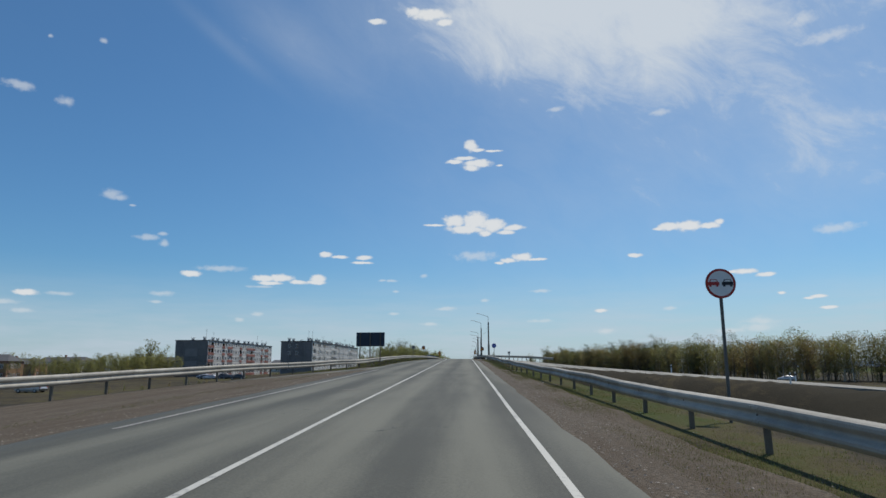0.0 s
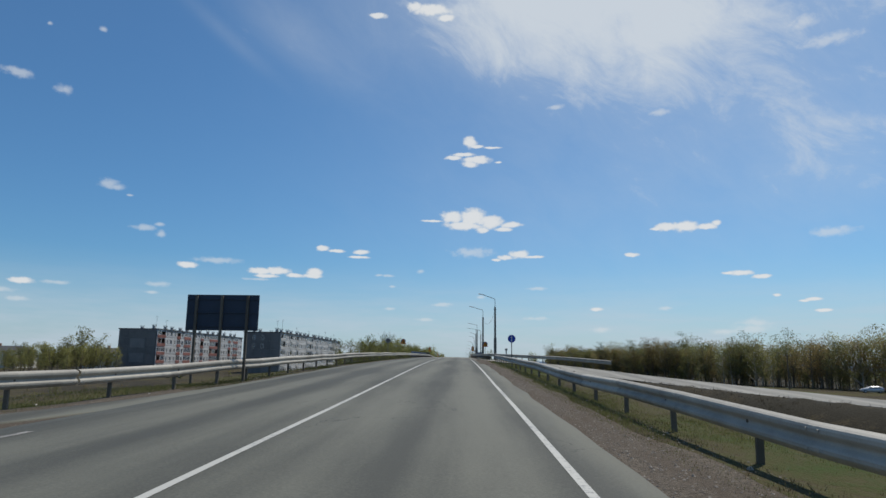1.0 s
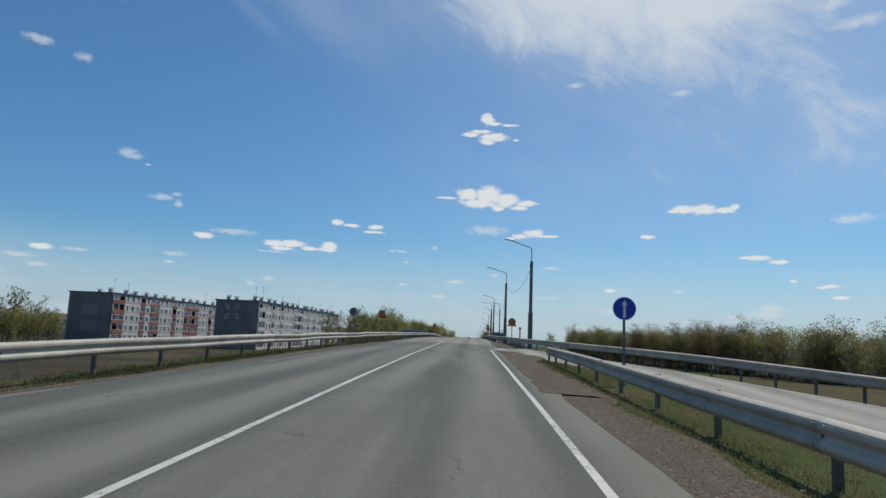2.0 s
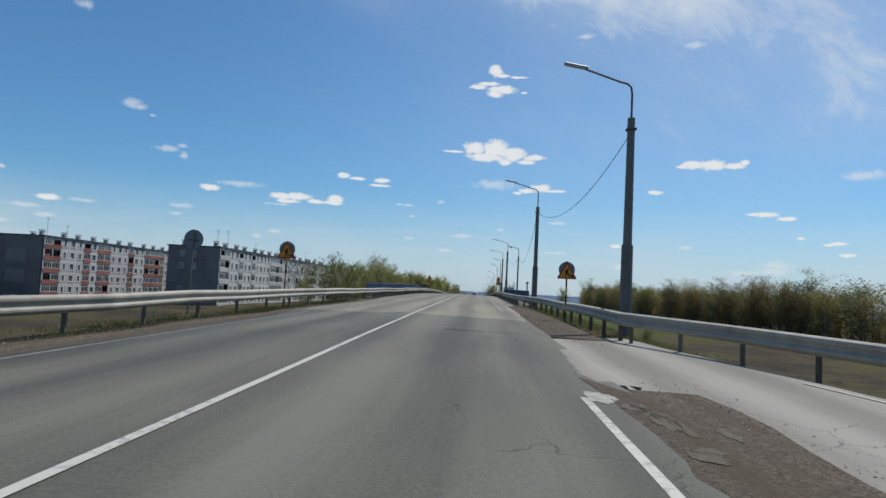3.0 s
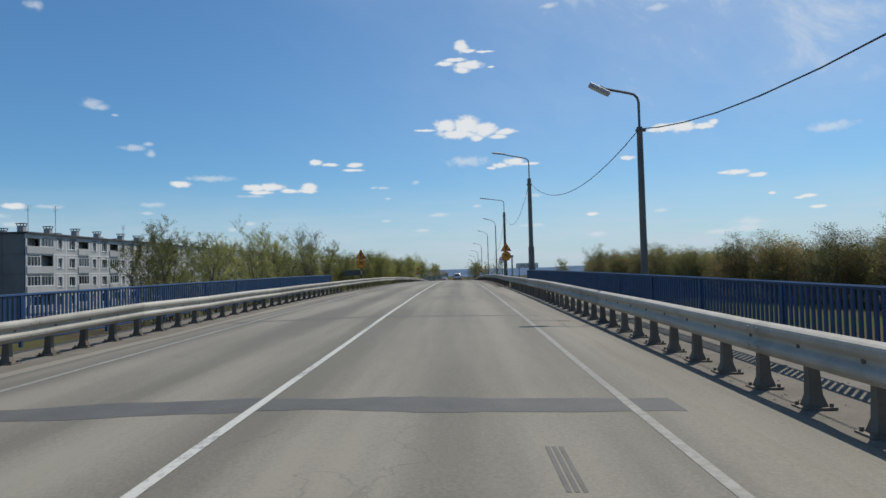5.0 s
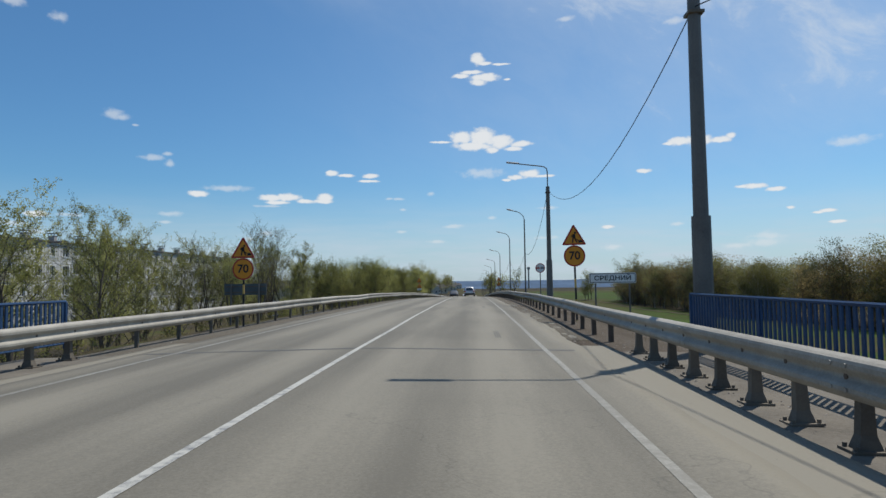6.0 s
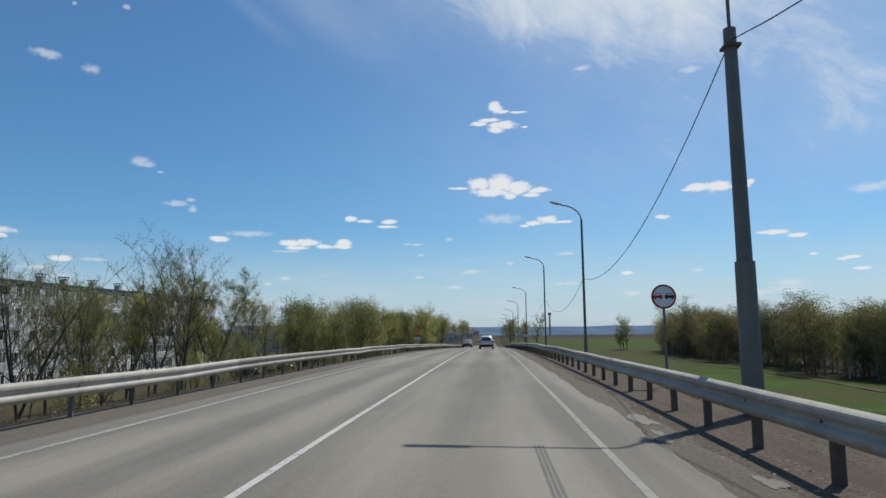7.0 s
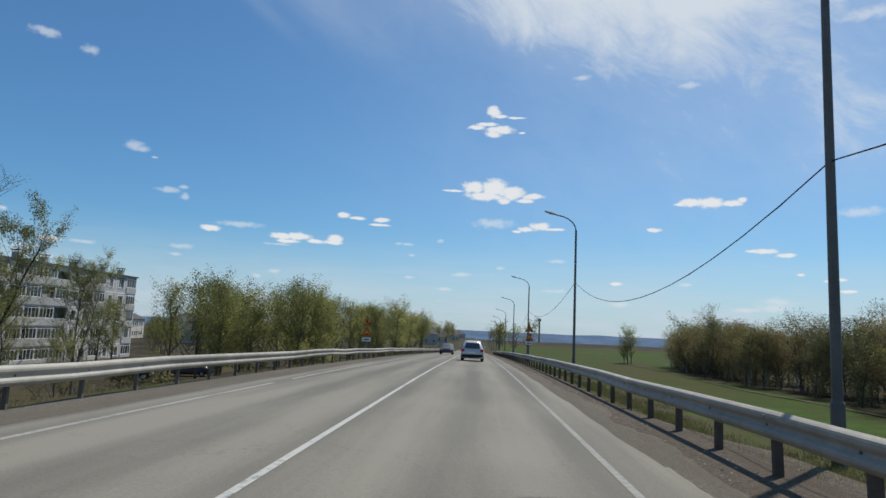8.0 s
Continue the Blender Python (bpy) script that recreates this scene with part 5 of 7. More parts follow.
# ---- street lamps ----
def lamp_mast(x, y, top, low, mid, reach, rise, label, zb=None):
    """Thick two-step column with a thin bent mast and a flat lamp over the road."""
    zb = surface(6.5, y) - 0.45 if zb is None else zb
    root = thing("street_lamp", label, "street lamp", "street lamps", m=pose(x, y, zb))
    t, l, md = top - zb, low - zb, mid - zb
    part("foot", Shape().tube([(0, 0, -0.6), (0, 0, l)], [0.21, 0.19], 14), root, "thick dark foot", material=M["pole"])
    part("column", Shape().tube([(0, 0, l - 0.04), (0, 0, l + 0.02), (0, 0, md)], [0.15, 0.15, 0.125], 12), root, material=M["pole"])
    pts = [(0, 0, md - 0.05), (0, 0, t - 0.35), (-0.04, 0, t - 0.12), (-0.18, 0, t), (-0.4, 0, t + 0.05), (-reach, 0, t + 0.05 + rise)]
    part("mast", Shape().tube(pts, 0.038, 8), root, material=M["pole"])
    lam = Shape().box(-0.42, 0.42, -0.09, 0.09, -0.05, 0.04, bevel=0.02)
    o = part("lamp_head", lam, root, m=pose(-reach - 0.3, 0, t + 0.09 + rise * 1.15, 0, 4 + 14 * rise, 0), material=M["lamp"])
    part("lens", Shape().box(-0.36, 0.30, -0.07, 0.07, -0.065, -0.048), o, material=M["glass"])
    part("cable_bracket", Shape().box(-0.16, 0.16, -0.17, 0.17, md - 0.42, md - 0.36), root, material=M["zinc_dark"])


def lamp_curved(x, y, top, reach, label, zb=None, r=0.085, head=(0.62, 0.22)):
    """Slim steel pole with a curved arm and an oval lamp head."""
    zb = surface(6.5, y) - 0.6 if zb is None else zb
    root = thing("street_lamp", label, "street lamp", "street lamps", m=pose(x, y, zb))
    t = top - zb
    part("column", Shape().tube([(0, 0, -0.6), (0, 0, 1.4), (0, 0, 1.45), (0, 0, t - 0.9)], [r * 1.3, r * 1.25, r, r * 0.75], 10), root, material=M["pole"])
    pts = [(0, 0, t - 0.95)] + [(-reach * (1 - math.cos(a)), 0, t - 0.95 + 0.95 * math.sin(a)) for a in (0.3, 0.6, 0.9, 1.2, 1.45)]
    pts.append((-reach * 1.05, 0, t + 0.06))
    part("arm", Shape().tube(pts, 0.04, 8), root, material=M["pole"])
    w, h = head
    lam = Shape()
    ringn = 8
    prof = ((-w, 0.02), (-w * 0.8, 0.12), (-w * 0.3, 0.16), (0.0, 0.11), (0.12, 0.05))
    for px, pr in prof:
        for k in range(ringn):
            a = 2 * math.pi * k / ringn
            lam.v.append((px, pr * math.cos(a), pr * 0.6 * math.sin(a)))
    for i in range(len(prof) - 1):
        for k in range(ringn):
            q = (k + 1) % ringn
            lam.f.append((i * ringn + k, i * ringn + q, (i + 1) * ringn + q, (i + 1) * ringn + k))
    lam.f += [list(range(ringn))[::-1], [(len(prof) - 1) * ringn + k for k in range(ringn)]]
    part("lamp_head", lam, root, m=pose(-reach * 1.05, 0, t + 0.08, 0, 14, 0), material=M["lamp"])


def lamp_bent(x, y, top, reach, label, zb):
    """Steel pole with a sharply bent straight arm and a tilted box-shaped lamp."""
    root = thing("street_lamp", label, "street lamp", "street lamps", m=pose(x, y, zb))
    t = top - zb
    part("column", Shape().tube([(0, 0, -0.6), (0, 0, 1.4), (0, 0, 1.45), (0, 0, t - 1.0)], [0.13, 0.125, 0.10, 0.08], 10), root, material=M["pole"])
    pts = [(0, 0, t - 1.05), (0, 0, t - 0.32), (-0.03, 0, t - 0.2), (-0.12, 0, t - 0.1), (-0.25, 0, t - 0.06), (-reach, 0, t + 0.09)]
    part("arm", Shape().tube(pts, 0.036, 8), root, material=M["pole"])
    o = part("lamp_head", Shape().box(-0.36, 0.26, -0.11, 0.11, -0.055, 0.05, bevel=0.018), root, m=pose(-reach - 0.06, 0, t + 0.05, 0, 28, 0), material=M["lamp"])
    part("lens", Shape().box(-0.28, 0.18, -0.085, 0.085, -0.066, -0.053), o, material=M["glass"])
    part("bracket", Shape().box(-0.07, 0.07, -0.03, 0.03, 0.045, 0.1), o, material=M["zinc_dark"])
    part("cable_bracket", Shape().box(-0.1, 0.16, -0.05, 0.05, t - 1.12, t - 1.06), root, material=M["zinc_dark"])


MAST = "tall grey street lamp, thick stepped column and thin bent mast"
SLIM = "slim grey steel street lamp with a curved arm"
lamp_mast(7.4, 129.9, 11.0, 5.45, 9.8, 1.63, 0.42, MAST)
lamp_mast(6.58, 155.3, 11.4, 5.7, 10.1, 1.73, 0.38, MAST)
lamp_bent(7.1, 184.3, 9.15, 0.95, "steel street lamp standing on the bridge edge", road_z(184) - 1.2)
lamp_mast(6.92, 209.6, 11.7, 5.8, 10.35, 1.7, 0.27, MAST)
lamp_mast(7.3, 238.6, 12.0, 5.9, 10.7, 1.95, 0.2, MAST)
LAMPS = [(7.4, 129.9, 9.3), (6.58, 155.3, 9.7), (7.1, 184.3, 8.1), (6.92, 209.6, 10.1), (7.3, 238.6, 10.45), (7.8, 264.0, 7.5), (7.9, 292.8, 7.7)]
lamp_curved(7.8, 264.0, 11.9, 1.2, SLIM)
lamp_curved(7.9, 292.8, 11.8, 1.3, SLIM)
yy, zz = 330.0, 11.2
while yy < 640:
    lamp_curved(8.0, yy, road_z(yy) + 9.4, 1.5, SLIM)
    LAMPS.append((8.0, yy, road_z(yy) + 5.6))
    yy += 31.0


def wire(a, b, sag):
    a, b = Vector(a), Vector(b)
    s = Shape()
    n = 16
    pts = [a.lerp(b, i / n) + Vector((0, 0, -sag * 4 * (i / n) * (1 - i / n))) for i in range(n + 1)]
    s.tube(pts, 0.013, 5)
    s.tube([p + Vector((0.010 * math.sin(i * 2.1), 0, 0.012 * math.cos(i * 2.1))) for i, p in enumerate(pts)], 0.006, 4)
    solid("overhead_cable", s.mesh("overhead_cable", M["wire"]), label="black twisted cable sagging between street lamps", category="cable", group="cables between lamps")


for i in range(min(len(LAMPS) - 1, 11)):
    wire(LAMPS[i], LAMPS[i + 1], (1.35, 1.95, 1.3, 1.9, 1.5, 1.7, 1.3, 1.3, 1.3, 1.3, 1.3)[i])


# ---- road signs ----
def sign_post(root, h, r=0.038, banded=False):
    if not banded:
        part("post", Shape().tube([(0, 0.04, -0.6), (0, 0.04, h)], r, 10), root, material=M["pole"])
        return
    k, z = 0, -0.6
    while z < h:
        part("post_band", Shape().tube([(0, 0.04, z), (0, 0.04, min(z + (0.42 if k % 2 == 0 else 0.33), h))], r, 10), root, "black" if k % 2 == 0 else "dull yellow", material=M["black"] if k % 2 == 0 else M["band"])
        z += 0.42 if k % 2 == 0 else 0.33
        k += 1


def round_plate(root, z, d, faces):
    """A disc facing -y. faces: (diameter share, material) from back to front."""
    p = part("plate", Shape().plate(disc(d / 2), -0.006, 0.010), root, m=Matrix.Translation((0, -0.01, z)), material=M["sign_back"])
    for i, (k, mat) in enumerate(faces):
        part("face", Shape().plate(disc(d / 2 * k), -0.010 - 0.003 * i, -0.006 - 0.003 * i), p, material=mat)
    return p


def tri(side, k=1.0, rnd=0.04):
    """Triangle outline with rounded corners, point up, centred on its base line's middle."""
    h = side * 0.866
    cx, cz = 0, h / 3
    pts = []
    for ang0, px, pz in ((210, -side / 2, 0), (330, side / 2, 0), (90, 0, h)):
        vx, vz = cx + (px - cx) * k, cz + (pz - cz) * k
        dx, dz = cx - vx, cz - vz
        ln = math.hypot(dx, dz)
        ox, oz = vx + dx / ln * rnd * 2, vz + dz / ln * rnd * 2
        for a in (-60, -30, 0, 30, 60):
            t = radians(ang0 + a)
            pts.append((ox + rnd * math.cos(t), oz + rnd * math.sin(t)))
    return pts


def works_triangle(root, z, side):
    p = part("plate", Shape().plate(tri(side), -0.006, 0.010), root, m=Matrix.Translation((0, -0.016, z)), material=M["sign_back"])
    part("border", Shape().plate(tri(side, 0.995), -0.010, -0.006), p, material=M["red"])
    part("face", Shape().plate(tri(side, 0.77, 0.02), -0.013, -0.010), p, material=M["orange"])
    # digging symbol drawn with plain shapes
    u = side / 0.9
    s = Shape()
    limb = lambda x0, z0, x1, z1, w: s.plate([(x0 - w, z0), (x0 + w, z0), (x1 + w, z1), (x1 - w, z1)], -0.016, -0.013)
    s.plate([(0.05 * u + 0.042 * u * math.cos(a), 0.44 * u + 0.042 * u * math.sin(a)) for a in [i * math.pi / 6 for i in range(12)]], -0.016, -0.013)
    limb(0.0, 0.27 * u, 0.0 * u, 0.40 * u, 0.05 * u)
    limb(-0.055 * u, 0.09 * u, -0.03 * u, 0.27 * u, 0.025 * u)
    limb(0.10 * u, 0.09 * u, 0.03 * u, 0.27 * u, 0.025 * u)
    s.plate([(-0.10 * u, 0.33 * u), (-0.07 * u, 0.31 * u), (0.02 * u, 0.38 * u), (-0.02 * u, 0.41 * u)], -0.016, -0.013)
    s.plate([(-0.11 * u, 0.31 * u), (-0.095 * u, 0.335 * u), (0.20 * u, 0.155 * u), (0.185 * u, 0.13 * u)], -0.016, -0.013)
    s.plate([(0.13 * u, 0.085 * u), (0.34 * u, 0.085 * u), (0.27 * u, 0.17 * u), (0.22 * u, 0.20 * u)], -0.016, -0.013)
    part("symbol", s, p, "black digging symbol", material=M["black"])


def text_mesh(body, size, material, extrude=0.002, bold=0.0):
    cu = bpy.data.curves.new("lettering", "FONT")
    cu.body, cu.size, cu.extrude = body, size, extrude
    cu.offset = bold
    cu.align_x, cu.align_y = "CENTER", "CENTER"
    ob = bpy.data.objects.new("lettering", cu)
    scene.collection.objects.link(ob)
    dg = bpy.context.evaluated_depsgraph_get()
    me = bpy.data.meshes.new_from_object(ob.evaluated_get(dg))
    bpy.data.objects.remove(ob)
    me.materials.clear()
    me.materials.append(material)
    return me


UP = Matrix.Rotation(radians(90), 4, "X")


def sign(label, x, y, z, lean=0.0, turn=0.0):
    return thing("road_sign", label, "road sign", "road signs", m=pose(x, y, z, 0, lean, turn))


def no_overtaking(x, y, z, h, d, lean=0.0, ended=False):
    r = sign("round white no-overtaking sign with red rim, two cars" if not ended else "round sign seen small and far", x, y, z, lean)
    sign_post(r, h)
    p = round_plate(r, h - d / 2, d, ((0.99, M["red"]), (0.84, M["white"])))
    for cx, mat in ((-0.165, M["red"]), (0.155, M["black"])):
        k = d / 0.7
        c = Shape()
        c.plate([(cx * k + a * k, b * k) for a, b in ((-0.13, -0.04), (0.13, -0.04), (0.13, 0.03), (0.10, 0.035), (0.075, 0.095), (-0.075, 0.095), (-0.10, 0.035), (-0.13, 0.03))], -0.018, -0.012)
        for wx in (-0.08, 0.08):
            c.plate([(cx * k + (wx + q) * k, v * k) for q, v in ((-0.025, -0.075), (0.025, -0.075), (0.025, -0.04), (-0.025, -0.04))], -0.018, -0.012)
        o = part("car_symbol", c, p, material=mat)
        part("window_symbol", Shape().plate([(cx * k + a * k, b * k) for a, b in ((-0.075, 0.04), (0.075, 0.04), (0.058, 0.08), (-0.058, 0.08))], -0.021, -0.018), o, material=M["white"])


def works_with_disc(x, y, z, h, lean=0.0):
    """Works triangle in front of the round back of an older sign."""
    r = sign("yellow road works triangle before a grey round sign, banded post", x, y, z, lean)
    sign_post(r, h, banded=True)
    part("old_plate", Shape().plate(disc(0.35), 0.06, 0.075), r, "grey round sign back", m=Matrix.Translation((0, 0, h - 0.36)), material=M["sign_back"])
    works_triangle(r, h - 0.76, 0.88)


def works_and_limit(x, y, z, h, lean=0.0):
    r = sign("yellow road works triangle above a round limit of 70", x, y, z, lean)
    sign_post(r, h - 0.1, banded=True)
    works_triangle(r, h - 0.745, 0.9)
    p = round_plate(r, h - 0.76 - 0.38, 0.78, ((0.99, M["red"]), (0.86, M["orange"])))
    part("number", text_mesh("70", 0.41, M["black"], bold=0.009), p, m=Matrix.Translation((0, -0.0165, 0.0)) @ UP)


def blue_ahead(x, y, z, h, d=0.66, lean=0.0):
    r = sign("round blue sign with a white arrow pointing up", x, y, z, lean)
    sign_post(r, h)
    p = round_plate(r, h - d / 2, d, ((0.995, M["white"]), (0.96, M["signblue"])))
    a = Shape().plate([(-0.035, -0.26), (0.035, -0.26), (0.035, 0.10), (0.085, 0.10), (0.0, 0.24), (-0.085, 0.10), (-0.035, 0.10)], -0.018, -0.013)
    part("arrow", a, p, material=M["white"])


def pair_triangles(x, y, z, h, lean=0.0, face=1):
    r = sign("two stacked warning triangles with a small plate", x, y, z, lean)
    sign_post(r, h)
    works_triangle(r, h - 0.75, 0.85)
    p = part("plate", Shape().plate(tri(0.85), -0.006, 0.010), r, m=Matrix.Translation((0, -0.016, h - 1.65)), material=M["sign_back"])
    part("border", Shape().plate(tri(0.85, 0.995), -0.010, -0.006), p, material=M["red"])
    part("face", Shape().plate(tri(0.85, 0.72, 0.02), -0.013, -0.010), p, material=M["orange"])
    part("bump_symbol", Shape().plate([(-0.2, 0.10), (0.2, 0.10), (0.2, 0.14), (0.1, 0.20), (-0.1, 0.20), (-0.2, 0.14)], -0.016, -0.013), p, material=M["black"])
    q = part("small_plate", Shape().plate([(-0.35, 0), (0.35, 0), (0.35, 0.3), (-0.35, 0.3)], -0.012, 0.004), r, m=Matrix.Translation((0, -0.012, h - 2.05)), material=M["white"])
    part("bar", Shape().plate([(-0.22, 0.11), (0.22, 0.11), (0.22, 0.19), (-0.22, 0.19)], -0.016, -0.012), q, material=M["black"])


def sign_back_round(x, y, z, h, d, label="round grey back of a road sign on a post"):
    r = sign(label, x, y, z, 0, 180)
    sign_post(r, h)
    p = round_plate(r, h - d / 2, d, ((0.99, M["red"]), (0.84, M["white"])))
    part("bracket", Shape().box(-0.22, 0.22, 0.02, 0.045, -0.05, 0.0), p, material=M["zinc_dark"])


def town_sign(x, y, z, h):
    r = thing("town_sign", "white board with black rim reading СРЕДНИЙ on two posts", "town sign", "road signs", m=pose(x, y, z, 0, 0, 2))
    for px in (-0.70, 0.70):
        part("post", Shape().tube([(px, 0.04, -2.5), (px, 0.04, h)], 0.035, 8), r, material=M["pole"])
    w, k = 0.965, 0.215
    rr = lambda a, b, c: [(sx * (a - c) + c * math.cos(t), sz * (b - c) + c * math.sin(t)) for sx, sz, t0 in ((1, 1, 0), (-1, 1, 90), (-1, -1, 180), (1, -1, 270)) for t in (radians(t0), radians(t0 + 45), radians(t0 + 90))]
    p = part("board", Shape().plate(rr(w, k, 0.05), -0.006, 0.01), r, m=Matrix.Translation((0, -0.012, h - k)), material=M["white"])
    part("rim", Shape().plate(rr(w - 0.025, k - 0.025, 0.05), -0.009, -0.006), p, material=M["black"])
    part("face", Shape().plate(rr(w - 0.05, k - 0.05, 0.04), -0.012, -0.009), p, material=M["white"])
    t = part("lettering", text_mesh("СРЕДНИЙ", 0.25, M["black"], bold=0.004), p, m=Matrix.Translation((0, -0.0145, -0.01)) @ UP)
    wd = max(v.co.x for v in t.data.vertices) - min(v.co.x for v in t.data.vertices)
    t.scale = (1.50 / wd, 1.0, 1.0)


def board_back(x, y, z, w, k, h, label):
    r = thing("town_sign", label, "town sign", "road signs", m=pose(x, y, z, 0, 0, 0))
    for px in (-w * 0.33, w * 0.33):
        part("post", Shape().tube([(px, -0.05, -2.5), (px, -0.05, h)], 0.04, 8), r, material=M["pole"])
    p = part("board", Shape().plate([(-w / 2, -k), (w / 2, -k), (w / 2, 0), (-w / 2, 0)], 0.0, 0.02), r, m=Matrix.Translation((0, 0, h)), material=M["board_grey"])
    for q in (-k * 0.25, -k * 0.75):
        part("stiffener", Shape().box(-w / 2 + 0.03, w / 2 - 0.03, -0.025, -0.004, q - 0.02, q + 0.02), p, material=M["zinc_dark"])


no_overtaking(8.65, 15.1, ground_z(8.65, 15.1), 3.5 - ground_z(8.65, 15.1), 0.70)
blue_ahead(6.87, 93.9, surface(6.5, 94) - 0.35, 2.75)
works_with_disc(6.25, 136.0, surface(6.2, 136) - 0.2, 2.75)
works_with_disc(-5.95, 135.6, surface(6.2, 136) - 0.25, 3.08)
sign_back_round(-7.6, 130.0, ground_z(-7.6, 130), 5.3 - ground_z(-7.6, 130), 0.7)
works_and_limit(6.07, 220.1, surface(6, 220.1) - 0.15, 3.62, -1)
works_and_limit(-5.9, 219.2, surface(6, 219) - 0.2, 3.35)
town_sign(8.06, 223.3, surface(6, 223) - 0.7, 2.44)
board_back(-7.0, 222.5, surface(6, 222) - 0.7, 1.75, 0.46, 2.2, "dark back of a town name board on two posts")
no_overtaking(7.36, 244.9, surface(6, 245) - 0.55, 3.45, 0.72)
pair_triangles(7.2, 318, surface(6, 318) - 0.3, 4.0)
pair_triangles(-6.6, 304, surface(6, 304) - 0.3, 3.6)


# ---- billboard ----
def billboard(x0, x1, y, z0, z1):
    zb = ground_z((x0 + x1) / 2, y)
    r = thing("billboard", "dark back of a billboard on three steel posts", "billboard", m=pose((x0 + x1) / 2, y, zb))
    w, b, t = (x1 - x0) / 2, z0 - zb, z1 - zb
    part("panel", Shape().box(-w, w, 0.0, 0.05, b, t, bevel=0.012), r, material=M["billboard"])
    for px in (-w * 0.72, -0.02, w * 0.70):
        part("post", Shape().box(px - 0.045, px + 0.045, -0.10, -0.003, -1.0, t - 0.03), r, "grey steel post", material=M["zinc_dark"])
    for k in (0.12, 0.5, 0.88):
        z = b + (t - b) * k
        part("crossbar", Shape().box(-w + 0.02, w - 0.02, -0.045, -0.002, z - 0.03, z + 0.03), r, material=M["billboard"])


billboard(-7.92, -5.15, 63.3, 3.2, 4.56)


# ---- far mast ----
def far_tower(x, y, h):
    r = thing("water_tower", "slim pale tower far off across the fields", "tower", m=pose(x, y, -4.2))
    part("shaft", Shape().tube([(0, 0, -0.5), (0, 0, h - 3.0)], [1.0, 0.8], 12), r, material=M["concrete"])
    part("tank", Shape().tube([(0, 0, h - 3.2), (0, 0, h - 2.6), (0, 0, h - 0.5), (0, 0, h)], [0.8, 1.7, 1.7, 0.6], 14), r, material=M["concrete"])


far_tower(63, 900, 24.5)


# ---- trees ----
def grow(rnd, height, spread, leaf, leaf_size, levels, base_r, bend=0.25, leaf_from=2, branches=6, low=0.28, twig=0.006, segs=3, reach=0.55, rise=1.0, scatter=0.2, stems=1):
    """One tree: a trunk with limbs and twigs, and leaves at the twig ends. Returns wood and leaf shapes."""
    wood, leaves = Shape(), Shape()
    tips = []

    def limb(p, d, length, r, level):
        n = 5 if level == 0 else segs
        pts, rad = [p.copy()], [r]
        for i in range(n):
            d = (d + Vector((rnd.uniform(-1, 1), rnd.uniform(-1, 1), rnd.uniform(-0.2, 0.6))) * bend * (0.5 if level == 0 else 1)).normalized()
            p = p + d * length / n
            pts.append(p.copy())
            rad.append(max(twig, r * (1 - (0.75 if level == 0 else 0.8) * (i + 1) / n)))
        wood.tube(pts, rad, 7 if level == 0 else 4 if level == 1 and levels > 1 else 3, caps=False)
        if level >= leaf_from:
            for q in pts[1:]:
                tips.append(q)
        if level < levels:
            k = branches if level == 0 else 4 if level == 1 else 3
            for i in range(k):
                t = (low + (1 - low) * (i + rnd.random()) / k) if level == 0 else rnd.uniform(0.25, 1.0)
                j = min(int(t * n), n - 1)
                q = pts[j].lerp(pts[j + 1], t * n - j)
                a = rnd.uniform(0, 2 * math.pi)
                out = Vector((math.cos(a), math.sin(a), 0))
                up = (rnd.uniform(0.5, 1.2) if level == 0 else rnd.uniform(0.1, 0.9)) * rise
                nd = (out * spread + d * 0.4 + Vector((0, 0, up))).normalized()
                limb(q, nd, length * (reach - reach * 0.45 * t * (level == 0)) * rnd.uniform(0.7, 1.15), max(twig * 1.3, rad[j] * 0.5), level + 1)

    if stems > 1:
        # a short bole that forks into steep stems
        fork = Vector((rnd.uniform(-0.2, 0.2), rnd.uniform(-0.2, 0.2), height * 0.2))
        wood.tube([Vector((0, 0, -0.6)), fork * 0.5, fork + Vector((0, 0, 0.15))], [base_r * 1.25, base_r, base_r * 0.9], 8, caps=False)
        turn = rnd.uniform(0, 6.28)
        for i in range(stems):
            a = turn + 6.283 * i / stems + rnd.uniform(-0.4, 0.4)
            limb(fork.copy(), Vector((0.28 * math.cos(a), 0.28 * math.sin(a), 1)).normalized(), height * rnd.uniform(0.66, 0.8), base_r * 0.72, 0)
    else:
        limb(Vector((0, 0, -0.5)), Vector((0, 0, 1)), height * 0.92, base_r, 0)
    for q in tips:
        for _ in range(leaf):
            off = Vector((rnd.uniform(-1, 1), rnd.uniform(-1, 1), rnd.uniform(-0.8, 0.8)))
            c = q + off * (scatter * 1.5 * (0.55 if off.length > 1.1 else 1.0))
            s = leaf_size * rnd.uniform(0.6, 1.3)
            nrm = (Vector((c.x, c.y, 0)).normalized() * 0.75 + Vector((rnd.uniform(-0.7, 0.7), rnd.uniform(-0.7, 0.7), rnd.uniform(0.0, 0.9)))).normalized()
            a = nrm.orthogonal().normalized()
            a = (Matrix.Rotation(rnd.uniform(0, 6.28), 3, nrm) @ a) * s
            b = nrm.cross(a) * rnd.uniform(0.55, 0.9)
            o = len(leaves.v)
            leaves.v += [tuple(c - a - b * 0.6), tuple(c + a * 0.2 + b), tuple(c + a - b * 0.5)]
            leaves.f.append((o, o + 1, o + 2))
    return wood, leaves


def tree_meshes(seed, bark, leafm, **kw):
    w, l = grow(random.Random(seed), **kw)
    return w.mesh("trunk", bark), (l.mesh("crown", leafm) if l.v else None)


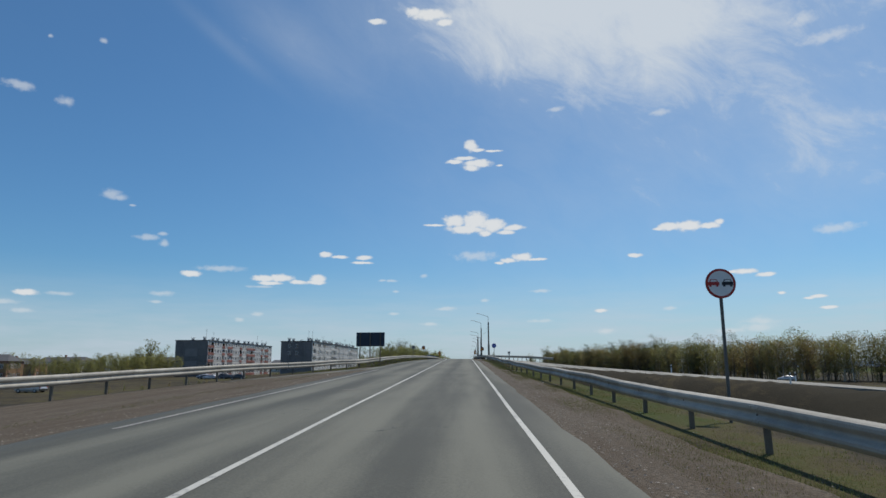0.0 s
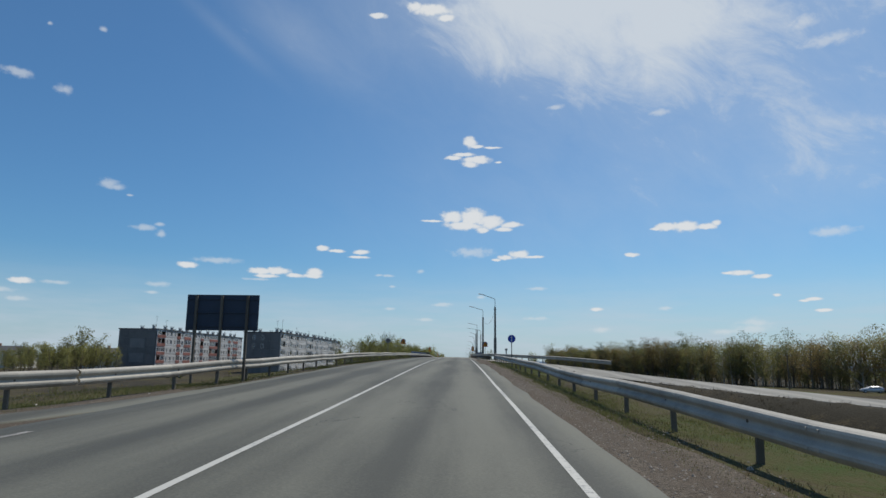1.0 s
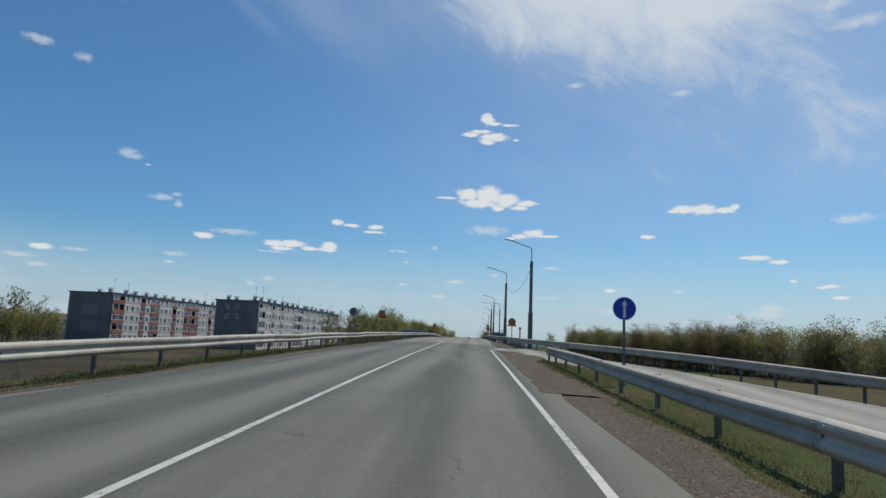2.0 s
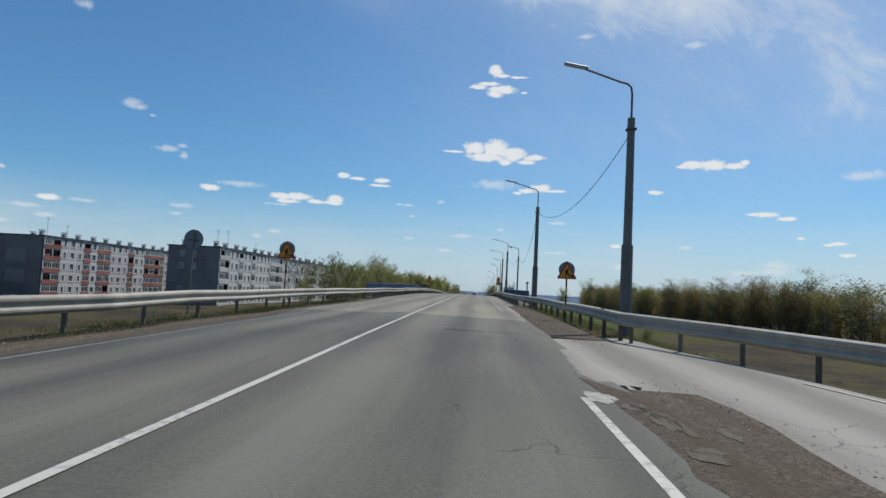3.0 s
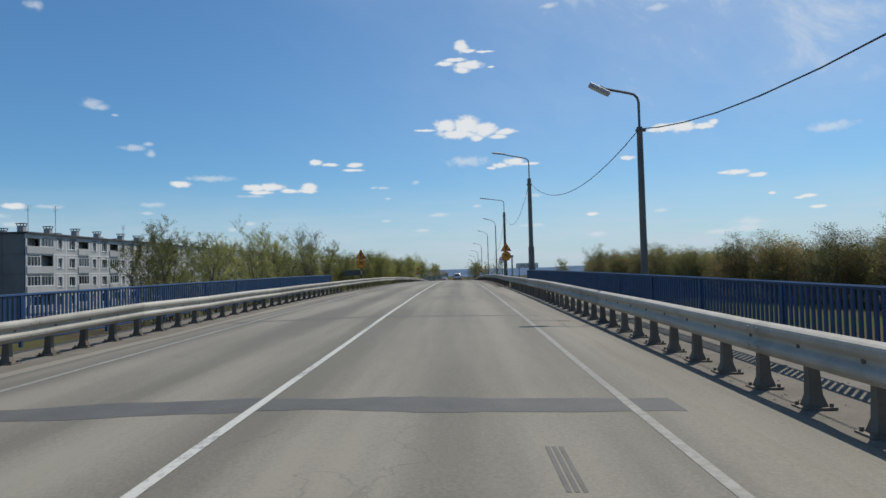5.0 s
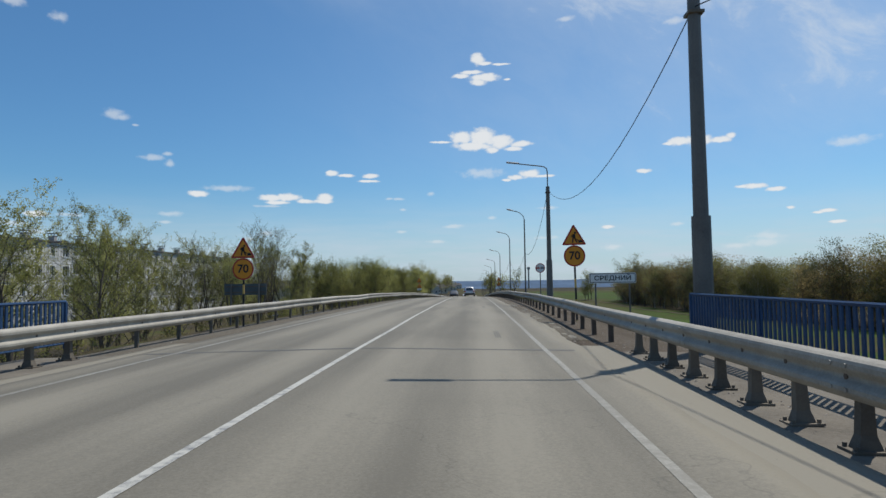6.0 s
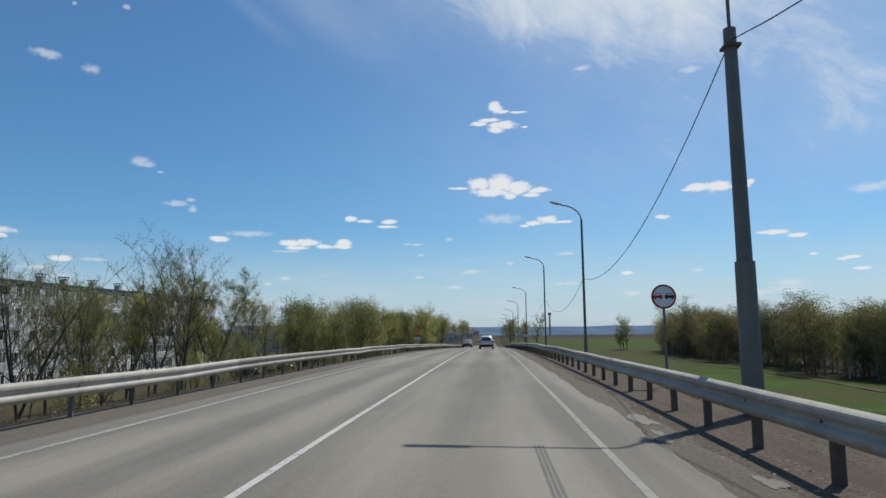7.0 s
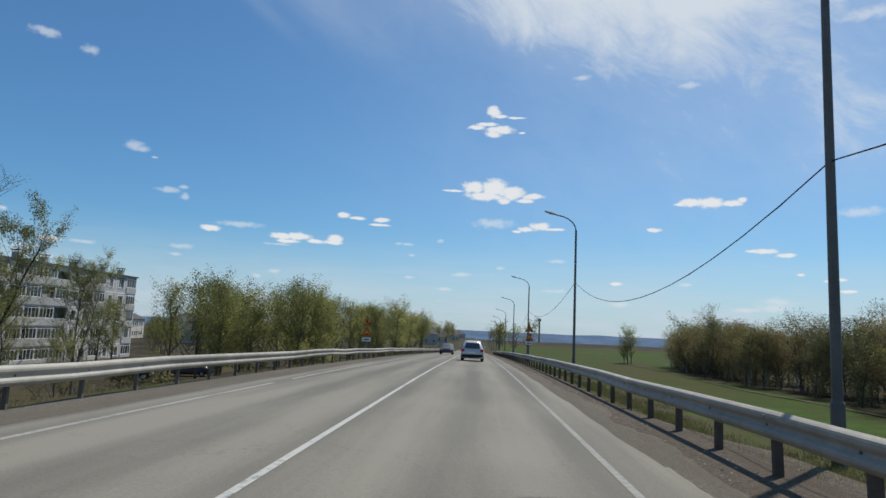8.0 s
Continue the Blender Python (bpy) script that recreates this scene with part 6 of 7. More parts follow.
def plant(kind, x, y, scale, turn, label, group, z=None, lean=0.0, wide=1.0):
    z = ground_z(x, y) if z is None else z
    t = thing("tree", label, "tree", group, m=pose(x, y, z - 0.05, lean, lean * 0.6, turn))
    wood, crown = kind
    s = Matrix.Diagonal((scale * wide, scale * wide, scale, 1))
    part("trunk", wood, t, m=s)
    if crown:
        part("crown", crown, t, m=s)
    return t


NEAR = [tree_meshes(40 + i, M["bark"], M["leaf"], height=12, spread=0.85, leaf=13, leaf_size=0.056, levels=3, base_r=0.16, branches=14, low=0.2, twig=0.009, rise=1.0, scatter=0.16) for i in range(4)]
BUSHY = [tree_meshes(80 + i, M["leaf_bark"], M["leaf"], height=10, spread=0.95, leaf=27, leaf_size=0.082, levels=2, base_r=0.15, branches=22, leaf_from=1, rise=1.05, scatter=0.42, segs=2, low=0.14) for i in range(4)]
FORKED = [tree_meshes(210 + i, M["bark"], M["leaf"], height=13.0, spread=0.85, leaf=(5, 4, 19, 15)[i], leaf_size=(0.045, 0.045, 0.055, 0.05)[i], levels=3, base_r=0.17, branches=12, bend=0.2, twig=0.010, reach=0.58, rise=1.3, low=0.1, scatter=0.2, stems=(2, 3, 2, 2)[i]) for i in range(4)]
TINTS = ("leaf_wood", "leaf_rust", "leaf_grey")
WOOD = [tree_meshes(100 + i, M["birch"] if i % 3 == 0 else M["bark"], M[TINTS[i % 3]], height=11.0, spread=0.98, leaf=(16, 12, 17)[i % 3], leaf_size=0.082, levels=2, base_r=0.10, branches=26, leaf_from=1, bend=0.15, low=0.16, rise=1.1, scatter=0.38, segs=2, reach=0.5) for i in range(6)]
WOOD_LITE = [tree_meshes(130 + i, M["birch"] if i % 3 == 0 else M["bark"], M[TINTS[i % 3]], height=11.0, spread=0.98, reach=0.5, leaf=(21, 16, 21)[i % 3], leaf_size=0.135, levels=1, base_r=0.10, branches=26, leaf_from=1, bend=0.15, low=0.14, segs=2, rise=1.1, scatter=0.55) for i in range(6)]
BUSHY_LITE = [tree_meshes(150 + i, M["bark"], M["leaf_wood"], height=10, spread=1.0, leaf=11, leaf_size=0.22, levels=1, base_r=0.15, branches=30, leaf_from=1, low=0.15, segs=2, scatter=0.6) for i in range(4)]
SHRUB = [tree_meshes(170 + i, M["bark"], M[("leaf_rust", "leaf_wood", "leaf_grey")[i]], height=3.2, spread=1.0, leaf=8, leaf_size=0.11, scatter=0.34, levels=1, base_r=0.04, branches=16, leaf_from=1, low=0.05, segs=2) for i in range(3)]


class Grove:
    """Gathers trees that nobody could pick apart into one mesh."""

    def __init__(self):
        self.rows = []

    def add(self, kind, x, y, scale, turn, wide=1.0):
        self.rows.append((kind, Matrix.Translation((x, y, ground_z(x, y) - 0.05)) @ Matrix.Rotation(radians(turn), 4, "Z") @ Matrix.Diagonal((scale * wide, scale * wide, scale, 1))))

    def build(self, name, label, mats):
        co, idx, mi, size, base = [], [], [], [], 0
        cache = {}
        for kind, m in self.rows:
            for me in kind:
                if me is None:
                    continue
                if me.name not in cache:
                    v = np.empty(len(me.vertices) * 3, np.float32)
                    me.vertices.foreach_get("co", v)
                    l = np.empty(len(me.loops), np.int32)
                    me.loops.foreach_get("vertex_index", l)
                    n = len(me.loops) // len(me.polygons)
                    cache[me.name] = (v.reshape(-1, 3), l, n, mats.index(me.materials[0]))
                v, l, n, k = cache[me.name]
                a = np.array(m)
                co.append(v @ a[:3, :3].T.astype(np.float32) + a[:3, 3].astype(np.float32))
                idx.append(l + base)
                mi.append(np.full(len(l) // n, k, np.int32))
                size.append(np.full(len(l) // n, n, np.int32))
                base += len(v)
        co, idx, mi, size = np.concatenate(co), np.concatenate(idx), np.concatenate(mi), np.concatenate(size)
        me = bpy.data.meshes.new(name)
        me.vertices.add(len(co))
        me.vertices.foreach_set("co", co.ravel())
        me.loops.add(idx.size)
        me.loops.foreach_set("vertex_index", idx.astype(np.int32))
        me.polygons.add(len(size))
        me.polygons.foreach_set("loop_start", (np.cumsum(size) - size).astype(np.int32))
        me.polygons.foreach_set("material_index", mi)
        for q in mats:
            me.materials.append(q)
        me.update(calc_edges=True)
        solid(name, me, label=label, category="trees", kind="stuff")


rnd = random.Random(11)
# belt of trees below the embankment past the bridge
LEFT = "young-leaved tree below the road embankment"
BARE = "tall tree with bare twigs and few young leaves"


def village_gap(x, y):
    """Clearing between the bare trees and the leafy belt, with the village behind."""
    d = -22 - x
    return x > -110 and 296.5 + 1.86 * d < y < 308.5 + 2.1 * d


def open_view(x, y):
    """Keeps the gap in the belt through which the blocks are seen from the bridge."""
    return x > 2 - 0.42 * (y - 152)


for x, y, k, s in ((-17, 214, 0, 0.85), (-22, 219, 1, 0.92), (-14.5, 225, 2, 0.8), (-26, 228, 3, 0.9), (-19, 232, 0, 0.9), (-31, 236, 1, 0.95), (-24, 241, 2, 0.95), (-15, 243, 3, 0.72),
                   (-29, 248, 0, 0.9), (-35, 244, 1, 0.9), (-17, 205, 2, 0.8), (-14, 219, 3, 0.75), (-20, 224, 1, 0.9), (-27, 236, 0, 0.9), (-21, 246, 3, 0.85)):
    plant(NEAR[k], x, y, s * rnd.uniform(0.82, 0.92), rnd.uniform(0, 360), LEFT, "trees below the embankment")
for x, y, k, top, turn in ((-24.0, 260.4, 1, 10.2, 20), (-24.6, 267.5, 3, 8.0, 130), (-24.0, 275.2, 0, 13.0, 200), (-24.2, 280.2, 1, 13.3, 70), (-24.0, 286.0, 2, 11.7, 120), (-24.0, 294.6, 3, 9.2, 300),
                           (-29.5, 263.0, 0, 9.0, 250), (-30.5, 272.0, 3, 9.5, 10), (-31.0, 284.0, 2, 9.6, 220), (-33.0, 291.0, 3, 9.0, 80), (-27.0, 269.5, 3, 7.6, 170), (-27.5, 290.0, 2, 8.6, 45), (-28.0, 278.0, 2, 10.0, 330)):
    base = ground_z(x, y)
    plant(FORKED[k], x, y, (top - base) / max(v.co.z for v in FORKED[k][0].vertices), turn, BARE, "trees below the embankment")
for x, y, k, s in ((-22, 262, 0, 0.4), (-25, 270, 1, 0.45), (-21, 276, 2, 0.38), (-23, 284, 3, 0.42), (-19, 268, 2, 0.3), (-18, 286, 3, 0.3), (-34, 275, 0, 0.5), (-30, 254, 3, 0.5), (-33, 264, 2, 0.5), (-28, 287, 3, 0.6), (-34, 281, 2, 0.6), (-27, 273, 1, 0.55), (-29, 281, 0, 0.6), (-30, 294, 2, 0.62), (-26, 291, 1, 0.55), (-33, 299, 3, 0.6),
                   (-22, 290, 1, 0.45), (-26, 297, 0, 0.42), (-32, 296, 1, 0.5), (-25.5, 249, 0, 0.74), (-28, 253, 1, 0.78), (-31.5, 256.5, 2, 0.82), (-23.5, 246.5, 3, 0.58)):
    if not village_gap(x, y):
        plant(NEAR[k], x, y, s, rnd.uniform(0, 360), LEFT, "trees below the embankment")
for i in range(10):
    x, y = -38 - rnd.uniform(0, 16), 330 + i * 9 + rnd.uniform(-3, 3)
    if village_gap(x, y):
        continue
    plant(BUSHY[i % 4], x, y, rnd.uniform(0.75, 0.95), rnd.uniform(0, 360), "dense young-leaved tree behind the roadside belt", "roadside belt trees")
for x, y, k, s in ((-22.0, 313.0, 2, 0.86), (-19.5, 315, 3, 0.84), (-24.5, 319, 0, 0.9), (-26, 323, 0, 0.95), (-22, 320, 1, 0.92), (-25, 327, 2, 1.0), (-20, 325, 3, 0.93), (-23.5, 330, 0, 1.0), (-18, 331, 1, 0.95)):
    plant(BUSHY[k], x, y, s, rnd.uniform(0, 360), "dense young-leaved tree in the roadside belt", "roadside belt trees")
for i in range(54):
    y = 319 + i * 2.75 + rnd.uniform(-2, 2)
    x = -12.5 - abs(rnd.gauss(0, 8)) - (0 if i % 2 else 6)
    plant(BUSHY[i % 4], x, y, rnd.uniform(0.93, 1.11), rnd.uniform(0, 360), "dense young-leaved tree in the roadside belt", "roadside belt trees")
for i in range(34):
    x, y = -36 - rnd.uniform(0, 9), 236 + i * 2.2 + rnd.uniform(-2, 2)
    if open_view(x - 3, y) and y < 262:
        plant(BUSHY[i % 4], x, y, rnd.uniform(0.55, 0.8), rnd.uniform(0, 360), "dense young-leaved tree by the apartment block", "trees by the blocks")
# bushes on the slope
for i in range(30):
    y = 212 + i * 7 + rnd.uniform(-3, 3)
    plant(BUSHY_LITE[i % 4], -10.5 - rnd.uniform(0, 2.5), y, rnd.uniform(0.16, 0.3), rnd.uniform(0, 360), "low leafy bush on the embankment slope", "slope bushes")
grove = Grove()
for i in range(80):
    x, y = rnd.uniform(-260, -112), rnd.uniform(150, 420)
    grove.add(BUSHY_LITE[i % 4], x, y, rnd.uniform(0.5, 0.95), rnd.uniform(0, 360))
for i in range(70):
    grove.add(BUSHY_LITE[i % 4], -rnd.uniform(18, 120), rnd.uniform(540, 940), rnd.uniform(0.5, 1.0), rnd.uniform(0, 360))
for i in range(70):
    y = rnd.uniform(190, 262)
    grove.add(BUSHY_LITE[i % 4], -0.47 * y - rnd.uniform(2, 45), y, rnd.uniform(0.35, 0.75), rnd.uniform(0, 360))
for i in range(40):
    y = rnd.uniform(215, 285)
    grove.add(BUSHY_LITE[i % 4], -0.70 * (y - 92) - 3 - rnd.uniform(0, 30), y, rnd.uniform(0.5, 0.85), rnd.uniform(0, 360))
for i in range(34):
    grove.add(BUSHY_LITE[i % 4], rnd.choice((-16, -22, -30, 14, 19, 26)) + rnd.uniform(-3, 3), rnd.uniform(480, 860), rnd.uniform(0.85, 1.3), rnd.uniform(0, 360))
for i in range(26):
    d = 34 + 62 * i / 26
    grove.add(BUSHY_LITE[i % 4], -22 - d, 303 + 1.98 * d + rnd.uniform(-7, 7), rnd.uniform(0.4, 0.68), rnd.uniform(0, 360))
scrub = Grove()
for i in range(70):
    scrub.add(SHRUB[i % 3], -rnd.uniform(11, 60), rnd.uniform(60, 215), rnd.uniform(0.2, 0.5), rnd.uniform(0, 360))
scrub.build("scrub", "low dry bushes on the waste ground beside the embankment", [M["bark"], M["leaf_wood"], M["leaf_rust"], M["leaf_grey"]])
for x, y, k in ((-111, 230, 1.25), (-108, 233, 1.05), (-114, 228, 1.0), (-105, 231, 0.75), (-117, 234, 0.8)):
    grove.add(BUSHY_LITE[int(y) % 4], x, y, k, x * 7)
grove.build("village_trees", "many young-leaved trees among the village houses", [M["bark"], M["leaf_wood"]])

# ---- wood beyond the field ----
FRONT = (245, 400)
wood = Grove()


def edge_point(s):
    k = int(s)
    a, b = Vector(EDGE[k]), Vector(EDGE[k + 1])
    return a.lerp(b, s - k), Vector(((b - a).y, -(b - a).x)).normalized()


def stature(x, y):
    """Stands of taller and lower trees."""
    return 0.98 - 0.05 * max(0.0, min(1.0, (y - 200) / 120)) + 0.13 * noise.noise((x * 0.045, y * 0.045, 9.0)) + 0.15 * noise.noise((x * 0.2, y * 0.2, 4.0))


n_front = 0
for i in range(520):
    p, n = edge_point(rnd.random() * (len(EDGE) - 1.001))
    depth = rnd.random() ** 1.4 * 15
    q = p + n * depth + Vector((rnd.uniform(-2, 2), rnd.uniform(-2, 2)))
    sc = stature(q.x, q.y) * rnd.uniform(0.88, 1.1) * (1.0 if rnd.random() < 0.88 else 1.17)
    if depth < 9 and FRONT[0] < q.y < FRONT[1] and n_front < 150:
        n_front += 1
        plant(WOOD[i % 6], q.x, q.y, sc, rnd.uniform(0, 360), "tall slender tree with first olive leaves in a dense wood", "trees of the wood", wide=rnd.uniform(1.1, 1.45))
    else:
        wood.add(WOOD_LITE[i % 6], q.x, q.y, sc, rnd.uniform(0, 360), rnd.uniform(1.15, 1.6))
for i in range(150):
    p, n = edge_point(3.0 + rnd.random() * 4.5)
    q = p + n * rnd.uniform(4, 16)
    wood.add(WOOD_LITE[i % 6], q.x, q.y, stature(q.x, q.y) * rnd.uniform(0.8, 1.0), rnd.uniform(0, 360), rnd.uniform(1.3, 1.7))
for i in range(170):
    p, n = edge_point(rnd.random() * 4.2)
    q = p + n * rnd.uniform(2, 13)
    wood.add(WOOD_LITE[i % 6], q.x, q.y, stature(q.x, q.y) * rnd.uniform(0.85, 1.05), rnd.uniform(0, 360), rnd.uniform(1.15, 1.6))
for i in range(420):
    p, n = edge_point(rnd.random() * (len(EDGE) - 1.001))
    q = p + n * (1.0 + rnd.random() ** 2 * 24)
    wood.add(SHRUB[i % 3], q.x, q.y, rnd.uniform(0.7, 1.7), rnd.uniform(0, 360))
wood.build("woodland", "dense spring wood of slender trees and undergrowth", [M["birch"], M["bark"], M["leaf_wood"], M["leaf_rust"], M["leaf_grey"]])
plant(BUSHY[1], 48, 455, 1.05, 40, "lone leafy tree standing in the green field", "field trees")
plant(BUSHY[2], 46.2, 452, 0.7, 140, "lone leafy tree standing in the green field", "field trees")
plant(BUSHY[0], 49.5, 457, 0.9, 200, "lone leafy tree standing in the green field", "field trees")
plant(WOOD[2], 17.5, 166, 0.38, 20, "young birch standing beside the bridge", "field trees")


# ---- cars ----
def car(x, y, turn, paint, label, suv=True, k=1.0):
    z = surface(x, y) + (0.024 if abs(x) < 4 else 0.0) if abs(x) < 6 else ground_z(x, y)
    r = thing("car", label, "car", "cars", m=pose(x, y, z, 0, 0, turn) @ Matrix.Diagonal((k, k, k, 1)))
    H = 1.62 if suv else 1.42
    # rows along the length: y, half-width and height of sill, belt and roof
    rows = [(-2.1, 0.78, 0.42, 0.78, 0.80, 0.72), (-2.02, 0.86, 0.34, 0.95, 1.02, 0.66), (-1.75, 0.89, 0.26, 0.98, H - 0.12, 0.58), (-1.2, 0.90, 0.22, 0.98, H, 0.60), (0.0, 0.90, 0.22, 0.96, H - 0.02, 0.62),
            (0.55, 0.90, 0.22, 0.95, H - 0.12, 0.62), (1.15, 0.89, 0.22, 0.94, 1.0, 0.72), (1.85, 0.85, 0.28, 0.82, 0.86, 0.70), (2.1, 0.74, 0.36, 0.70, 0.72, 0.62)]
    s = Shape()
    for yy, w, zs, zb, zr, wr in rows:
        s.v += [(-w * 0.92, yy, zs), (-w, yy, (zs + zb) / 2), (-w * 0.98, yy, zb), (-wr, yy, zr - 0.03), (-wr * 0.6, yy, zr), (wr * 0.6, yy, zr), (wr, yy, zr - 0.03), (w * 0.98, yy, zb), (w, yy, (zs + zb) / 2), (w * 0.92, yy, zs)]
    n = 10
    for j in range(len(rows) - 1):
        for i in range(n):
            q = (i + 1) % n
            s.f.append((j * n + i, j * n + q, (j + 1) * n + q, (j + 1) * n + i))
    s.f += [list(range(n))[::-1], [(len(rows) - 1) * n + i for i in range(n)]]
    body = part("body", s.mesh("body", paint, True), r)
    gl = Shape()
    gl.add([(-0.60, -2.035, 1.04), (0.60, -2.035, 1.04), (0.53, -1.80, H - 0.16), (-0.53, -1.80, H - 0.16)], [(0, 1, 2, 3)])
    o = len(gl.v)
    gl.v += [(x_, y_ - 0.025, z_ - 0.01) for x_, y_, z_ in gl.v[:4]]
    gl.f += [(7, 6, 5, 4), (4, 5, 1, 0), (5, 6, 2, 1), (6, 7, 3, 2), (7, 4, 0, 3)]
    part("rear_window", gl, body, "dark tinted rear window", material=M["pane"])
    for sx in (-1, 1):
        q = Shape().add([(sx * 0.905, -1.55, 1.02), (sx * 0.905, 0.85, 1.0), (sx * 0.66, 0.40, H - 0.13), (sx * 0.635, -1.25, H - 0.10)], [(0, 1, 2, 3)])
        q.v += [(a - sx * 0.03, b, c) for a, b, c in q.v[:4]]
        q.f += [(7, 6, 5, 4), (4, 5, 1, 0), (5, 6, 2, 1), (6, 7, 3, 2), (7, 4, 0, 3)]
        part("side_window", q, body, material=M["pane"])
        part("tail_light", Shape().box(sx * 0.74 - 0.12, sx * 0.74 + 0.12, -2.13, -2.0, 0.76, 0.98, bevel=0.02), body, "red tail light", material=M["red"])
        part("headlight", Shape().box(sx * 0.60 - 0.14, sx * 0.60 + 0.14, 1.96, 2.10, 0.58, 0.72, bevel=0.02), body, "clear headlight", material=M["white"])
        part("mirror", Shape().box(sx * 1.0 - 0.09, sx * 1.0 + 0.09, 0.55, 0.68, 0.98, 1.12, bevel=0.03), body, material=paint)
        for wy in (-1.32, 1.32):
            w = part("wheel", Shape().tube([(sx * 0.66, wy, 0.33), (sx * 0.70, wy, 0.33), (sx * 0.86, wy, 0.33), (sx * 0.89, wy, 0.33)], [0.28, 0.33, 0.33, 0.28], 18), r, "black tyre", material=M["rubber"])
            part("rim", Shape().tube([(sx * 0.88, wy, 0.33), (sx * 0.905, wy, 0.33)], [0.21, 0.19], 12), w, "grey rim", material=M["lamp"])
    part("bumper", Shape().box(-0.82, 0.82, -2.16, -1.98, 0.36, 0.56, bevel=0.04), r, "dark rear bumper", material=M["rubber"])
    part("plate", Shape().box(-0.26, 0.26, -2.155, -2.10, 0.66, 0.77), r, "plain pale plate", material=M["white"])


car(1.75, 306, 0, M["car_white"], "silver-white crossover on the resurfaced road")
car(-1.9, 341, 180, M["car_dark"], "grey sedan in the opposite lane", False)
car(-35.2, 322.6, 105, M["car_blue"], "dark blue car parked on the low ground beside the trees", False)
car(-31.6, 329.0, 110, M["car_dark"], "dark grey car parked on the low ground beside the trees", False)
car(-1.9, 520, 180, M["car_white"], "white car far down the road", False)
for cx, cy, ct, cm, cs in ((-17.5, 292, 80, "car_dark", False), (-20.5, 297, 95, "car_dark", True), (-62, 96, 85, "car_white", True), (-88, 118, 95, "car_dark", False), (-70, 200, 90, "car_dark", False), (-78, 205, 90, "car_white", False), (-64, 190, 100, "car_dark", True), (-80, 206, 95, "car_dark", False), (-83, 212, 80, "car_white", False), (-77, 213, 95, "car_dark", True), (-74, 207, 85, "car_dark", False), (88, 178, 70, "car_white", False)):
    car(cx, cy, ct, M[cm], "car parked on the low ground off the road", cs)


# ---- verge: grass, stones, litter ----
def tufts(name, count, area, mat, hmin, hmax, seed, label, dens=None):
    r = random.Random(seed)
    s = Shape()
    made = 0
    while made < count:
        x, y = area(r)
        if noise.noise((x * 0.45, y * 0.18, seed)) < r.uniform(-0.35, 0.25):
            continue
        made += 1
        z = max(ground_z(x, y), surface(x, y) - 0.035 if abs(x) < 6.2 else -9)
        for _ in range(5):
            h = r.uniform(hmin, hmax)
            a = r.uniform(0, 6.28)
            w = 0.005 + h * 0.03
            ox, oy = x + r.gauss(0, 0.06), y + r.gauss(0, 0.06)
            lx, ly = r.gauss(0, 0.4) * h, r.gauss(0, 0.4) * h
            o = len(s.v)
            s.v += [(ox - w * math.cos(a), oy - w * math.sin(a), z - 0.02), (ox + w * math.cos(a), oy + w * math.sin(a), z - 0.02), (ox + lx, oy + ly, z + h)]
            s.f.append((o, o + 1, o + 2))
    solid(name, s.mesh(name, mat), label=label, category="grass", kind="stuff")


tufts("grass", 24000, lambda r: (5.2 + abs(r.gauss(1.3, 1.0)), r.uniform(0, 112)), M["grass"], 0.01, 0.042, 1, "short green grass along the gravel shoulder")
tufts("grass", 7000, lambda r: (-6.3 - abs(r.gauss(0.5, 2.2)), r.uniform(12, 62)), M["grass"], 0.03, 0.10, 12, "green grass beside the delineator post")
tufts("grass", 7000, lambda r: (6.2 + abs(r.gauss(0.4, 1.0)), r.uniform(124, 160)), M["grass"], 0.025, 0.09, 2, "green grass behind the guardrail")
tufts("grass", 9000, lambda r: (-5.05 - abs(r.gauss(0.5, 1.1)), r.uniform(58, 158)), M["grass"], 0.015, 0.07, 3, "green grass under the guardrail")
tufts("dry_grass", 3500, lambda r: (5.2 + abs(r.gauss(0.9, 0.9)), r.uniform(0, 112)), M["straw"], 0.012, 0.045, 6, "dry straw-coloured grass")
tufts("grass", 7000, lambda r: (6.3 + abs(r.gauss(0.6, 1.0)), r.uniform(262, 310)), M["grass"], 0.03, 0.10, 14, "green grass behind the guardrail past the bridge")
tufts("dry_grass", 5000, lambda r: (6.4 + abs(r.gauss(0.5, 1.2)), r.uniform(120, 300)), M["straw"], 0.03, 0.11, 4, "dry straw-coloured grass")
tufts("dry_grass", 4000, lambda r: (-6.4 - abs(r.gauss(0.5, 1.2)), r.uniform(100, 300)), M["straw"], 0.03, 0.11, 5, "dry straw-coloured grass")


def stones(name, count, area, smin, smax, seed, label):
    r = random.Random(seed)
    s = Shape()
    for _ in range(count):
        x, y = area(r)
        k = smin + (smax - smin) * r.random() ** 3
        z = (surface(x, y) - 0.028 if abs(x) < 6.0 and not BRIDGE[0] < y < BRIDGE[1] else ground_z(x, y) if not BRIDGE[0] < y < BRIDGE[1] else road_z(y) - 0.11 - 0.016 * max(0.0, abs(x) - 4.45))
        m = Matrix.Translation((x, y, z)) @ Matrix.Rotation(r.uniform(0, 6.28), 4, "Z") @ Matrix.Diagonal((k * r.uniform(0.8, 1.5), k, k * r.uniform(0.4, 0.8), 1))
        s.add([(-1, -0.7, 0), (0.8, -1, 0), (1, 0.8, 0), (-0.7, 1, 0), (-0.4, -0.4, 0.9), (0.5, -0.3, 1), (0.3, 0.5, 0.8)], [(0, 1, 5, 4), (1, 2, 6, 5), (2, 3, 6), (3, 0, 4, 6), (4, 5, 6)], m)
    solid(name, s.mesh(name, M["stone"]), label=label, category="gravel", kind="stuff")


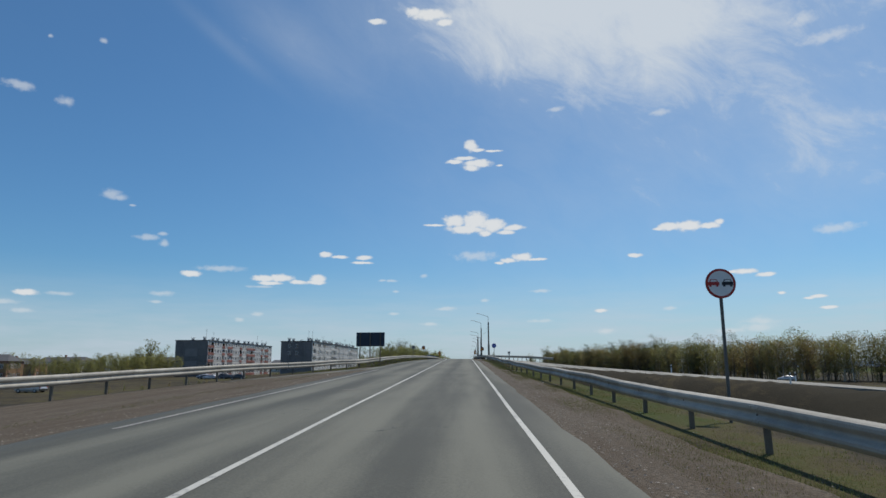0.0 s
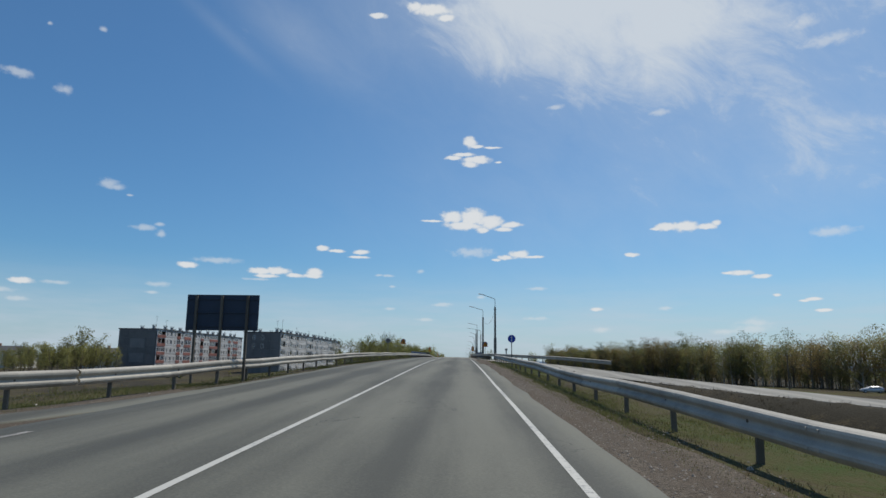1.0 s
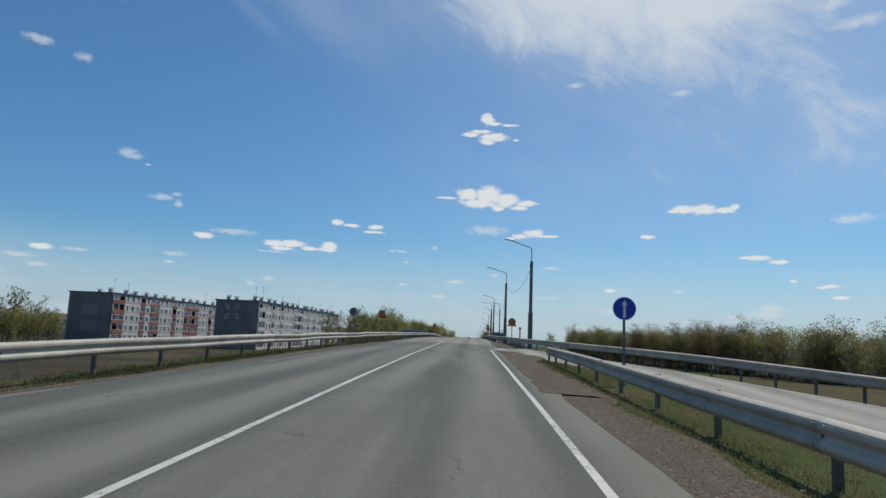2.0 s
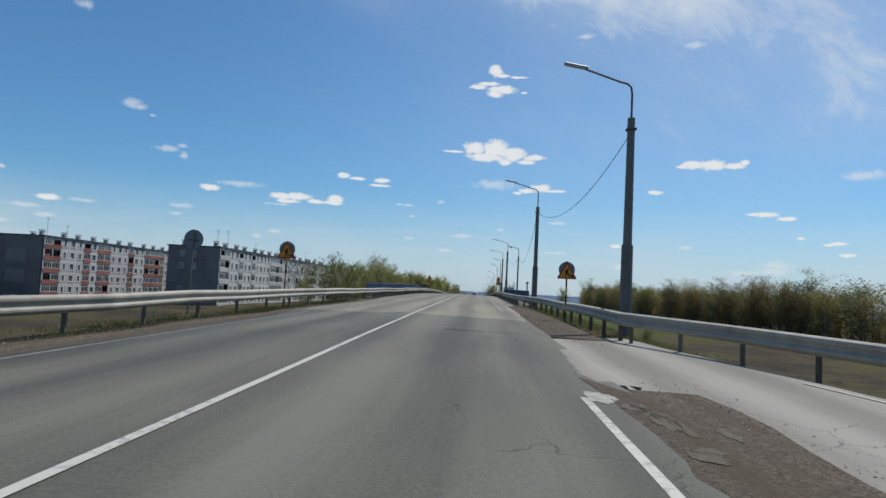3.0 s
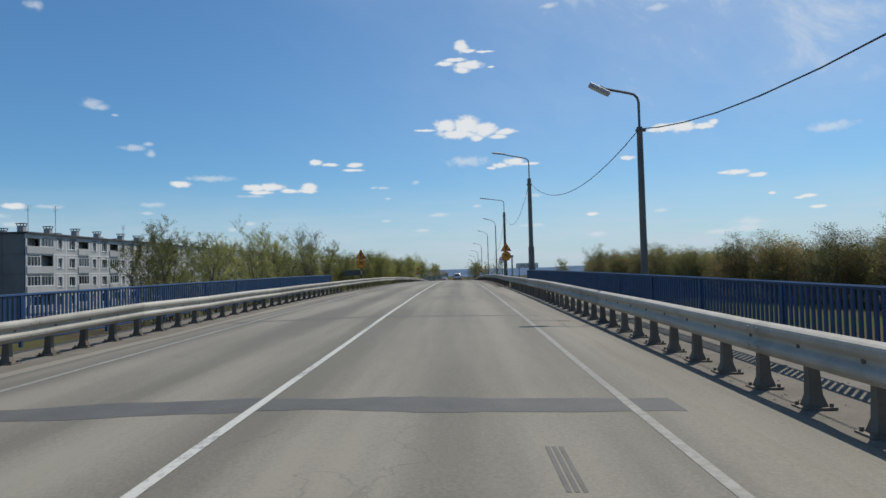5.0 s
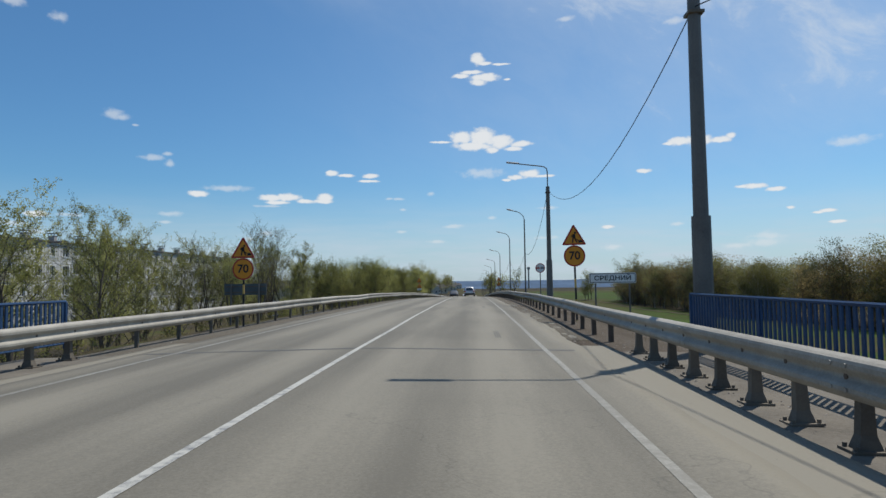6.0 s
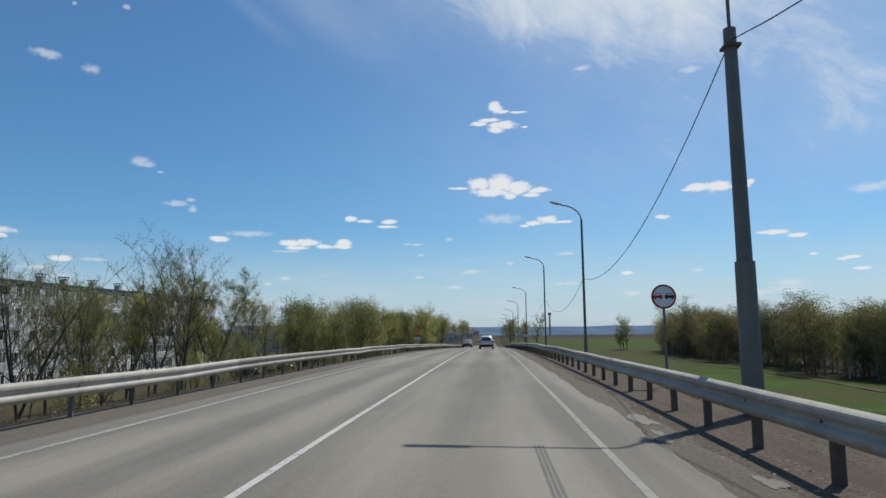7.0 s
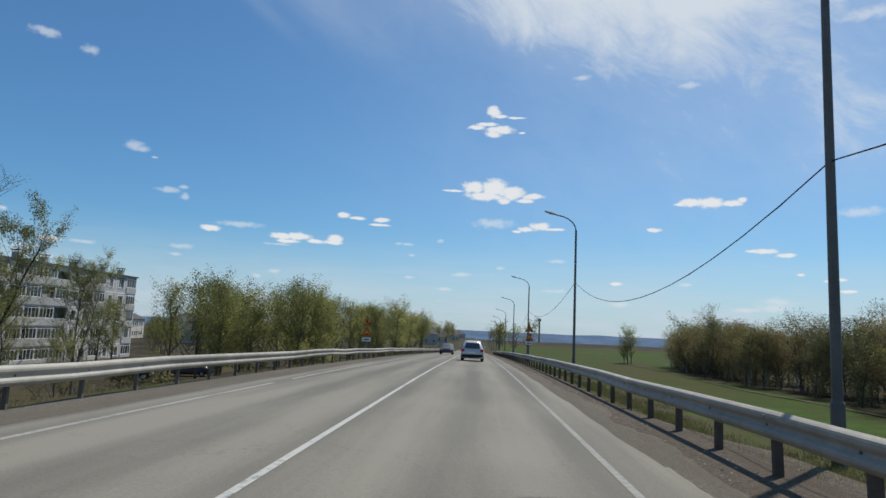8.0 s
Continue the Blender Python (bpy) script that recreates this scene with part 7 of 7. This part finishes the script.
stones("gravel", 12000, lambda r: (4.35 + abs(r.gauss(0.35, 0.7)), r.uniform(2, 118)), 0.006, 0.020, 7, "loose gravel on the bare shoulder")
stones("gravel", 7000, lambda r: (4.6 + abs(r.gauss(0.4, 0.8)), r.uniform(124, 300)), 0.006, 0.026, 8, "loose gravel by the guardrail")
stones("gravel", 3500, lambda r: (-4.5 - abs(r.gauss(0.4, 0.7)), r.uniform(6, 160)), 0.006, 0.02, 9, "loose gravel on the earth shoulder")


# pale field track between embankment and wood
def field_track():
    s = Shape()
    n = 120
    for i in range(n + 1):
        y = 306 + 150 * i / n
        x = 48.2 + 1.6 * math.sin(i * 0.085) - 6.0 * max(0.0, i / n - 0.75)
        for k in (-0.45, 0.45):
            w = k + 0.3 * noise.noise((y * 0.6, k, 0))
            s.v.append((x + w, y, max(ground_z(x + w + dx, y + dy) for dx in (-2, 0, 2) for dy in (-1.5, 0, 1.5)) + 0.05))
    for i in range(n):
        s.f.append((2 * i, 2 * i + 1, 2 * i + 3, 2 * i + 2))
    solid("field_track", s.mesh("field_track", M["gravel"], True), label="pale trodden track across the green field", category="track", kind="structure")


field_track()
tufts("dry_weeds", 6000, lambda r: (9.0 + abs(r.gauss(2, 4)), r.uniform(12, 92)), M["weed"], 0.03, 0.13, 21, "dark dead weeds and stalks on the field below the slip road")


# ---- small posts out on the field ----
def utility_pole(x, y, h):
    r = thing("utility_pole", "weathered wooden utility pole with a short crossarm", "utility pole", m=pose(x, y, ground_z(x, y)))
    part("pole", Shape().tube([(0, 0, -0.5), (0, 0, h)], [0.15, 0.11], 9), r, material=M["bark"])
    part("crossarm", Shape().box(-0.8, 0.8, -0.16, -0.08, h - 0.55, h - 0.43, bevel=0.015), r, material=M["bark"])
    for k in (-0.7, 0.0, 0.7):
        part("insulator", Shape().tube([(k, -0.12, h - 0.43), (k, -0.12, h - 0.36), (k, -0.12, h - 0.28)], [0.04, 0.06, 0.035], 8), r, material=M["white"])


utility_pole(76.6, 189.0, 8.0)


def ramp_marker(s, off):
    p, q = ramp_point(s), ramp_point(s + 0.1)
    d = Vector((q.x - p.x, q.y - p.y, 0)).normalized()
    v = p + Vector((-d.y, d.x, 0)) * off
    r = thing("delineator_post", "small white delineator post beside the slip road", "marker post", "posts of the slip road", m=pose(v.x, v.y, ground_z(v.x, v.y), 0, 0, 30))
    part("post", Shape().box(-0.06, 0.06, -0.03, 0.03, -0.25, 0.9, bevel=0.012), r, material=M["white"])
    part("band", Shape().box(-0.064, 0.064, -0.034, 0.034, 0.6, 0.76), r, "black band", material=M["black"])


for s_, off_ in ((6.4, 3.1), (7.3, 3.0), (7.4, -3.0), (8.2, 3.0), (8.4, -3.0), (9.2, 3.0), (9.5, -3.0)):
    ramp_marker(s_, off_)


# litter on the shoulder
def scraps():
    r = random.Random(77)
    for i in range(14):
        x, y = r.choice((1, -1)) * (5.6 + abs(r.gauss(0, 0.7))), r.uniform(10, 265)
        if BRIDGE[0] - 1 < y < BRIDGE[1] + 1:
            continue
        k = r.uniform(0.02, 0.05)
        z = max(ground_z(x, y), surface(x, y) - 0.03 if abs(x) < 6 else -9)
        q = Shape().add([(-k, -k, 0), (k, -k * 0.8, 0), (k * 0.9, k, 0), (-k * 0.7, k, 0), (-k * 0.6, -k * 0.5, k), (k * 0.7, -k * 0.4, k * 0.7), (k * 0.4, k * 0.6, k * 0.9)],
                        [(0, 1, 5, 4), (1, 2, 6, 5), (2, 3, 6), (3, 0, 4, 6), (4, 5, 6)], pose(x, y, z, 0, 0, r.uniform(0, 360)))
        solid("litter", q.mesh("litter", M["litter"]), label="crumpled pale scrap of litter on the verge", category="litter", group="litter on the verge")


scraps()
